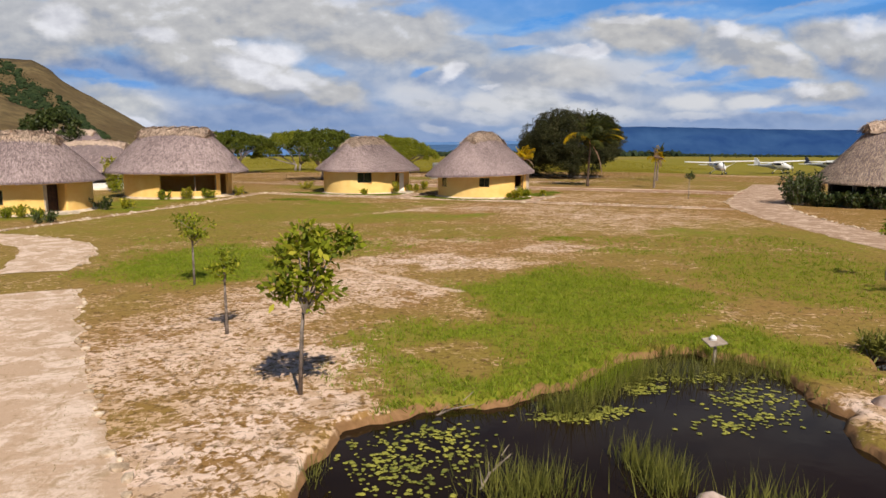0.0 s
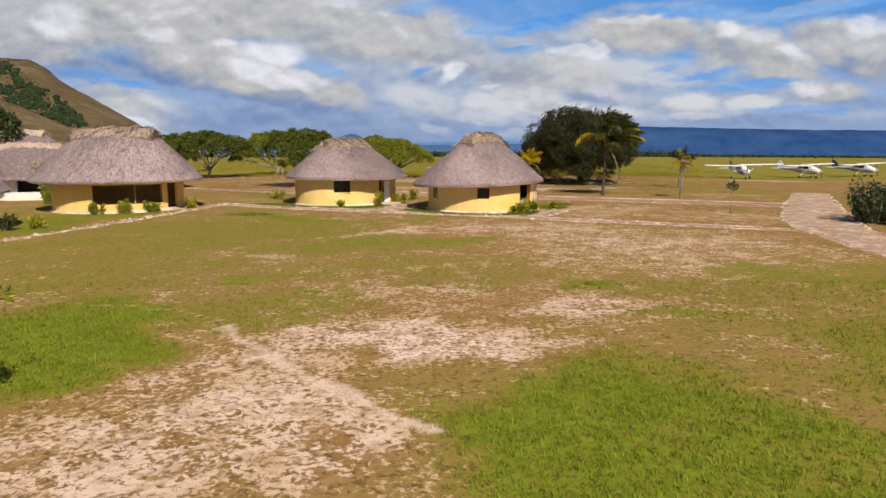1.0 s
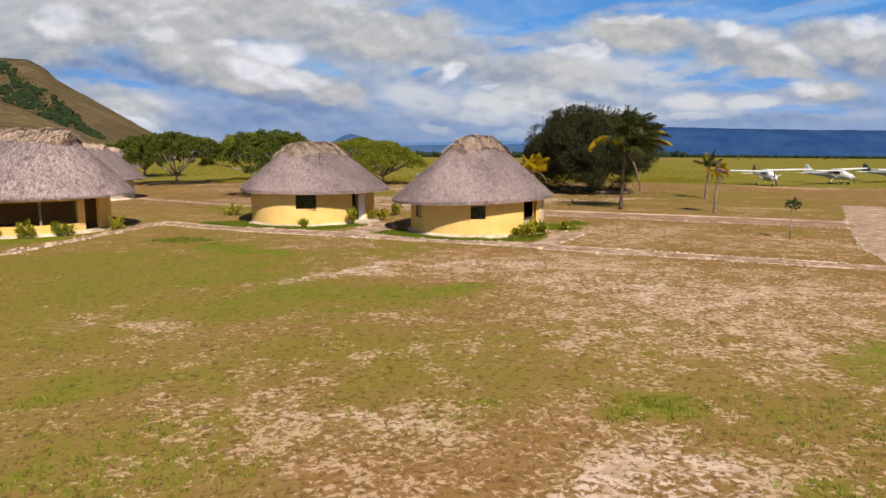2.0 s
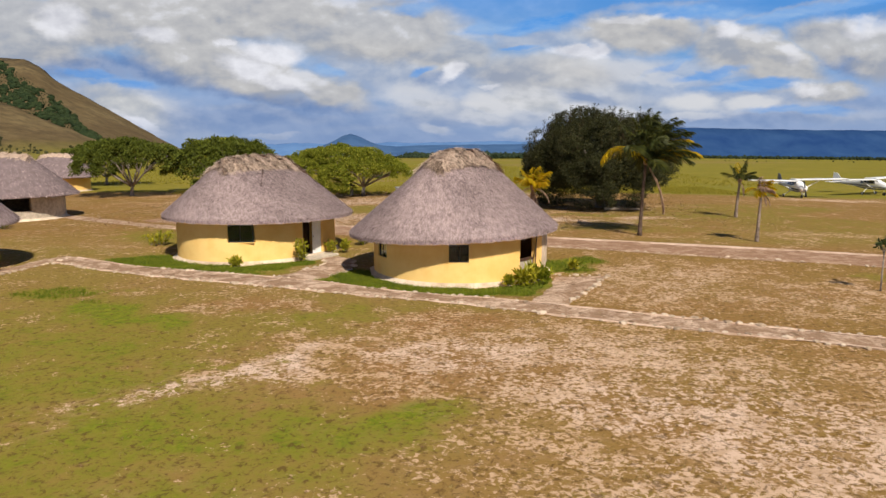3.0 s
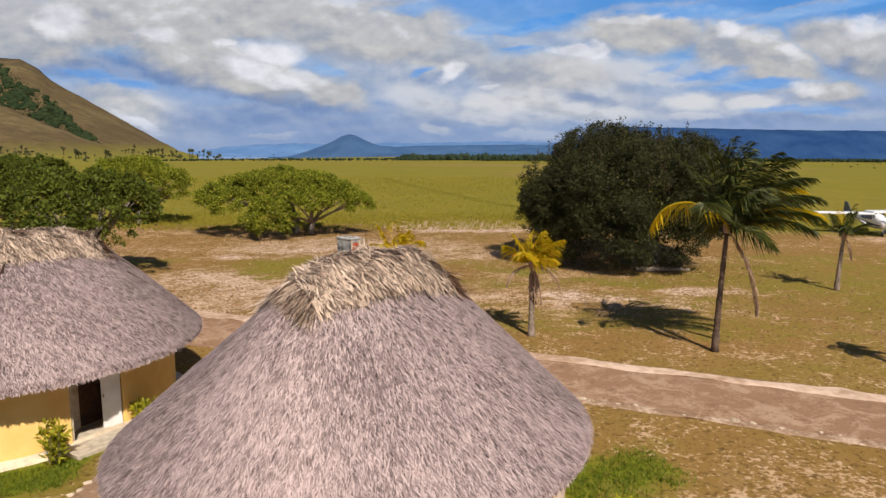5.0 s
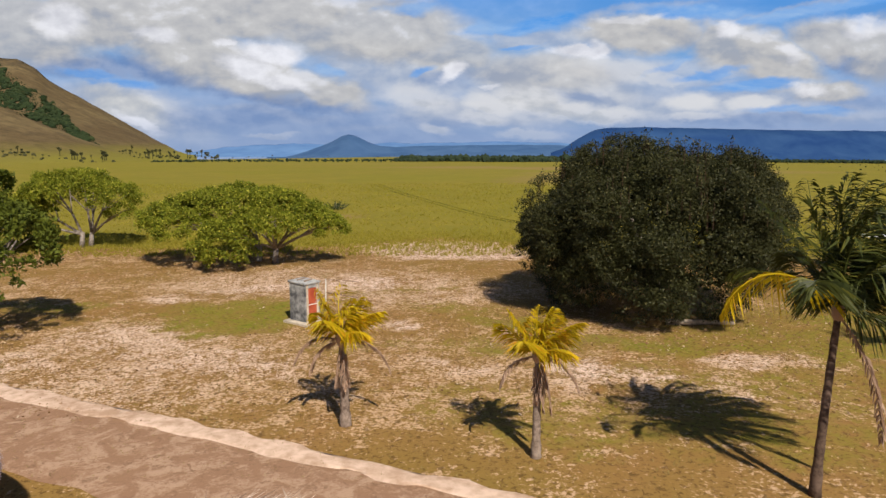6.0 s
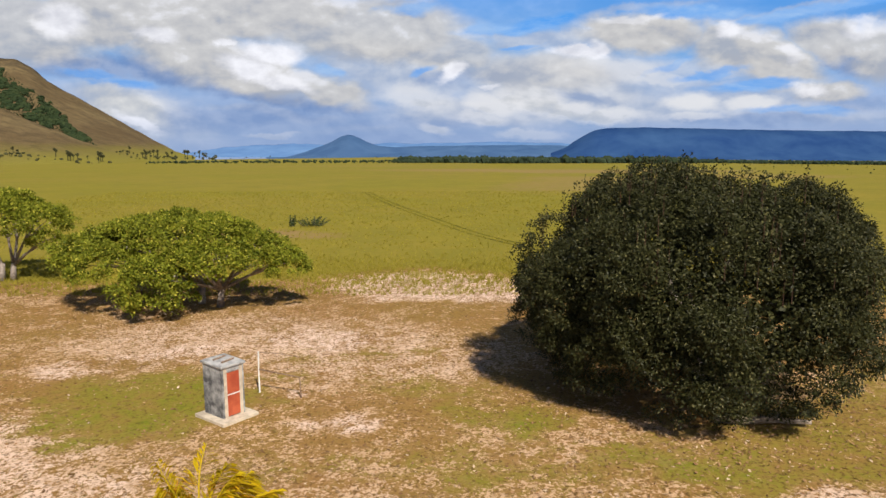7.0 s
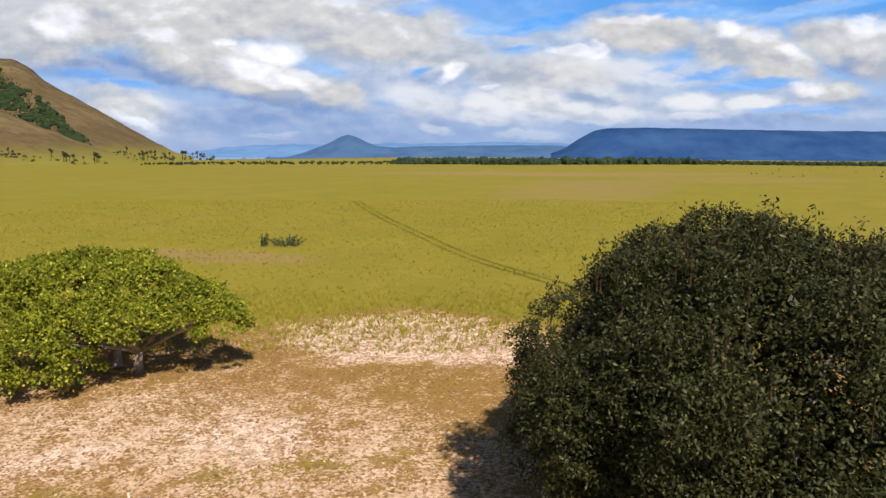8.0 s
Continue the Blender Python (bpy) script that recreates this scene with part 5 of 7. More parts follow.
def hut(label, x, y, p, windows=(), door=None, bays=(), straw_n=6000, cap_n=900, seed=1, group="thatched huts of the camp", wall_mat=None):
    root = thing("hut", x, y, p.get("z", 0.0), label, "hut", group)
    wa, wb, th, h = p["wa"], p["wb"], p["th"], p.get("wh", 2.25)
    holes = [(radians(a), w / 2, lo, hi) for a, w, lo, hi in windows]
    if door:
        holes.append((radians(door[0]), door[1] / 2, -0.1, 2.0))
    holes += [(radians(a), w / 2, lo, 1.95) for a, w, lo in bays]
    oval_wall(root, wa, wb, th, h, 0.22, holes, wall_mat or M_WALL)
    apron(root, wa, wb, th, seed)
    bm = bmesh.new()
    bm.faces.new([bm.verts.new((*q, 0.05)) for q in oval(wa - 0.1, wb - 0.1, th, np.linspace(0, 2 * math.pi, 48, endpoint=False))])
    part("floor_slab", bm, M_PLINTH, root)
    for a, w, lo, hi in windows:
        window_unit(root, wa, wb, th, radians(a), w, lo, hi)
    if door:
        if door[2]:
            doorway(root, wa, wb, th, radians(door[0]), door[1], door[2], door[3])
    for a, w, lo in bays:
        t0 = toward(wa, wb, th, radians(a))
        q = oval(wa - 0.11, wb - 0.11, th, np.array([t0 + (w / 2 + 0.05) / wa]))[0]
        part("post", tube([(q[0], q[1], lo - 0.3), (q[0], q[1], 2.2)], [0.07, 0.06], 8), M_WOOD, root, "round timber post")
    thatch_roof(root, p, straw_n, seed)
    ridge_cap(root, p, cap_n, seed)
    return root


def arc_slab(a0, a1, r0, r1, z0, z1, n=14):
    """A curved slab between two radii and two directions, in degrees."""
    bm = bmesh.new()
    rings = []
    for k in range(n + 1):
        t = radians(a0 + (a1 - a0) * k / n)
        rings.append([bm.verts.new((r * math.cos(t), r * math.sin(t), z)) for r, z in ((r0, z0), (r1, z0), (r1, z1), (r0, z1))])
    for p0, p1 in zip(rings, rings[1:]):
        for k in range(4):
            bm.faces.new((p0[k], p1[k], p1[(k + 1) % 4], p0[(k + 1) % 4]))
    bm.faces.new(rings[0]), bm.faces.new(rings[-1][::-1])
    bmesh.ops.recalc_face_normals(bm, faces=bm.faces)
    return bm


A = dict(z=-0.17, ea=4.92, eb=4.95, th=0.0, ez=2.15, tilt=(0.035, -0.004), shift=(-0.32, 0.0), rz=5.60, rl=2.9, rth=radians(40), wh=2.4, wa=4.18, wb=4.18, bulge=0.05, caph=0.16, capw=0.86, capd=0.55, capx=0.22, capend=0.34, hang=0.85,
         sticks=[((-0.35, -0.75), (-0.15, -0.5), (0.25, -0.3), (0.6, -0.36)), ((-0.25, -0.6), (0.0, -0.3), (0.35, -0.1)), ((-0.75, 0.0), (-0.1, 0.05), (0.4, 0.0), (0.9, -0.02)), ((-0.85, 0.25), (-0.7, -0.2), (-0.55, -0.3))], poles=[((3.9, 0.97), (4.3, 0.86))])
hut_a = hut("round ochre hut with shaggy grey thatch and small dark window", 3.72, 63.85, A, [(-92, 1.02, 1.07, 1.85), (-150, 0.8, 1.0, 1.8)], (-44, 1.25, None, None), straw_n=100000, cap_n=9000, seed=1)
part("recess_wall", arc_slab(-58, -30, 3.10, 3.22, 0.0, 2.4), M_WALL, hut_a)
part("low_wall", arc_slab(-53, -35, 3.86, 4.02, 0.0, 0.92), M_PLINTH, hut_a, "pale plastered low wall across the entrance")
part("entrance_rail", arc_slab(-53, -35, 3.84, 4.04, 0.92, 1.02), M_DARKWOOD, hut_a, "dark red-brown wooden rail")
part("prop_pole", tube([(3.30, -2.75, 0.2), (3.42, -2.45, 2.1)], [0.03, 0.025], 6), M_DARKWOOD, hut_a, "thin leaning wooden prop")
part("plaster_patch", arc_slab(-27, -2, 4.14, 4.205, 0.0, 2.05), M_APRON, hut_a, "bare cream plaster on the wall")
B = dict(z=-0.17, ea=5.28, eb=5.05, th=radians(68), ez=2.34, tilt=(-0.008, -0.002), shift=(0.16, -0.15), rz=5.20, rl=4.5, rth=radians(52), wh=2.62, wa=4.78, wb=4.12, bulge=0.10, caph=0.20, capw=1.0, capd=0.60, capx=0.20, capend=0.30, hang=0.8,
         sticks=[((-0.9, -0.1), (-0.3, 0.0), (0.4, 0.02), (0.9, -0.05)), ((0.1, -0.2), (0.5, -0.5), (0.8, -0.6)), ((-0.6, -0.3), (-0.4, -0.7))],
         poles=[((4.45, 0.97), (4.0, 0.5)), ((4.9, 0.98), (5.6, 0.62)), ((5.35, 0.55), (5.4, 0.4)), ((5.6, 0.7), (5.65, 0.5))])
hut("oval ochre hut with grey thatch and open white door", -7.68, 69.9, B, [(-87, 1.37, 1.16, 2.08)], (-31, 1.65, 0.9, 75), straw_n=84000, cap_n=8000, seed=2)
C = dict(ea=6.0, eb=5.3, th=radians(8), ez=2.3, tilt=(0.0, 0.0), rz=5.95, rl=4.9, rth=radians(4), wa=4.6, wb=4.2, bulge=0.1, capw=0.95, capd=0.60, capx=0.45, capend=0.12, hang=0.6, cap_straw=0.05, straw_w=0.04, straw=0.5)
hut("large ochre hut with open verandah bays under grey thatch", -23.9, 62.6, C, [], (-13, 1.2, None, None), [(-71, 2.8, 0.62), (-40, 2.3, 0.62)], straw_n=30000, cap_n=3000, seed=3)
D = dict(ea=5.15, eb=5.3, th=radians(20), ez=2.25, tilt=(0.0, 0.0), rz=5.35, rl=4.0, rth=radians(20), wa=4.4, wb=4.3, bulge=0.12, capw=1.0, capd=0.6, cap_straw=0.05, straw_w=0.035, straw=0.5)
hut("round ochre hut with dark open doorway and grey thatch", -29.35, 48.2, D, [(-83, 1.3, 0.75, 1.7)], (-33, 1.5, 1.0, None), straw_n=30000, cap_n=2500, seed=4)
E_ = dict(ea=6.2, eb=6.2, th=0.0, ez=1.75, tilt=(0.0, 0.0), rz=6.2, rl=4.4, rth=radians(-12), wa=4.9, wb=4.9, bulge=-0.25, capw=1.0, capd=0.6, capx=0.6, straw=0.6, mat=M_RIDGE)
hut("open-sided thatched shelter behind dense green shrubs", 34.8, 52.3, E_, [], None, [(180, 3.2, 0.9), (-140, 3.2, 0.9)], straw_n=20000, cap_n=1000, seed=5, wall_mat=M_WOOD)
F1 = dict(ea=4.6, eb=4.2, th=0.0, ez=1.9, tilt=(0.0, 0.0), rz=4.7, rl=3.4, rth=radians(5), wa=3.7, wb=3.4)
hut("distant ochre hut under weathered thatch near the trees", -47.0, 120.5, F1, [(-80, 1.0, 0.8, 1.6)], None, straw_n=2500, cap_n=400, seed=6)
F2 = dict(ea=6.4, eb=5.6, th=0.0, ez=2.0, tilt=(0.0, 0.0), rz=5.2, rl=5.4, rth=radians(5), wa=5.3, wb=4.6)
hut("long thatched hut with a shaded open front", -33.9, 87.0, F2, [], None, [(-90, 3.4, 0.8), (-45, 3.0, 0.8)], straw_n=4000, cap_n=700, seed=7, wall_mat=M_PLINTH)
F3 = dict(ea=8.5, eb=6.6, th=0.0, ez=2.3, tilt=(0.0, 0.0), rz=6.5, rl=9.0, rth=radians(0), wa=7.2, wb=5.4)
hut("big communal thatched hall behind the other huts", -50.2, 91.0, F3, [], None, [(-90, 3.4, 0.8)], straw_n=4000, cap_n=700, seed=8)
G = dict(ea=5.6, eb=4.6, th=0.0, ez=1.9, tilt=(0.0, 0.0), rz=4.9, rl=6.0, rth=radians(3), wa=4.5, wb=3.6)
hut("thatched hut with a white low wall behind shrubs", -37.0, 74.0, G, [], None, [(-60, 3.0, 0.7)], straw_n=9000, cap_n=900, seed=9, wall_mat=M_WHITE)

# ---- trees and plants ----
def crown_leaves(rng, clump_c, clump_r, per, size, aspect=0.5, up=0.35, inner=0.75, out=0.6, loose=0.35):
    """Leaves over the outsides of many clumps; clump sizes may differ."""
    c = np.repeat(clump_c, per, 0)
    r = np.repeat(clump_r, per)
    d = unit(rng.normal(0, 1, (len(c), 3)))
    d[:, 2] = np.where(d[:, 2] < -0.35, -d[:, 2], d[:, 2])
    base = c + d * (r * rng.uniform(inner, 1.05, len(c)))[:, None]
    way = unit(d * out + rng.normal(0, 0.6, (len(c), 3)) + np.array([0, 0, -up]))
    side = unit(np.cross(way, d + rng.normal(0, loose, (len(c), 3))))
    L = size * rng.uniform(0.6, 1.3, len(c))
    return leaf_quads(base, way, side, L, L * aspect)


def dome(rng, n, rx, ry, rz, z0, low=-0.2, seed=1.0, wob=0.22):
    """Clump centres over a lumpy dome."""
    d = unit(rng.normal(0, 1, (n * 3, 3)))
    d = d[d[:, 2] > low][:n]
    k = np.array([1 + wob * lump(q[0] * 1.7 + seed, q[1] * 1.7 + q[2], seed) for q in d])
    return d * np.array([rx, ry, rz]) * k[:, None] + np.array([0, 0, z0])


def limbs(root, rng, trunk_h, r0, tips, name="trunk", mat=None, lean=(0, 0)):
    bm = bmesh.new()
    top = Vector((lean[0], lean[1], trunk_h))
    tube_into(bm, [(0, 0, -0.15), (lean[0] * 0.3, lean[1] * 0.3, trunk_h * 0.5), top], [r0 * 1.3, r0, r0 * 0.85], 9)
    trunk = part(name, bm, mat or M_BARK, root, "", True)
    for tip in tips:
        tip = Vector(tip)
        m = top.lerp(tip, 0.5) + Vector((rng.normal(0, 0.2), rng.normal(0, 0.2), 0.25))
        part("limb", tube([top - Vector((0, 0, 0.15)), m, tip], [r0 * 0.6, r0 * 0.4, r0 * 0.15], 6), mat or M_BARK, root, "", True)
    return trunk


def mango(x, y):
    rng = np.random.default_rng(21)
    root = thing("mango_tree", x, y, 0, "huge dense dark green mango tree with drooping skirts", "tree")
    limbs(root, rng, 1.6, 0.42, [(-3.5, -2, 4.5), (3.8, -1.5, 4.4), (0.5, 3.5, 5), (-1, -3.4, 4), (2.0, 0.5, 6.5), (-2.0, 1.0, 6.3)])
    # boughs as large lumps, each covered with leaf rosettes
    big = np.concatenate([dome(rng, 165, 6.5, 5.9, 4.35, 4.0, -0.80, 3.0, 0.17), dome(rng, 16, 1.7, 2.0, 1.2, 3.5, -0.7, 1.0, 0.2) + np.array([6.6, 0.2, 0.0])])
    big[:, 2] = np.maximum(big[:, 2], 0.95)
    big = big[~((big[:, 2] < 2.3) & (big[:, 0] > 2.8))]
    rb = rng.uniform(0.7, 1.35, len(big))
    sub = unit(rng.normal(0, 1, (len(big), 22, 3)) + 0.55 * unit(big - np.array([0, 0, 3.2]))[:, None])
    c = (big[:, None] + sub * (rb * 0.86)[:, None, None]).reshape(-1, 3)
    c[:, 2] = np.maximum(c[:, 2], 0.30)
    c = c[c[:, 2] > 1.0 + 0.75 * (c[:, 0] - 2.6) * (c[:, 0] > 2.6) - 0.9 * (c[:, 0] <= 2.6)]
    r = rng.uniform(0.20, 0.44, len(c))
    v, f = crown_leaves(rng, c, r, 58, 0.114, 0.45, 0.40, 0.55, 0.45, 0.3)
    mesh_np("crown", v, f, M_MANGO, root, "dense dark glossy leaves")
    c2 = dome(rng, 520, 5.9, 5.4, 3.9, 4.0, -0.60, 5.0, 0.1)
    c2 = c2[c2[:, 2] > 1.0 + 0.55 * (c2[:, 0] - 2.0)]
    v, f = crown_leaves(rng, c2, np.full(len(c2), 0.8), 190, 0.125, 0.5, 0.3, 0.3)
    mesh_np("inner_foliage", v, f, M_MANGO, root)
    c3 = dome(rng, 260, 4.7, 4.3, 3.2, 3.9, -0.60, 8.0, 0.1)
    v, f = crown_leaves(rng, c3, np.full(len(c3), 0.9), 60, 0.30, 0.7, 0.3, 0.3)
    mesh_np("shaded_foliage", v, f, M_MANGO, root)
    # upright sprigs over the top
    s = dome(rng, 170, 6.9, 6.4, 4.7, 4.1, 0.25, 3.0, 0.22)
    n = len(s)
    t = np.repeat(s, 34, 0)
    h = rng.uniform(-0.25, 1, len(t))
    tall = np.repeat(rng.uniform(0.25, 0.95, n), 34)
    t = t + np.stack([rng.normal(0, 0.07, len(t)), rng.normal(0, 0.07, len(t)), h * tall], -1)
    way = unit(rng.normal(0, 1, (len(t), 3)) + np.array([0, 0, 0.4]))
    side = unit(np.cross(way, rng.normal(0, 1, (len(t), 3))))
    L = rng.uniform(0.10, 0.20, len(t))
    bm = bmesh.new()
    for q in s:
        tall_q = rng.uniform(0.25, 0.7)
        tube_into(bm, [(q[0], q[1], q[2] - 0.5), (q[0], q[1], q[2] + tall_q)], [0.015, 0.006], 3, False)
    part("shoot_wood", bm, M_DARKWOOD, root)["kind"] = "stuff"
    v, f = leaf_quads(t, way, side, L, L * 0.4)
    mesh_np("shoot_growth", v, f, M_MANGO, root, "young leafy shoots over the crown")["kind"] = "stuff"
    return root


def cashew(label, x, y, lobes, mat, seed, trunks=((0, 0),), leaf=0.165, dense=6.4, trunk_h=1.3):
    """Low umbrella tree: lobes of dx, dy, z, rx, ry, rz carry leaves on their outsides, limbs run up into them."""
    rng = np.random.default_rng(seed)
    root = thing("cashew_tree", x, y, 0, label, "tree", "spreading cashew trees")
    for tx, ty in trunks:
        bm = bmesh.new()
        tube_into(bm, [(tx, ty, -0.1), (tx + 0.06, ty, trunk_h * 0.5), (tx + 0.16, ty, trunk_h)], [0.27, 0.20, 0.17], 8)
        part("trunk", bm, M_BARK, root, "", True)
    for k, (dx, dy, z, rx, ry, rz) in enumerate(lobes):
        tx, ty = min(trunks, key=lambda t: (t[0] - dx) ** 2 + (t[1] - dy) ** 2)
        a, b = Vector((tx + 0.12, ty, trunk_h - 0.2)), Vector((dx, dy, z + rz * 0.35))
        m = a.lerp(b, 0.45) + Vector((rng.normal(0, 0.15), rng.normal(0, 0.15), 0.1))
        part("limb", tube([a, m, b], [0.13, 0.09, 0.04], 6), M_BARK, root, "", True)
        for _ in range(3):
            e = Vector((dx + rng.uniform(-0.7, 0.7) * rx, dy + rng.uniform(-0.7, 0.7) * ry, z + rz * rng.uniform(0.3, 0.7)))
            part("branch", tube([m, m.lerp(e, 0.5) + Vector((0, 0, 0.12)), e], [0.06, 0.045, 0.02], 5), M_BARK, root)
    cs, rs = [], []
    L = np.array(lobes, float)
    for k, q in enumerate(L):
        n = int(dense * 2.6 * math.pi * q[3] * q[4])
        d = unit(rng.normal(0, 1, (n, 3)) + np.array([0, 0, 0.35]))
        d = d[d[:, 2] > (-0.85 if q[2] - q[5] < 0.75 else -0.30)]
        wob = np.array([1 + 0.34 * lump(v[0] * 2.3 + k, v[1] * 2.3 + v[2], seed) for v in d])
        p = q[:3] + d * q[3:] * wob[:, None]
        inside = np.zeros(len(p), bool)
        for m, o in enumerate(L):
            if m != k:
                inside |= (((p - o[:3]) / o[3:]) ** 2).sum(1) < 0.62
        hole = np.array([lump(v[0] * 0.75, v[1] * 0.75 + v[2], seed + 4.0) for v in p]) > 0.44
        p = p[~inside & ~hole]
        cs.append(p)
        rs.append(rng.uniform(0.22, 0.5, len(p)))
    c = np.concatenate(cs)
    c[:, 2] = np.maximum(c[:, 2], 0.45)
    v, f = crown_leaves(rng, c, np.concatenate(rs), 62, leaf, 0.62, 0.0, 0.55)
    mesh_np("crown", v, f, mat, root, "spreading crown of rounded leaves")
    return root


def umbrella(rx, ry, top, low, seed, n=8):
    """Lobes of a plain spreading crown."""
    r = random.Random(seed)
    rows = [(0.0, 0.0, top - 0.30 * (top - low), rx * 0.55, ry * 0.55, 0.30 * (top - low))]
    for k in range(n):
        a, d = 6.283 * k / n + r.uniform(-0.2, 0.2), r.uniform(0.48, 0.68)
        h = r.uniform(0.40, 0.60)
        rows.append((rx * d * math.cos(a), ry * d * math.sin(a), low + h * (top - low), rx * r.uniform(0.32, 0.44), ry * r.uniform(0.32, 0.44), (top - low) * r.uniform(0.26, 0.40)))
    return rows


mango(17.7, 95.2)
cashew("wide low cashew tree with bright olive green leaves", -6.3, 109.9, [(-7.9, 0.3, 3.0, 2.0, 2.6, 1.3), (-5.4, 0.8, 3.3, 2.5, 2.8, 1.8), (-2.7, 0.5, 3.7, 2.7, 3.0, 1.8), (-2.7, -2.9, 1.8, 2.2, 1.8, 1.5), (0.0, 0.3, 3.8, 2.3, 2.7, 1.4), (2.4, 0.2, 3.2, 1.9, 2.2, 1.2),
       (4.2, -0.2, 2.5, 1.2, 1.5, 0.9), (-3.0, 3.0, 3.5, 4.0, 2.4, 1.7), (-6.0, -1.8, 2.5, 1.9, 1.7, 1.3), (0.3, -1.7, 3.0, 1.8, 1.5, 1.0), (-0.9, -2.4, 2.6, 1.7, 1.5, 1.2), (2.6, -1.2, 2.7, 1.3, 1.3, 0.8)], M_CASHEW, 31, ((0, 0), (-1.5, 1.0)))
cashew("spreading cashew tree with pale branching trunk", -25.2, 118.4, [(-4.6, 0.0, 3.1, 2.1, 2.6, 1.1), (-2.2, 0.5, 4.4, 2.5, 3.0, 1.7), (0.6, 0.0, 4.8, 2.5, 3.0, 1.6), (2.9, 0.2, 4.0, 2.2, 2.6, 1.3), (4.1, -0.8, 2.8, 1.2, 1.5, 0.9), (0.0, 2.6, 4.0, 3.5, 2.0, 1.5),
       (-5.6, -1.0, 2.4, 1.2, 1.3, 0.7)], M_CASHEW, 32, ((0, 0), (0.7, 0.2)), dense=5.4)
cashew("rounded cashew tree with deep green leaves", -15.6, 89.6, umbrella(4.4, 4.2, 6.2, 0.8, 33), M_CASHEW_D, 33, leaf=0.19, dense=4.6)
cashew("broad cashew tree on the dry lawn", -33.8, 111.0, umbrella(6.3, 5.6, 6.4, 0.4, 34), M_CASHEW_D, 34, ((0.6, -0.5),), leaf=0.21, dense=3.8)
cashew("tall dark tree behind the thatched hall", -44.0, 78.5, umbrella(3.4, 3.0, 8.4, 1.6, 37), M_SHRUB, 37, leaf=0.3, dense=2.4)
cashew("small dark tree beside the long hut", -38.9, 67.6, umbrella(2.1, 1.9, 5.3, 1.0, 38), M_SHRUB, 38, leaf=0.26)
cashew("broad cashew tree far behind the huts", -47.0, 133.0, umbrella(6.2, 5.4, 6.1, 1.0, 36), M_CASHEW_D, 36, leaf=0.3, dense=2.0)


def wind_frond(name, root, at, az, up, length, mat, seed, wind=0.3, sag=0.22, leaflet=0.6, pairs=44):
    """A feather leaf that the breeze bends to one side, its leaflets streaming with it."""
    rng = np.random.default_rng(seed)
    n = 16
    blow, fall = np.array([1.0, 0.25, 0.0]) * wind, np.array([0.0, 0.0, -1.0])
    a, u = radians(az), radians(up)
    d = np.array([math.cos(u) * math.cos(a), math.cos(u) * math.sin(a), math.sin(u)])
    pts, dirs = [np.array(at, float)], [d]
    for k in range(1, n):
        s = k / (n - 1)
        d = unit(d + (blow * 0.55 + fall * sag) * (0.25 + 1.1 * s) * 2.2 / n * 1.6)
        pts.append(pts[-1] + d * length / (n - 1))
        dirs.append(d)
    P, D = np.array(pts), np.array(dirs)
    bm = tube([tuple(q) for q in P], list(np.linspace(0.034, 0.006, n)), 4)
    bm.verts.index_update()
    V0 = np.array([v.co for v in bm.verts])
    F0 = [[v.index for v in f.verts] for f in bm.faces if len(f.verts) == 4]
    bm.free()
    V, F, off = [V0], [np.array(F0)], len(V0)
    s = np.linspace(0, 1, n)
    for sgn in (-1, 1):
        uu = np.clip(np.linspace(0.10, 1.0, pairs) + rng.normal(0, 0.008, pairs), 0, 1)
        b = np.stack([np.interp(uu, s, P[:, k]) for k in range(3)], -1)
        dd = unit(np.stack([np.interp(uu, s, D[:, k]) for k in range(3)], -1))
        side = unit(np.cross(dd, np.array([0.0, 0.05, 1.0])))
        L = leaflet * np.sin(math.pi * np.clip(0.16 + 0.76 * uu, 0, 1)) * rng.uniform(0.75, 1.15, pairs) + 0.06
        way = unit(dd * 0.75 + side * sgn * rng.uniform(0.5, 0.9, pairs)[:, None] + blow * 1.2 + fall * rng.uniform(0.15, 0.75, pairs)[:, None])
        w = unit(np.cross(way, dd + rng.normal(0, 0.15, (pairs, 3)))) * (0.030 + 0.024 * length / 3)
        m = b + way * L[:, None] * 0.5
        e = b + way * L[:, None] + (fall * 0.28 + blow * 0.25) * L[:, None]
        V.append(np.stack([b, m + w * 0.6, e, m - w * 0.6], 1).reshape(-1, 3))
        F.append(np.arange(pairs * 4).reshape(-1, 4) + off)
        off += pairs * 4
    return mesh_np(name, np.concatenate(V), np.concatenate(F), mat, root)


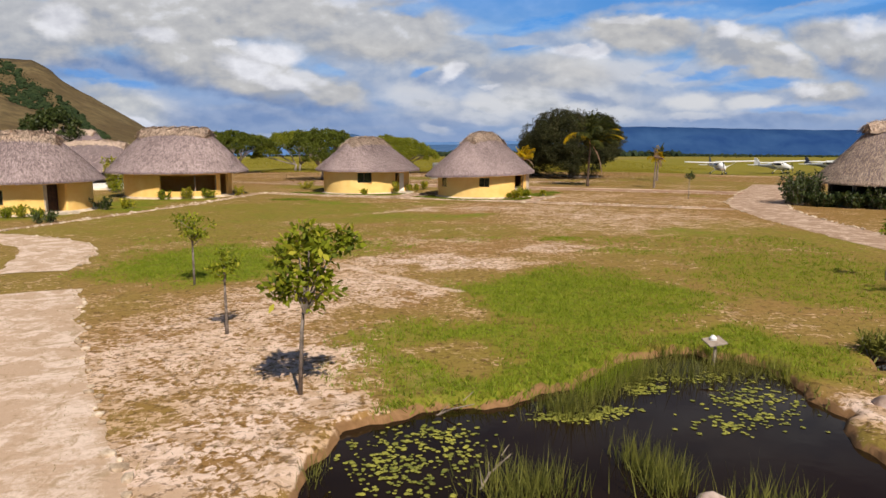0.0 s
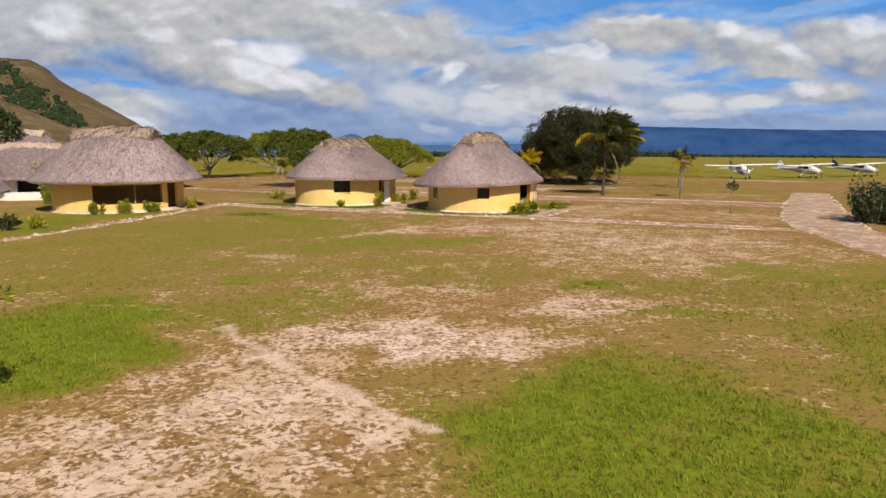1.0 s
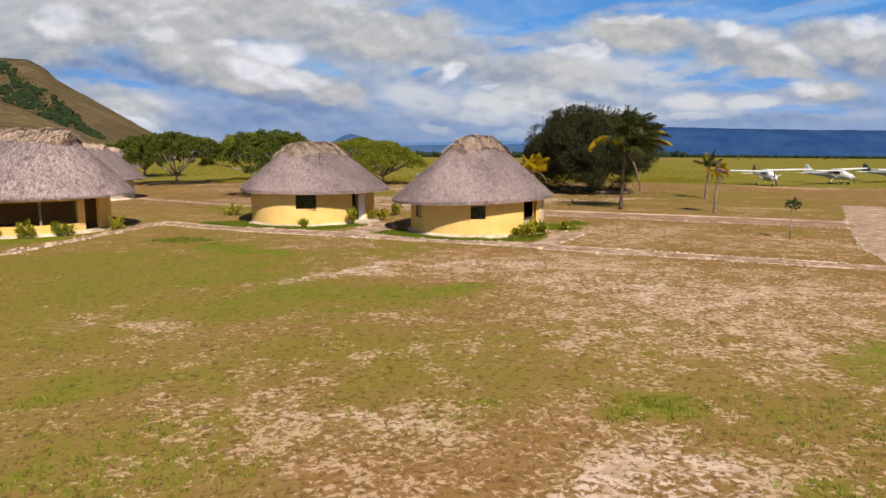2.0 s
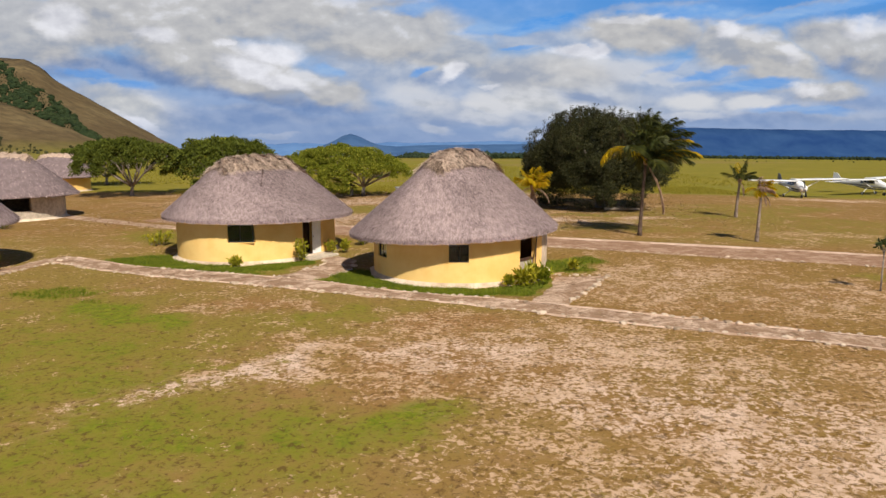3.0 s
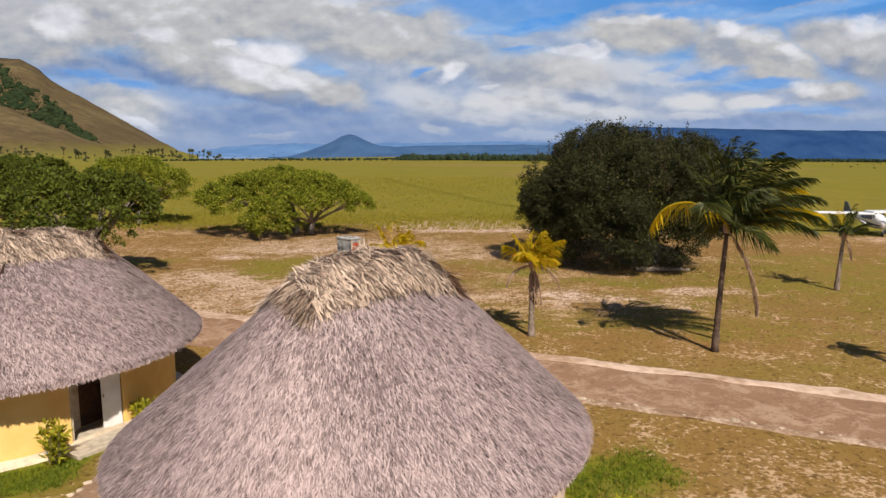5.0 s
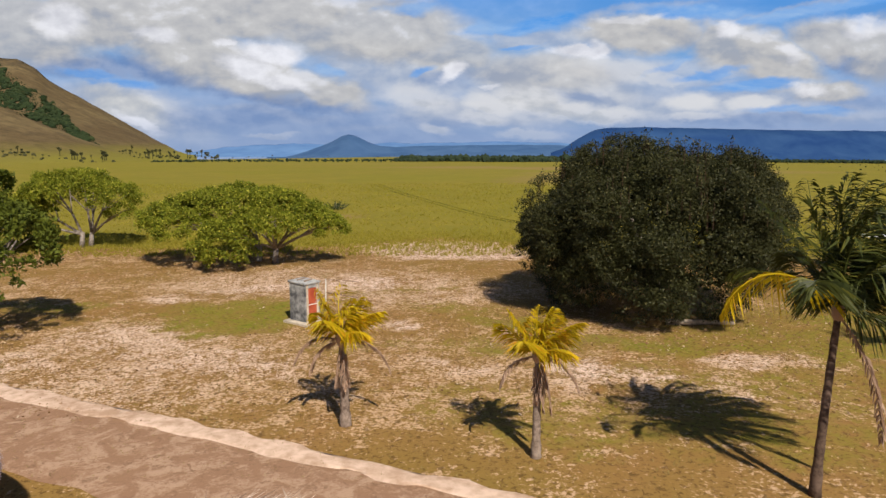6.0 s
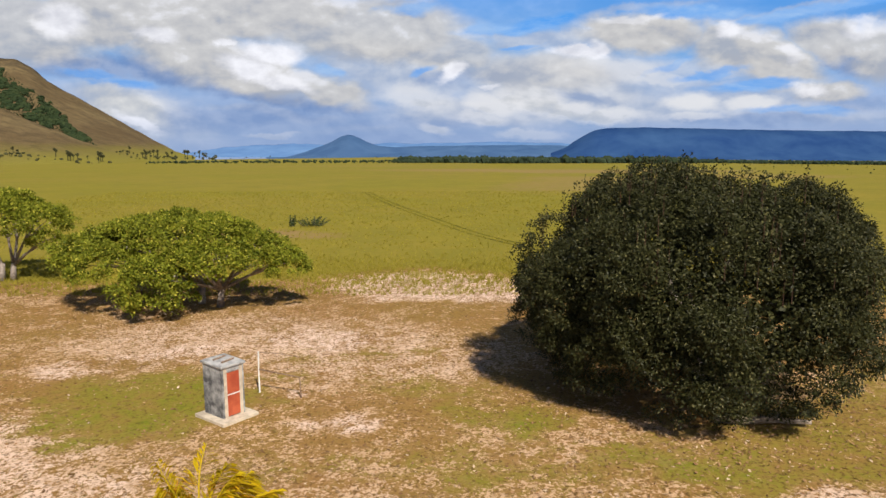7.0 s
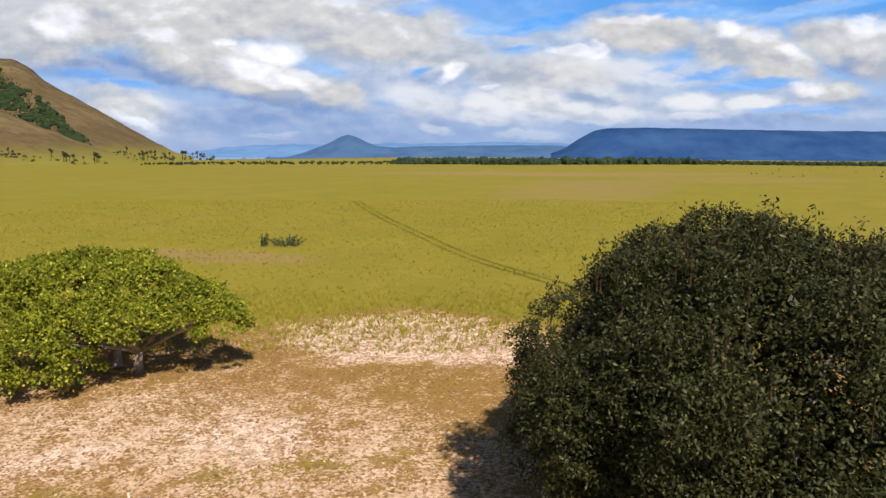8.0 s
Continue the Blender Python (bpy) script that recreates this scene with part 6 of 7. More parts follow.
def palm(label, x, y, trunk_h, lean, r0, fronds, seed, dead=(), leaflet=0.55, wind=0.3, sag=0.22, bark=None):
    """Palm from its list of fronds: azimuth, rise, length, material."""
    root = thing("coconut_palm", x, y, 0, label, "palm", "coconut palms on the lawn")
    ts = [k / 14 for k in range(15)]
    pts = [(lean[0] * t ** 1.4, lean[1] * t ** 1.4, trunk_h * t - 0.1 * (1 - t)) for t in ts]
    rad = [r0 * (1.45 - 1.6 * t if t < 0.2 else 1.13 - 0.42 * t) * (1 + 0.06 * (-1) ** k) for k, t in enumerate(ts)]
    part("trunk", tube(pts, rad, 9), bark or M_PALMBARK, root, "slim ringed trunk", True)
    top = Vector(pts[-1])
    bm = bmesh.new()
    bmesh.ops.create_icosphere(bm, subdivisions=2, radius=1.0, matrix=Matrix.Translation(top + Vector((0, 0, r0))) @ Matrix.Diagonal((r0 * 1.4, r0 * 1.4, r0 * 2.6, 1)))
    part("crownshaft", bm, M_FROND_D, root, "fibrous leaf bases")
    for k, (az, up, length, mat, *more) in enumerate(fronds):
        wind_frond("frond", root, top + Vector((0, 0, r0 * 1.2)), az, up, length, mat, seed * 100 + k, wind, more[0] if more else sag, leaflet, 56)
    for k, (az, up, length) in enumerate(dead):
        wind_frond("dead_frond", root, top, az, up, length, M_FROND_D, seed * 100 + 60 + k, 0.05, 0.85, leaflet * 0.4, 34)["label"] = "brown dead frond hanging down"
    return root


def fan(seed, n, hi, lo, length, mats):
    """Fronds spread evenly round, the steepest first."""
    r = random.Random(seed)
    return [(k * 137.5 + r.uniform(-15, 15), hi + (lo - hi) * k / (n - 1) + r.uniform(-6, 6), length * r.uniform(0.82, 1.12), mats[r.randrange(len(mats))]) for k in range(n)]


GF, YF = M_FROND, M_FROND_Y
palm("tall coconut palm with windblown green fronds and bare trunk", 15.75, 75.2, 4.7, (0.2, 0.0), 0.115,
     [(180, 80, 3.4, GF), (165, 72, 3.3, GF), (200, 78, 3.3, GF), (182, 58, 3.4, GF), (188, 46, 3.7, YF, 0.85), (170, 86, 3.3, GF), (230, 82, 3.2, GF), (120, 74, 3.4, GF), (240, 68, 3.3, GF), (60, 70, 3.5, GF), (300, 70, 3.4, GF), (0, 74, 3.6, GF), (10, 58, 3.6, GF), (-12, 46, 3.6, GF), (20, 38, 3.6, GF),
      (-30, 60, 3.5, GF), (-60, 48, 3.2, GF), (70, 46, 3.4, GF), (110, 44, 3.0, GF), (-100, 52, 3.0, GF), (-140, 40, 2.8, GF), (150, 36, 2.8, GF), (-8, 34, 3.6, YF), (35, 24, 3.2, GF), (-40, 26, 3.0, GF), (15, 50, 3.7, YF), (-90, 16, 2.6, GF), (90, 14, 2.8, GF), (5, 66, 3.4, GF), (40, 52, 3.4, GF), (330, 34, 3.3, GF), (140, 84, 3.2, GF), (-20, 80, 3.4, GF)],
     41, [(-10, -48, 3.5)], 1.0, 0.34, 0.40, M_PALMBARK_D)
palm("small coconut palm with yellow fronds and drooping dead leaves", 3.22, 79.7, 2.75, (-0.05, 0.0), 0.15, fan(42, 12, 82, 22, 1.55, [YF]), 42, [(185, 25, 1.9), (200, -72, 1.5), (0, 12, 2.0), (-20, -75, 1.4), (170, -5, 1.7), (-75, -60, 1.5)], 0.66, 0.24, 0.22)
palm("small yellowing coconut palm with a straight trunk", 8.97, 77.4, 2.95, (0.0, 0.0), 0.12, fan(43, 11, 84, 24, 1.5, [YF]), 43, [(190, 10, 1.5), (-10, 5, 1.6), (-60, -70, 1.5), (-30, -60, 1.6), (240, -75, 1.3)], 0.64, 0.24, 0.20)
palm("young green coconut palm beside the airstrip", 26.7, 86.3, 2.9, (0.15, 0.0), 0.12, fan(44, 11, 84, 22, 1.6, [GF, GF, GF, GF, YF]), 44, [(-80, -30, 1.3)], 0.42, 0.2, 0.26)
palm("thin coconut palm with golden dying fronds", 22.1, 72.3, 2.95, (0.1, 0.0), 0.10, fan(45, 14, 84, 24, 0.95, [YF, YF, YF, M_FROND_D]), 45, [(-30, -20, 0.9), (-60, -35, 0.8)], 0.4, 0.5, 0.6)


def sapling(label, x, y, h, rx, rz, n, seed, leaf=0.17, low=0.45, mat=None, lean=(0, 0), lobes=()):
    rng = np.random.default_rng(seed)
    root = thing("sapling", x, y, 0, label, "young tree", "planted saplings")
    z1 = h - rz
    part("stem", tube([(0, 0, -0.1), (lean[0] * 0.4, lean[1] * 0.4, h * 0.4), (lean[0], lean[1], z1 + rz * 0.3)], [0.045, 0.035, 0.018], 6), M_BARK, root, "thin pale stem", True)
    c = np.stack([rng.normal(0, rx * 0.55, n) + lean[0], rng.normal(0, rx * 0.55, n) + lean[1], rng.uniform(h * low, h - 0.1, n)], -1)
    taper = np.clip((h - c[:, 2]) / (h * (1 - low)), 0.15, 1)
    c[:, :2] *= (0.55 + 0.6 * np.sin(math.pi * taper))[:, None]
    if lobes:
        c = np.concatenate([np.array([lean[0] + dx, lean[1] + rng.normal(0, 0.16), z]) + np.clip(rng.normal(0, 0.5, (m, 3)), -0.9, 0.9) * r for dx, z, r, m in lobes])
        n = len(c)
        for dx, z, r, m in lobes:
            part("branch", tube([(lean[0] * 0.75, lean[1] * 0.75, h * 0.53), (lean[0] + dx * 0.45, lean[1] * 0.95, h * 0.53 + (z - h * 0.53) * 0.6), (lean[0] + dx, lean[1], z)], [0.028, 0.020, 0.008], 5), M_BARK, root)
    for q in c[: 0 if lobes else n // 2]:
        part("twig", tube([(lean[0] * 0.7, lean[1] * 0.7, q[2] * 0.82), tuple(q)], [0.014, 0.006], 4), M_BARK, root)
    v, f = crown_leaves(rng, c, np.full(n, 0.17), 20, leaf, 0.5, 0.2, 0.2)
    mesh_np("leaves", v, f, mat or M_SAPLING, root, "fresh green and yellow leaves")
    return root


sapling("young tree with bright green leaves and thin pale stem", -2.66, 12.25, 3.15, 0.46, 1.2, 64, 51, 0.165, 0.55, None, (0.30, -0.60),
        [(-0.38, 2.30, 0.36, 13), (-0.12, 2.70, 0.38, 12), (0.08, 2.98, 0.26, 7), (-0.42, 2.72, 0.24, 6), (0.42, 2.88, 0.20, 5), (0.74, 3.06, 0.20, 6), (0.36, 2.16, 0.22, 6), (0.05, 1.72, 0.10, 2), (0.05, 2.30, 0.20, 4)])
sapling("small sapling with a tuft of green leaves", -5.3, 16.4, 2.1, 0.32, 0.6, 16, 52, 0.13, 0.66)
sapling("slender sapling with a leafy green head", -8.2, 22.3, 2.35, 0.46, 0.7, 26, 53, 0.14, 0.62)
sapling("slim sapling beside the lawn path", 20.67, 57.96, 2.1, 0.28, 0.4, 7, 54, 0.2, 0.8, M_SHRUB)
sapling("young tree standing by the pond", 15.2, 18.9, 2.9, 0.55, 1.1, 20, 55, 0.2, 0.5)
sapling("slim sapling on the lawn", 15.0, 22.9, 2.2, 0.3, 0.6, 9, 56, 0.16, 0.65)


def shrub(label, x, y, r, h, mat, seed, n=14, leaf=0.16, aspect=0.4, upward=True, cat="shrub", group=""):
    """A clump of leafy stems."""
    rng = np.random.default_rng(seed)
    root = thing("shrub", x, y, 0, label, cat, group)
    bm = bmesh.new()
    bases, ways = [], []
    for k in range(n):
        a, d = rng.uniform(0, 6.28), r * math.sqrt(rng.random())
        bx, by = d * math.cos(a) * 0.6, d * math.sin(a) * 0.6
        tip = (bx + d * 0.6 * math.cos(a), by + d * 0.6 * math.sin(a), h * rng.uniform(0.55, 1.0))
        tube_into(bm, [(bx, by, -0.05), tip], [0.012, 0.006], 4)
        for q in np.linspace(0.15, 1.0, 12):
            bases.append([bx + (tip[0] - bx) * q, by + (tip[1] - by) * q, tip[2] * q])
    part("stems", bm, M_BARK, root)["kind"] = "stuff"
    b = np.repeat(np.array(bases), 3, 0)
    way = unit(rng.normal(0, 0.7, (len(b), 3)) + np.array([0, 0, 0.7 if upward else 0.1]))
    side = unit(np.cross(way, rng.normal(0, 1, (len(b), 3))))
    L = leaf * rng.uniform(0.7, 1.4, len(b))
    v, f = leaf_quads(b + rng.normal(0, 0.03, b.shape), way, side, L, L * aspect)
    mesh_np("leaves", v, f, mat, root)
    return root


YG = "yellow-green leafy garden plant beside a hut"
for k, (x, y, r, h, mt) in enumerate([(6.35, 59.75, 0.22, 0.5, M_CROTON), (6.75, 59.95, 0.26, 0.62, M_CROTON), (7.2, 60.1, 0.24, 0.55, M_SAPLING), (5.7, 59.5, 0.10, 0.3, M_CROTON), (9.2, 63.4, 0.14, 0.25, M_CROTON),
                                      (-4.55, 66.1, 0.24, 0.9, M_CROTON), (-3.3, 68.6, 0.22, 0.6, M_CROTON), (-2.7, 69.2, 0.24, 0.6, M_CROTON), (-7.3, 64.1, 0.25, 0.35, M_CROTON), (-14.3, 71.6, 0.75, 0.7, M_CROTON), (-1.9, 72.0, 0.4, 0.8, M_CROTON),
                                      (-23.5, 57.9, 0.45, 0.75, M_SAPLING), (-21.7, 58.4, 0.45, 0.9, M_CROTON), (-20.2, 59.6, 0.5, 0.8, M_SAPLING), (-18.5, 62.4, 0.5, 0.8, M_CROTON), (-27.6, 43.2, 0.35, 0.6, M_SAPLING), (-26.7, 43.4, 0.4, 0.7, M_CROTON), (-25.9, 43.9, 0.35, 0.5, M_SAPLING),
                                      (-23.6, 40.6, 0.7, 0.7, M_SHRUB), (-24.2, 48.9, 0.7, 0.85, M_SHRUB), (-22.9, 50.0, 0.5, 0.7, M_CROTON), (-33, 46, 0.6, 1.0, M_SAPLING), (-31.5, 66.5, 0.8, 1.2, M_SAPLING), (-29.8, 72.0, 0.8, 1.1, M_CROTON), (-28.6, 79.3, 0.7, 0.9, M_SAPLING)]):
    shrub(YG, x, y, r, h, mt, 70 + k, 10 if k < 3 else 12, 0.34 if k < 3 else 0.22, 0.22 if k < 3 else 0.30, group="garden plants by the huts")
for k, (x, y, r, h) in enumerate([(26.9, 52.0, 1.5, 2.6), (28.0, 50.6, 1.0, 1.0), (29.4, 49.4, 1.0, 1.1), (31.0, 48.4, 1.1, 1.5), (32.9, 47.6, 1.2, 1.9), (28.2, 53.6, 1.3, 2.2)]):
    shrub("dense dark green shrub before the thatched shelter", x, y, r, h, M_SHRUB, 120 + k, 60, 0.22, 0.5, False, group="hedge by the shelter")
shrub("tall yellow-green shrub growing against a thatched roof", -32.6, 68.4, 0.8, 3.3, M_CROTON, 139, 40, 0.25, 0.5)
shrub("low dark scrub bush alone on the savanna", -8.5, 152.5, 1.9, 1.0, M_SHRUB, 140, 46, 0.14, 0.5, False)
shrub("thin dark bush on the savanna", -11.0, 152.0, 0.5, 1.6, M_SHRUB, 141, 9, 0.22, 0.5, False)
shrub("leafy bush at the edge of the pool", 9.5, 14.5, 0.4, 0.42, M_REED, 142, 22, 0.22, 0.14)


# far palms along the foot of the hill: low in detail, one built and copied
def far_palm():
    root = thing("moriche_palm", 0, 0, 0, "small distant palm standing on the savanna", "palm", "far palms below the hill")
    part("trunk", tube([(0, 0, -1.0), (0.1, 0, 2.5), (0, 0, 5.2)], [0.32, 0.26, 0.24], 5), M_FARPALM, root)
    rng = np.random.default_rng(9)
    n = 26
    d = unit(rng.normal(0, 1, (n, 3)) + np.array([0, 0, 0.25]))
    side = unit(np.cross(d, rng.normal(0, 1, (n, 3))))
    L = rng.uniform(1.5, 2.4, n)
    v, f = leaf_quads(np.tile(np.array([[0, 0, 5.2]]), (n, 1)), d, side, L, L * 0.55)
    mesh_np("crown", v, f, M_FARPALM, root)
    return root


def hillside(x, y):
    """Height of the land or of the hill that covers it."""
    z = float(land(x, y))
    for pairs, far, near in ((BACK, 2080, 1250), (SPUR, 1420, 1000)):
        up = float(np.interp((x - 4.8) / (y - 45), [q[0] for q in pairs], [q[1] for q in pairs]))
        z = max(z, -22 + (29.4 + up * (far - 45)) * min(max((y - near) / (far - near), 0), 1) ** 1.15)
    return z


first = far_palm()
r_ = random.Random(4)
spots = [(r_.uniform(-0.66, -0.59), r_.uniform(1075, 1115)) for _ in range(10)] + [(r_.uniform(-0.575, -0.47), r_.uniform(1085, 1140)) for _ in range(12)] + [(r_.gauss(-0.425, 0.018), r_.uniform(1340, 1450)) for _ in range(16)] + [(r_.gauss(-0.360, 0.014), r_.uniform(1300, 1420)) for _ in range(10)]
for k, (u, y) in enumerate(spots):
    s = r_.uniform(1.1, 2.4)
    x = 4.8 + u * (y - 45)
    m = pose(x, y, hillside(x, y) - 0.3, 0, 0, r_.uniform(0, 360))
    if k == 0:
        first.matrix_basis = m
    else:
        first.scale = (1, 1, 1)
        ob = copy_thing(first, m)
        ob.scale = (s, s, s * r_.uniform(0.7, 1.1))
n = 110
rng = np.random.default_rng(12)
u = np.concatenate([rng.uniform(-0.66, -0.30, n // 2), rng.normal(-0.40, 0.035, n // 4), rng.uniform(-0.3, 0.0, n - n // 2 - n // 4)])
y = np.where(u < -0.46, rng.uniform(1065, 1125, n), rng.uniform(1300, 1440, n))
s = rng.uniform(0.8, 3.4, n) * np.where(u > -0.3, 0.4, 1)
x = 4.8 + u * (y - 45)
clumps("scrub", np.stack([x, y, np.array([hillside(a, b) for a, b in zip(x, y)]) + s * 0.4], 1), s, M_FARPALM, "olive scrub along the foot of the hill", "shrubs", 13, 0.8)


# ---- grass, reeds, lily pads ----
def near_line(x, y, line):
    """Distance from a path's middle line."""
    best = np.full(np.shape(x), 1e9)
    for (x0, y0, _), (x1, y1, _) in zip(line, line[1:]):
        t = np.clip(((x - x0) * (x1 - x0) + (y - y0) * (y1 - y0)) / ((x1 - x0) ** 2 + (y1 - y0) ** 2), 0, 1)
        best = np.minimum(best, np.hypot(x - x0 - t * (x1 - x0), y - y0 - t * (y1 - y0)))
    return best


FRONT_LINE = [(-17.6, 66.6, 0), (-13.0, 63.3, 0), (-5.0, 60.3, 0), (2.2, 57.3, 0), (7.4, 54.7, 0), (16.0, 50.5, 0)]
BETWEEN_LINE = [(-3.9, 60.3, 0), (-2.7, 63.2, 0), (-2.2, 65.6, 0), (-3.2, 67.6, 0)]
BED_LINE = [(7.1, 55.6, 0), (8.0, 58.6, 0), (9.2, 61.9, 0)]


def off_walks(x, y):
    return (near_line(x, y, FRONT_LINE) > 0.95) & (near_line(x, y, BETWEEN_LINE) > 0.9) & (near_line(x, y, BED_LINE) > 1.1)


def grass(name, label, count, area, keep, h, w, mat, seed, bend=0.5, per=5):
    rng = np.random.default_rng(seed)
    x, y = rng.uniform(area[0], area[1], count), rng.uniform(area[2], area[3], count)
    k = keep(x, y) > rng.random(count)
    x, y = np.repeat(x[k], per), np.repeat(y[k], per)
    n = len(x)
    x, y = x + rng.normal(0, 0.05, n), y + rng.normal(0, 0.05, n)
    b = np.stack([x, y, land(x, y) - 0.01], -1)
    d = rng.normal(0, bend, (n, 2))
    hh = h * rng.uniform(0.45, 1.25, n)
    tip = b + np.stack([d[:, 0] * hh, d[:, 1] * hh, hh], -1)
    a = rng.uniform(0, 6.28, n)
    v, f = blade_tris(b, tip, np.stack([np.cos(a), np.sin(a), 0 * a], -1), w * rng.uniform(0.6, 1.4, n))
    return tagged(mesh_np(name, v, f, mat), label, "grass", kind="stuff")


def off_paths(x, y):
    """1 away from the water."""
    return (poly_depth(x, y, POND) < -0.25) & (poly_depth(x, y, POOL) < -0.2)


grass("grass", "short lush green grass in damp hollows", 60000, (-15, 17, 10, 34), lambda x, y: off_paths(x, y) * np.clip(blotch(x, y, LUSH) * 1.2 - 0.15, 0, 1), 0.11, 0.022, M_GRASS, 61)
grass("grass", "short green grass round the huts", 90000, (-15, 12, 56, 70), lambda x, y: np.clip(blotch(x, y, LUSH) * 1.1 - 0.45, 0, 1) * (np.hypot(x - 3.72, y - 63.85) > 4.5) * (np.hypot(x + 7.68, y - 69.9) > 4.85) * off_walks(x, y), 0.12, 0.03, M_TURF, 62)
grass("dry_grass", "dry straw-coloured grass stubble over the lawn", 52000, (-16, 18, 9, 58), lambda x, y: off_paths(x, y) * np.clip(0.75 - blotch(x, y, LUSH), 0.1, 1) * 0.5, 0.06, 0.02, M_DRYGRASS, 63, 0.9, 4)
grass("dry_grass", "dry grass tufts behind the huts", 28000, (-26, 30, 76, 118), lambda x, y: np.clip(0.85 - blotch(x, y, LUSH), 0.1, 1) * 0.5, 0.08, 0.03, M_DRYGRASS, 64, 0.9, 4)
grass("savanna_grass", "tall tufted grass at the edge of the plain", 30000, (-30, 40, 113, 135), lambda x, y: np.clip(1 - np.abs(y - 120) / 12, 0.05, 1) * 0.7, 0.30, 0.05, M_PLAINGRASS, 65, 0.5, 5)
grass("savanna_grass", "scattered tall tufts across the open plain", 18000, (-62, 55, 134, 215), lambda x, y: np.full(np.shape(x), 0.8), 0.20, 0.12, M_PLAINGRASS, 68, 0.6, 3)
grass("grass", "taller grass on the far bank of the pond", 1500, (1.6, 8.2, 11.4, 16.4), lambda x, y: np.clip(1 - np.abs(poly_depth(x, y, POND) - 0.35) / 0.35, 0, 1) * (x > 2.2) * (y > 11.8), 0.18, 0.02, M_REED, 66, 0.35, 5)


grass("grass", "ragged grass hanging over the bank of the pond", 9000, (-1.2, 8.2, 10.5, 16.0), lambda x, y: np.clip(1 - np.abs(poly_depth(x, y, POND) + 0.02) / 0.22, 0, 1) * (x < 6.4), 0.20, 0.022, M_GRASS, 69, 0.6, 4)


def leaf_litter(label, count, area, spots, seed):
    """Dead leaves lying about, thickest below the trees: spots of x, y, radius."""
    rng = np.random.default_rng(seed)
    x, y = rng.uniform(area[0], area[1], count), rng.uniform(area[2], area[3], count)
    k = np.full(count, 0.22) + 0.5 * blotch(x, y, BARE)
    for sx, sy, r in spots:
        k = np.maximum(k, 1.0 - smoothstep(r * 0.6, r * 1.5, np.hypot(x - sx, y - sy)))
    m = (k > rng.random(count)) & (plain_share(x, y) < 0.6)
    x, y = x[m], y[m]
    n = len(x)
    a = rng.uniform(0, 6.28, n)
    way = unit(np.stack([np.cos(a), np.sin(a), rng.normal(0.15, 0.3, n)], -1))
    side = unit(np.cross(way, np.array([0, 0, 1.0]) + rng.normal(0, 0.3, (n, 3))))
    L = rng.uniform(0.07, 0.17, n)
    v, f = leaf_quads(np.stack([x, y, land(x, y) + 0.02], -1), way, side, L, L * 0.55)
    tagged(mesh_np("fallen_leaves", v, f, M_DEADLEAF), label, "leaf litter", kind="stuff")


leaf_litter("dry brown fallen leaves strewn below the trees", 60000, (-28, 28, 80, 119), [(-7, 110, 8.5), (-25, 118, 7), (17.7, 95, 8), (-15.6, 90, 5)], 67)


def reeds(label, x, y, rx, ry, h, n, seed):
    rng = np.random.default_rng(seed)
    px, py = rng.normal(x, rx, n), rng.normal(y, ry, n)
    b = np.stack([px, py, np.full(n, -0.3)], -1)
    hh = h * rng.uniform(0.5, 1.2, n)
    tip = b + np.stack([rng.normal(0, 0.3, n) * hh, rng.normal(0, 0.3, n) * hh, hh], -1)
    a = rng.uniform(0, 6.28, n)
    v, f = blade_tris(b, tip, np.stack([np.cos(a), np.sin(a), 0 * a], -1), 0.02 * rng.uniform(0.6, 1.4, n))
    tagged(mesh_np("reeds", v, f, M_REED), label, "reeds", kind="stuff")


reeds("tuft of green reeds in the dark water", 3.0, 9.0, 0.18, 0.22, 0.65, 160, 81)
reeds("sparse reeds standing in shallow water", 1.0, 8.6, 0.35, 0.3, 0.65, 300, 82)
reeds("reeds at the near bank of the pond", 4.2, 8.3, 0.4, 0.25, 0.6, 260, 83)
reeds("flooded reeds below the grassy bank", 2.3, 11.7, 0.35, 0.25, 0.6, 260, 84)
reeds("long reeds along the upper arm of the pond", 4.6, 13.6, 0.7, 0.35, 0.55, 420, 85)
reeds("flooded grass at the head of the pond", 6.2, 13.9, 0.45, 0.4, 0.5, 300, 86)
reeds("tawny reeds on the sandy bank", -1.9, 9.4, 0.10, 0.3, 0.4, 90, 87)


def lilies(label, rows, seed):
    """Floating pads: rows of x, y, spread, count."""
    rng = np.random.default_rng(seed)
    V, F, o = [], [], 0
    for x, y, sx, sy, n in rows:
        for _ in range(n):
            cx, cy, r = rng.normal(x, sx), rng.normal(y, sy), rng.uniform(0.016, 0.052)
            if poly_depth(np.array([cx]), np.array([cy]), POND)[0] < 0.12:
                continue
            a0, tilt = rng.uniform(0, 6.28), rng.uniform(-0.05, 0.05)
            k = np.linspace(0.25, 6.03, 9) + a0
            ring = np.stack([cx + r * np.cos(k), cy + r * np.sin(k), WATER_Z + 0.012 + tilt * np.cos(k) * r * 2], -1)
            V += [np.array([[cx, cy, WATER_Z + 0.014]]), ring]
            F += [(o, o + i + 1, o + i + 2) for i in range(8)]
            o += 10
    tagged(mesh_np("lily_pads", np.concatenate(V), F, M_LILY), label, "lily pads", kind="stuff")


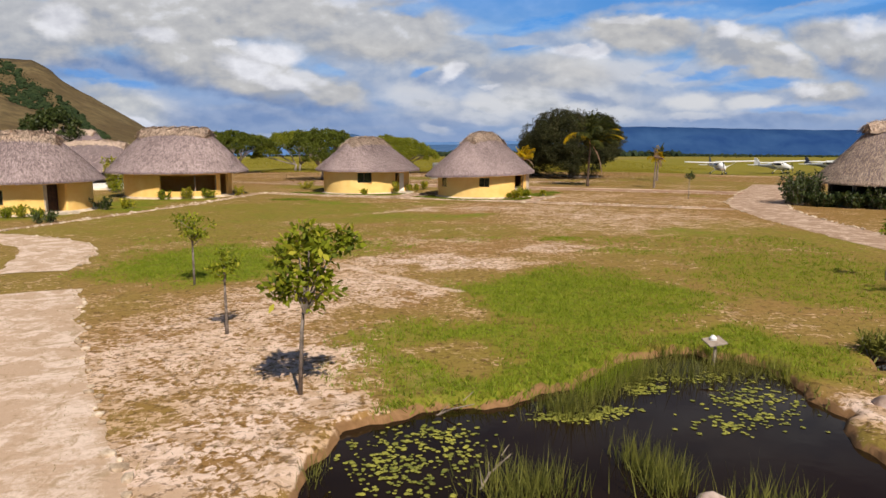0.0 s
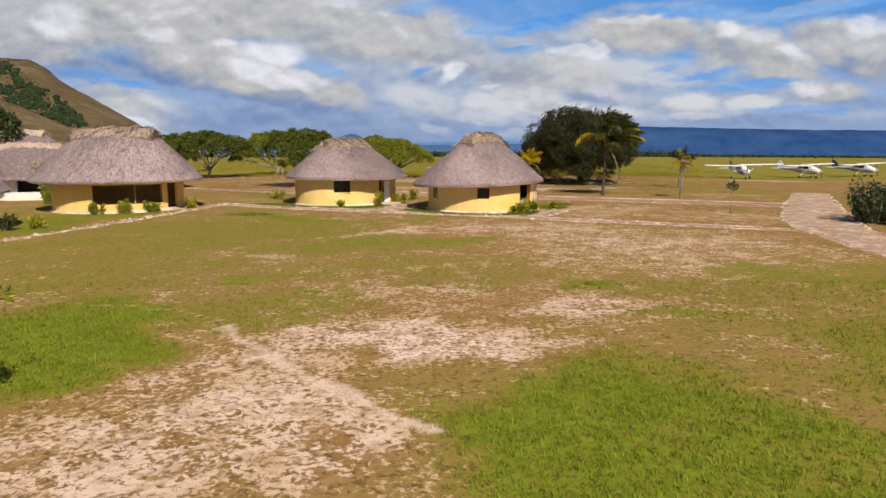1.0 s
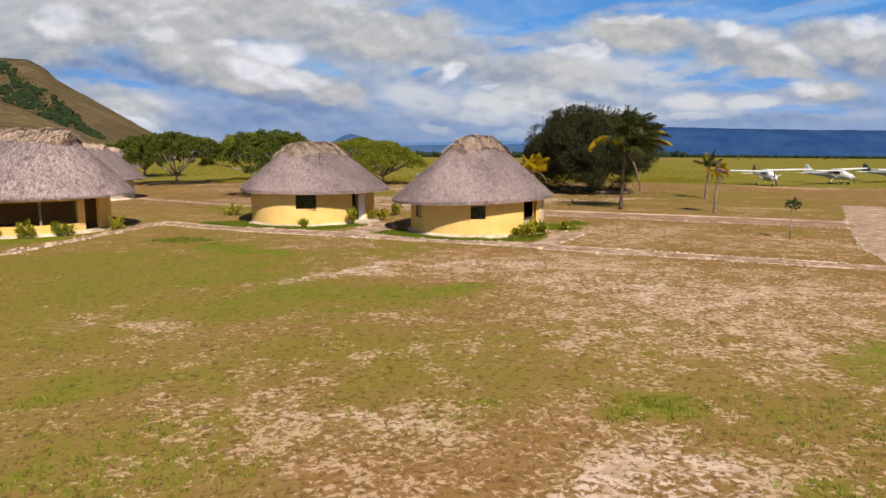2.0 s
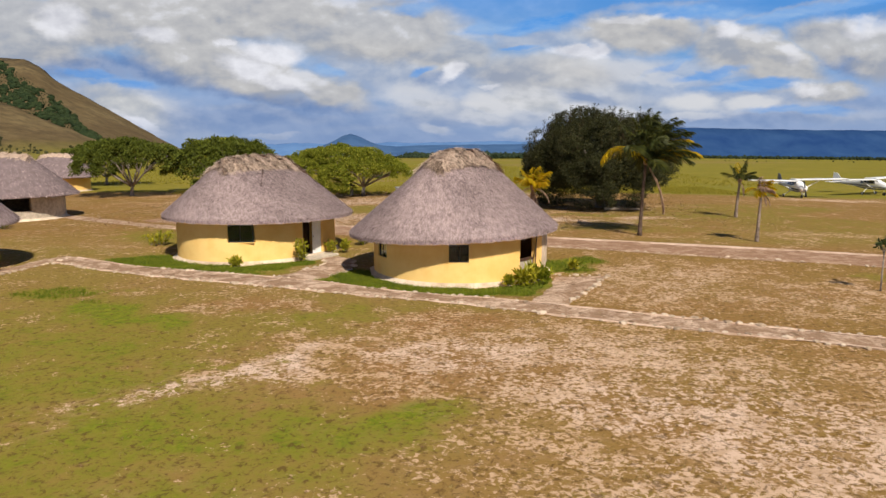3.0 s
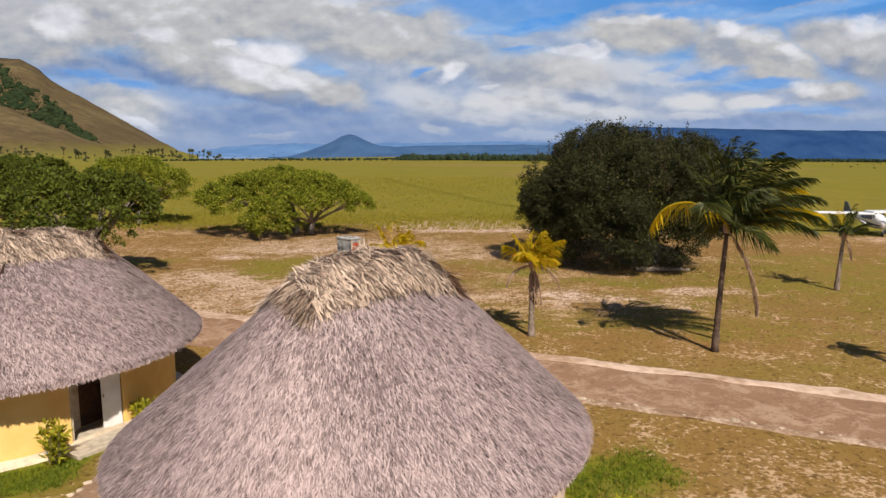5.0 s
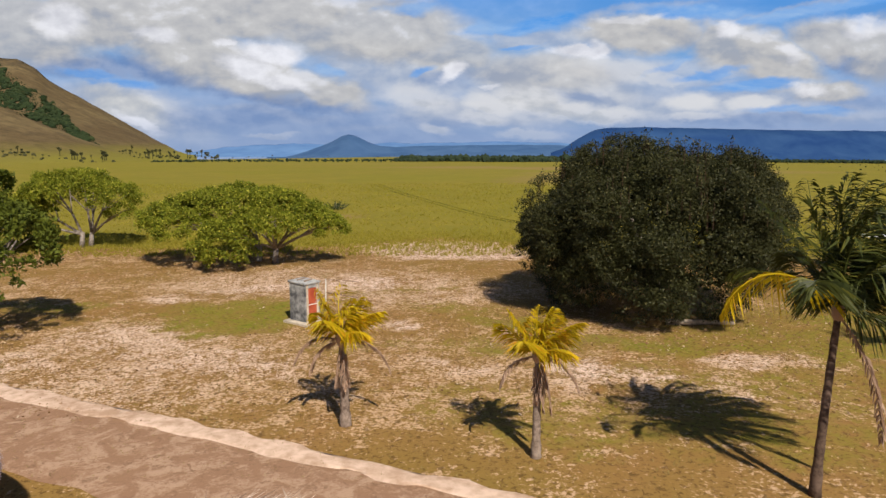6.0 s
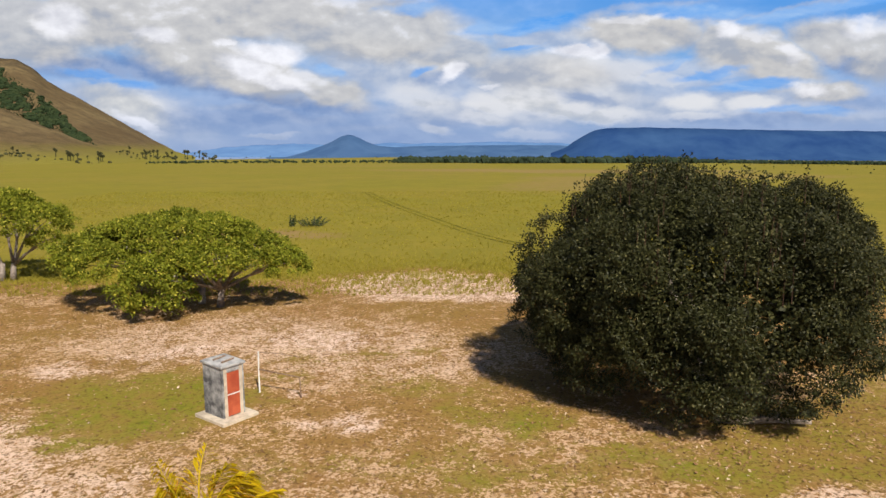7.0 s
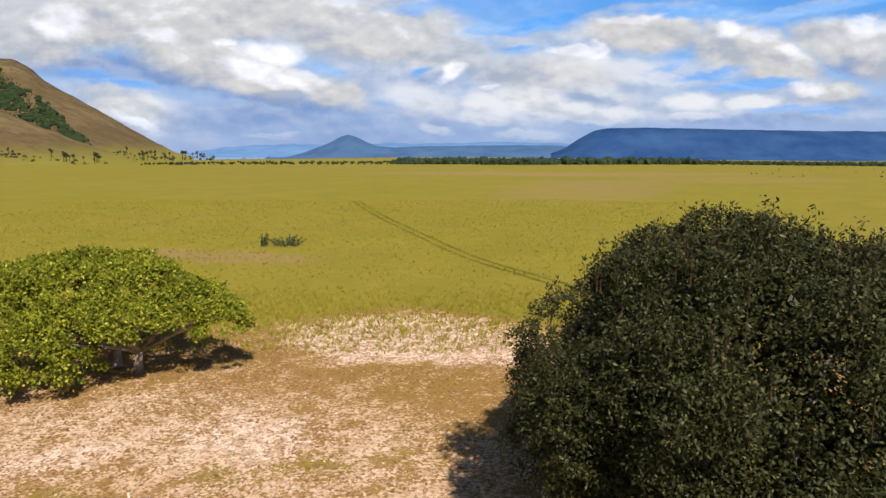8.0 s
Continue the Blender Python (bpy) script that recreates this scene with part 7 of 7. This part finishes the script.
lilies("yellow-green water lily pads on the dark pond", [(-0.9, 9.9, 0.42, 0.40, 150), (-0.1, 10.7, 0.42, 0.28, 130), (-0.5, 9.2, 0.45, 0.35, 110), (0.3, 10.0, 0.25, 0.3, 50), (2.4, 11.5, 0.42, 0.13, 170), (3.1, 11.8, 0.2, 0.1, 50), (3.9, 12.9, 0.25, 0.22, 110), (4.5, 13.4, 0.3, 0.12, 60), (5.5, 11.5, 0.55, 0.22, 80), (6.0, 12.6, 0.35, 0.35, 100), (5.6, 12.2, 0.4, 0.15, 70), (5.0, 11.0, 0.35, 0.16, 60), (5.6, 13.5, 0.5, 0.18, 70)], 91)


def bank_reeds(label, line, spread, h, n, seed, mat=None):
    """Reeds standing along a line of x, y."""
    rng = np.random.default_rng(seed)
    c, _ = dense([(p[0], p[1]) for p in line], 0.1)
    k = rng.integers(0, len(c), n)
    px, py = c[k, 0] + rng.normal(0, spread, n), c[k, 1] + rng.normal(0, spread, n)
    b = np.stack([px, py, np.maximum(land(px, py), -0.4) - 0.02], -1)
    hh = h * rng.uniform(0.45, 1.25, n) - np.minimum(b[:, 2], 0)
    tip = b + np.stack([rng.normal(0.05, 0.20, n) * hh, rng.normal(0, 0.20, n) * hh, hh], -1)
    a = rng.uniform(0, 6.28, n)
    v, f = blade_tris(b, tip, np.stack([np.cos(a), np.sin(a), 0 * a], -1), 0.018 * rng.uniform(0.6, 1.5, n))
    tagged(mesh_np("reeds", v, f, mat or M_REED), label, "reeds", kind="stuff")


bank_reeds("green reeds standing out from the grassy bank", [(1.8, 11.8), (2.5, 12.1), (3.3, 12.7), (4.0, 13.5), (4.4, 14.1)], 0.17, 0.22, 750, 88)
bank_reeds("short green reeds filling a corner of the pond", [(2.6, 12.6), (3.4, 13.4), (4.1, 14.1)], 0.14, 0.20, 700, 89, M_GRASS)
bank_reeds("tawny drowned grass at the head of the pond", [(4.6, 14.9), (5.4, 14.9), (6.2, 14.6), (6.9, 14.0), (6.9, 13.2)], 0.24, 0.20, 550, 90)
bank_reeds("thin grass in the water below the bank", [(4.6, 14.0), (5.4, 14.1), (6.2, 13.8)], 0.25, 0.14, 300, 92)
bank_reeds("ragged reeds among dead twigs by the near water", [(0.7, 9.1), (1.3, 9.0), (1.7, 9.0)], 0.18, 0.28, 260, 93)
bank_reeds("bushy reeds growing up from the pond", [(2.75, 9.9), (3.0, 9.5), (3.3, 9.0)], 0.15, 0.30, 340, 94)


def dead_twigs(x, y, seed):
    r = random.Random(seed)
    root = thing("dead_branch", x, y, WATER_Z, "grey dead branch sticking out of the pond", "branch", turn=r.uniform(0, 360))
    part("stem", tube([(-0.5, 0, -0.1), (-0.1, 0.05, 0.12), (0.35, 0.0, 0.28)], [0.022, 0.018, 0.008], 5), M_WOOD, root)
    for k in range(4):
        q = -0.3 + 0.15 * k
        part("twig", tube([(q, 0.02, 0.02 + 0.1 * k), (q + 0.15, r.uniform(-0.25, 0.25), 0.15 + 0.1 * k)], [0.010, 0.004], 4), M_WOOD, root)


dead_twigs(0.75, 9.2, 1)
dead_twigs(0.2, 11.5, 2)

# ---- light aircraft on the airstrip ----
def loft(sections, sides=12):
    """Closed skin through oval sections: x, half width, half height, centre height."""
    bm = bmesh.new()
    rings = []
    for x, w, h, zc in sections:
        rings.append([bm.verts.new((x, w * math.copysign(abs(math.cos(a)) ** 0.75, math.cos(a)), zc + h * math.copysign(abs(math.sin(a)) ** 0.75, math.sin(a)))) for a in (2 * math.pi * k / sides for k in range(sides))])
    for r0, r1 in zip(rings, rings[1:]):
        for k in range(sides):
            bm.faces.new((r0[k], r1[k], r1[(k + 1) % sides], r0[(k + 1) % sides]))
    bm.faces.new(rings[0]), bm.faces.new(rings[-1][::-1])
    return bm


def slab(points, thick):
    """A flat swept surface with a rounded edge: plan points x, y, z."""
    bm = bmesh.new()
    vs = [bm.verts.new(p) for p in points]
    fc = bm.faces.new(vs)
    n = fc.normal if fc.normal.length else Vector((0, 0, 1))
    bm.normal_update()
    n = fc.normal.copy()
    r = bmesh.ops.extrude_face_region(bm, geom=[fc])
    for v in [g for g in r["geom"] if isinstance(g, bmesh.types.BMVert)]:
        v.co += n * thick
    bmesh.ops.recalc_face_normals(bm, faces=bm.faces)
    bmesh.ops.bevel(bm, geom=list(bm.edges), offset=thick * 0.3, segments=1, affect="EDGES")
    return bm


def aeroplane(label, x, y, heading, trim):
    """High-wing single-engine aeroplane, nose along +x before it is turned."""
    root = thing("aeroplane", x, y, float(land(x, y)), label, "aeroplane", "light aircraft parked by the airstrip", heading)
    part("fuselage", loft([(2.28, 0.20, 0.22, 1.12), (2.1, 0.42, 0.38, 1.13), (1.5, 0.52, 0.45, 1.18), (0.9, 0.55, 0.62, 1.32), (0.1, 0.56, 0.72, 1.42), (-0.9, 0.52, 0.66, 1.42), (-1.9, 0.34, 0.42, 1.38), (-3.6, 0.18, 0.24, 1.38), (-5.4, 0.06, 0.14, 1.42)]), M_AIRFRAME, root, "white painted fuselage", True)
    part("stripe", loft([(2.12, 0.40, 0.15, 1.00), (1.5, 0.532, 0.17, 1.02), (0.1, 0.572, 0.16, 1.10), (-0.9, 0.532, 0.15, 1.16), (-1.9, 0.352, 0.14, 1.24), (-3.6, 0.195, 0.10, 1.32), (-5.0, 0.10, 0.07, 1.38)]), trim, root, "dark trim stripe")
    part("belly", loft([(1.9, 0.38, 0.12, 0.84), (0.9, 0.44, 0.14, 0.80), (-0.9, 0.42, 0.14, 0.86), (-1.9, 0.27, 0.10, 1.04)]), M_AIRGREY, root, "grey underside")
    for s in (-1, 1):
        part("wing", slab([(0.75, 0.3 * s, 2.02), (0.75, 2.6 * s, 2.06), (0.62, 5.5 * s, 2.12), (-0.45, 5.5 * s, 2.12), (-0.82, 2.6 * s, 2.06), (-0.82, 0.3 * s, 2.02)], 0.16), M_AIRFRAME, root, "white high wing")
        part("wing_strut", tube([(0.25, 0.55 * s, 0.95), (0.1, 2.6 * s, 2.02)], [0.05, 0.05], 6), M_AIRFRAME, root)
        part("tailplane", slab([(-4.45, 0.05 * s, 1.48), (-4.7, 1.7 * s, 1.5), (-5.4, 1.7 * s, 1.5), (-5.5, 0.05 * s, 1.48)], 0.08), M_AIRFRAME, root)
        part("side_window", slab([(0.72, 0.575 * s, 1.46), (-0.38, 0.585 * s, 1.46), (-0.38, 0.52 * s, 1.96), (0.48, 0.51 * s, 1.96)], 0.02), M_CABIN, root, "tinted cabin window")
        part("side_window", slab([(-0.45, 0.575 * s, 1.46), (-1.35, 0.50 * s, 1.52), (-1.20, 0.46 * s, 1.86), (-0.45, 0.515 * s, 1.94)], 0.02), M_CABIN, root, "tinted cabin window")
        part("gear_leg", tube([(-0.35, 0.45 * s, 0.85), (-0.35, 1.22 * s, 0.28)], [0.05, 0.035], 6), M_AIRFRAME, root)
        wheel = new("wheel")
        wheel.parent = root
        wheel.matrix_basis = pose(-0.35, 1.28 * s, 0.21)
        part("tyre", tube([(0, -0.08, 0), (0, -0.05, 0), (0, 0.05, 0), (0, 0.08, 0)], [0.16, 0.21, 0.21, 0.16], 14), M_RUBBER, wheel)
        part("hub", tube([(0, -0.09, 0), (0, 0.09, 0)], [0.08, 0.08], 10), M_AIRFRAME, wheel)
    part("wing_centre", box(1.57, 0.9, 0.18, (-0.03, 0, 2.10), bevel=0.05), M_AIRFRAME, root)
    part("windscreen", slab([(1.06, -0.50, 1.60), (1.06, 0.50, 1.60), (0.54, 0.46, 2.05), (0.54, -0.46, 2.05)], 0.03), M_CABIN, root, "raked tinted windscreen")
    part("tail_fin", slab([(-3.9, 0.04, 1.55), (-4.85, 0.04, 2.62), (-5.4, 0.04, 2.68), (-5.5, 0.04, 1.45)], 0.09), M_AIRFRAME if trim is M_AIRGREY else trim, root, "upright tail fin")
    part("nose_leg", tube([(1.55, 0, 0.9), (1.62, 0, 0.24)], [0.05, 0.04], 6), M_AIRFRAME, root)
    part("nose_wheel", tube([(1.62, -0.08, 0.2), (1.62, -0.05, 0.2), (1.62, 0.05, 0.2), (1.62, 0.08, 0.2)], [0.15, 0.2, 0.2, 0.15], 14), M_RUBBER, root)
    part("spinner", loft([(2.62, 0.02, 0.02, 1.12), (2.5, 0.12, 0.12, 1.12), (2.3, 0.17, 0.17, 1.12)]), M_AIRFRAME, root, "", True)
    part("propeller", box(0.05, 0.14, 1.9, (2.42, 0, 1.12), (12, 0, 0), 0.02), M_RUBBER, root, "dark two-bladed propeller")
    return root


HEAD = math.degrees(math.atan2(-0.90, 0.42))
aeroplane("white high-wing light aeroplane with dark grey trim", 44.9, 112.6, HEAD - 29, M_AIRBLUE)
aeroplane("white high-wing light aeroplane with a white tail", 57.9, 119.0, HEAD, M_AIRGREY)
aeroplane("white light aeroplane with a dark blue tail", 69.0, 123.0, HEAD, M_AIRBLUE)


# ---- concrete outhouse and the iron frame beside it ----
def outhouse(x, y, turn):
    root = thing("outhouse", x, y, 0, "small stained concrete outhouse with an orange door", "outhouse", turn=turn)
    part("base_slab", box(1.75, 1.55, 0.14, (0.1, 0, 0.05), bevel=0.02), M_PLINTH, root, "pale cement slab")
    # local +x carries the door
    for sy in (-1, 1):
        part("wall", box(1.16, 0.10, 1.95, (0, 0.42 * sy, 1.05), bevel=0.01), M_CONC, root)
    part("wall", box(0.10, 0.74, 1.95, (-0.53, 0, 1.05), bevel=0.01), M_CONC, root)
    for sy in (-1, 1):
        part("door_post", box(0.10, 0.15, 1.95, (0.532, 0.335 * sy, 1.05), bevel=0.01), M_PLINTH, root, "flaking pale door post")
    part("lintel", box(0.10, 0.54, 0.22, (0.53, 0, 1.915), bevel=0.01), M_CONC, root)
    part("roof_slab", box(1.28, 1.06, 0.09, (0, 0, 2.07), (0, 2, 0), 0.015), M_CONC, root, "flat weathered concrete roof")
    for sx in (-0.28, 0.22):
        part("roof_batten", box(0.09, 0.62, 0.05, (sx, 0.05, 2.14), (0, 0, 12), 0.01), M_RUST, root)
    door = new("door")
    door.parent = root
    door.matrix_basis = pose(0.56, 0, 0.14)
    part("door_panel", box(0.04, 0.53, 0.80, (0, 0, 0.42), bevel=0.008), M_ORANGE, door, "faded orange lower panel")
    part("door_panel", box(0.04, 0.53, 0.80, (0, 0, 1.25), bevel=0.008), M_ORANGE, door, "faded orange upper panel")
    part("door_rail", box(0.045, 0.53, 0.035, (0.004, 0, 0.83)), M_WHITE, door, "scuffed pale rail")
    return root


outhouse(-0.62, 92.68, -37)


def iron_frame():
    root = thing("iron_frame", 0.95, 94.7, 0, "thin rusty iron frame like a small goal", "frame", turn=-19)
    part("post", tube([(-0.95, 0, -0.1), (-0.96, 0, 0.8), (-0.94, 0, 1.72)], [0.035, 0.03, 0.03], 6), M_WHITE, root, "pale painted post")
    part("post", tube([(0.97, 0, -0.1), (0.92, 0, 0.86)], [0.028, 0.025], 6), M_RUST, root, "short rusty post")
    part("crossbar", tube([(-0.95, 0, 0.98), (0.93, 0, 0.85)], [0.028, 0.025], 6), M_RUST, root)
    part("top_wire", tube([(-0.94, 0, 1.70), (0.0, 0.02, 1.72), (1.0, 0, 1.68)], [0.014, 0.012, 0.012], 5), M_RUST, root, "thin rusty top rod")


iron_frame()


def fallen_log(x, y):
    root = thing("fallen_log", x, y, 0, "bleached fallen log lying under the big tree", "log")
    part("log_stem", tube([(-1.6, 0.35, 0.14), (-0.6, 0.0, 0.2), (0.5, 0.05, 0.2), (1.6, -0.25, 0.22)], [0.17, 0.15, 0.13, 0.08], 8), M_WOOD, root, "", True)
    part("branch", tube([(0.3, 0.0, 0.2), (0.9, 0.5, 0.35), (1.5, 0.8, 0.25)], [0.07, 0.05, 0.02], 6), M_WOOD, root)


fallen_log(18.9, 91.6)


def feeder(x, y):
    root = thing("feeding_table", x, y, 0, "small weathered board on a stake with a white dish", "table")
    part("stake", tube([(0, 0, -0.9), (0.02, 0, 0.38)], [0.04, 0.035], 6), M_WOOD, root)
    part("board", box(0.42, 0.34, 0.035, (0, 0, 0.40), (14, -6, 12), 0.006), M_WOOD, root, "tilted grey board")
    part("dish", tube([(-0.02, 0.03, 0.42), (-0.02, 0.03, 0.47), (-0.02, 0.03, 0.53)], [0.07, 0.08, 0.03], 10), M_WHITE, root, "white dish")


feeder(5.82, 14.3)


def boulder(label, x, y, z, s, seed):
    r = random.Random(seed)
    bm = bmesh.new()
    bmesh.ops.create_icosphere(bm, subdivisions=3, radius=1.0)
    for v in bm.verts:
        k = 1 + 0.28 * noise.noise(v.co * 1.6 + Vector((seed, 0, 0))) + 0.1 * noise.noise(v.co * 5)
        v.co = Vector((v.co.x * s[0] * k, v.co.y * s[1] * k, v.co.z * s[2] * k))
    ob = part("boulder", bm, M_ROCK, smooth=True)
    ob.matrix_basis = pose(x, y, z, 0, 0, r.uniform(0, 360))
    tagged(ob, label, "rock")


boulder("pale rounded rock at the edge of the pond", 3.55, 8.4, -0.2, (0.30, 0.26, 0.25), 3)
boulder("rough pale rock on the sandy bank", 7.9, 11.6, 0.0, (0.25, 0.3, 0.18), 4)
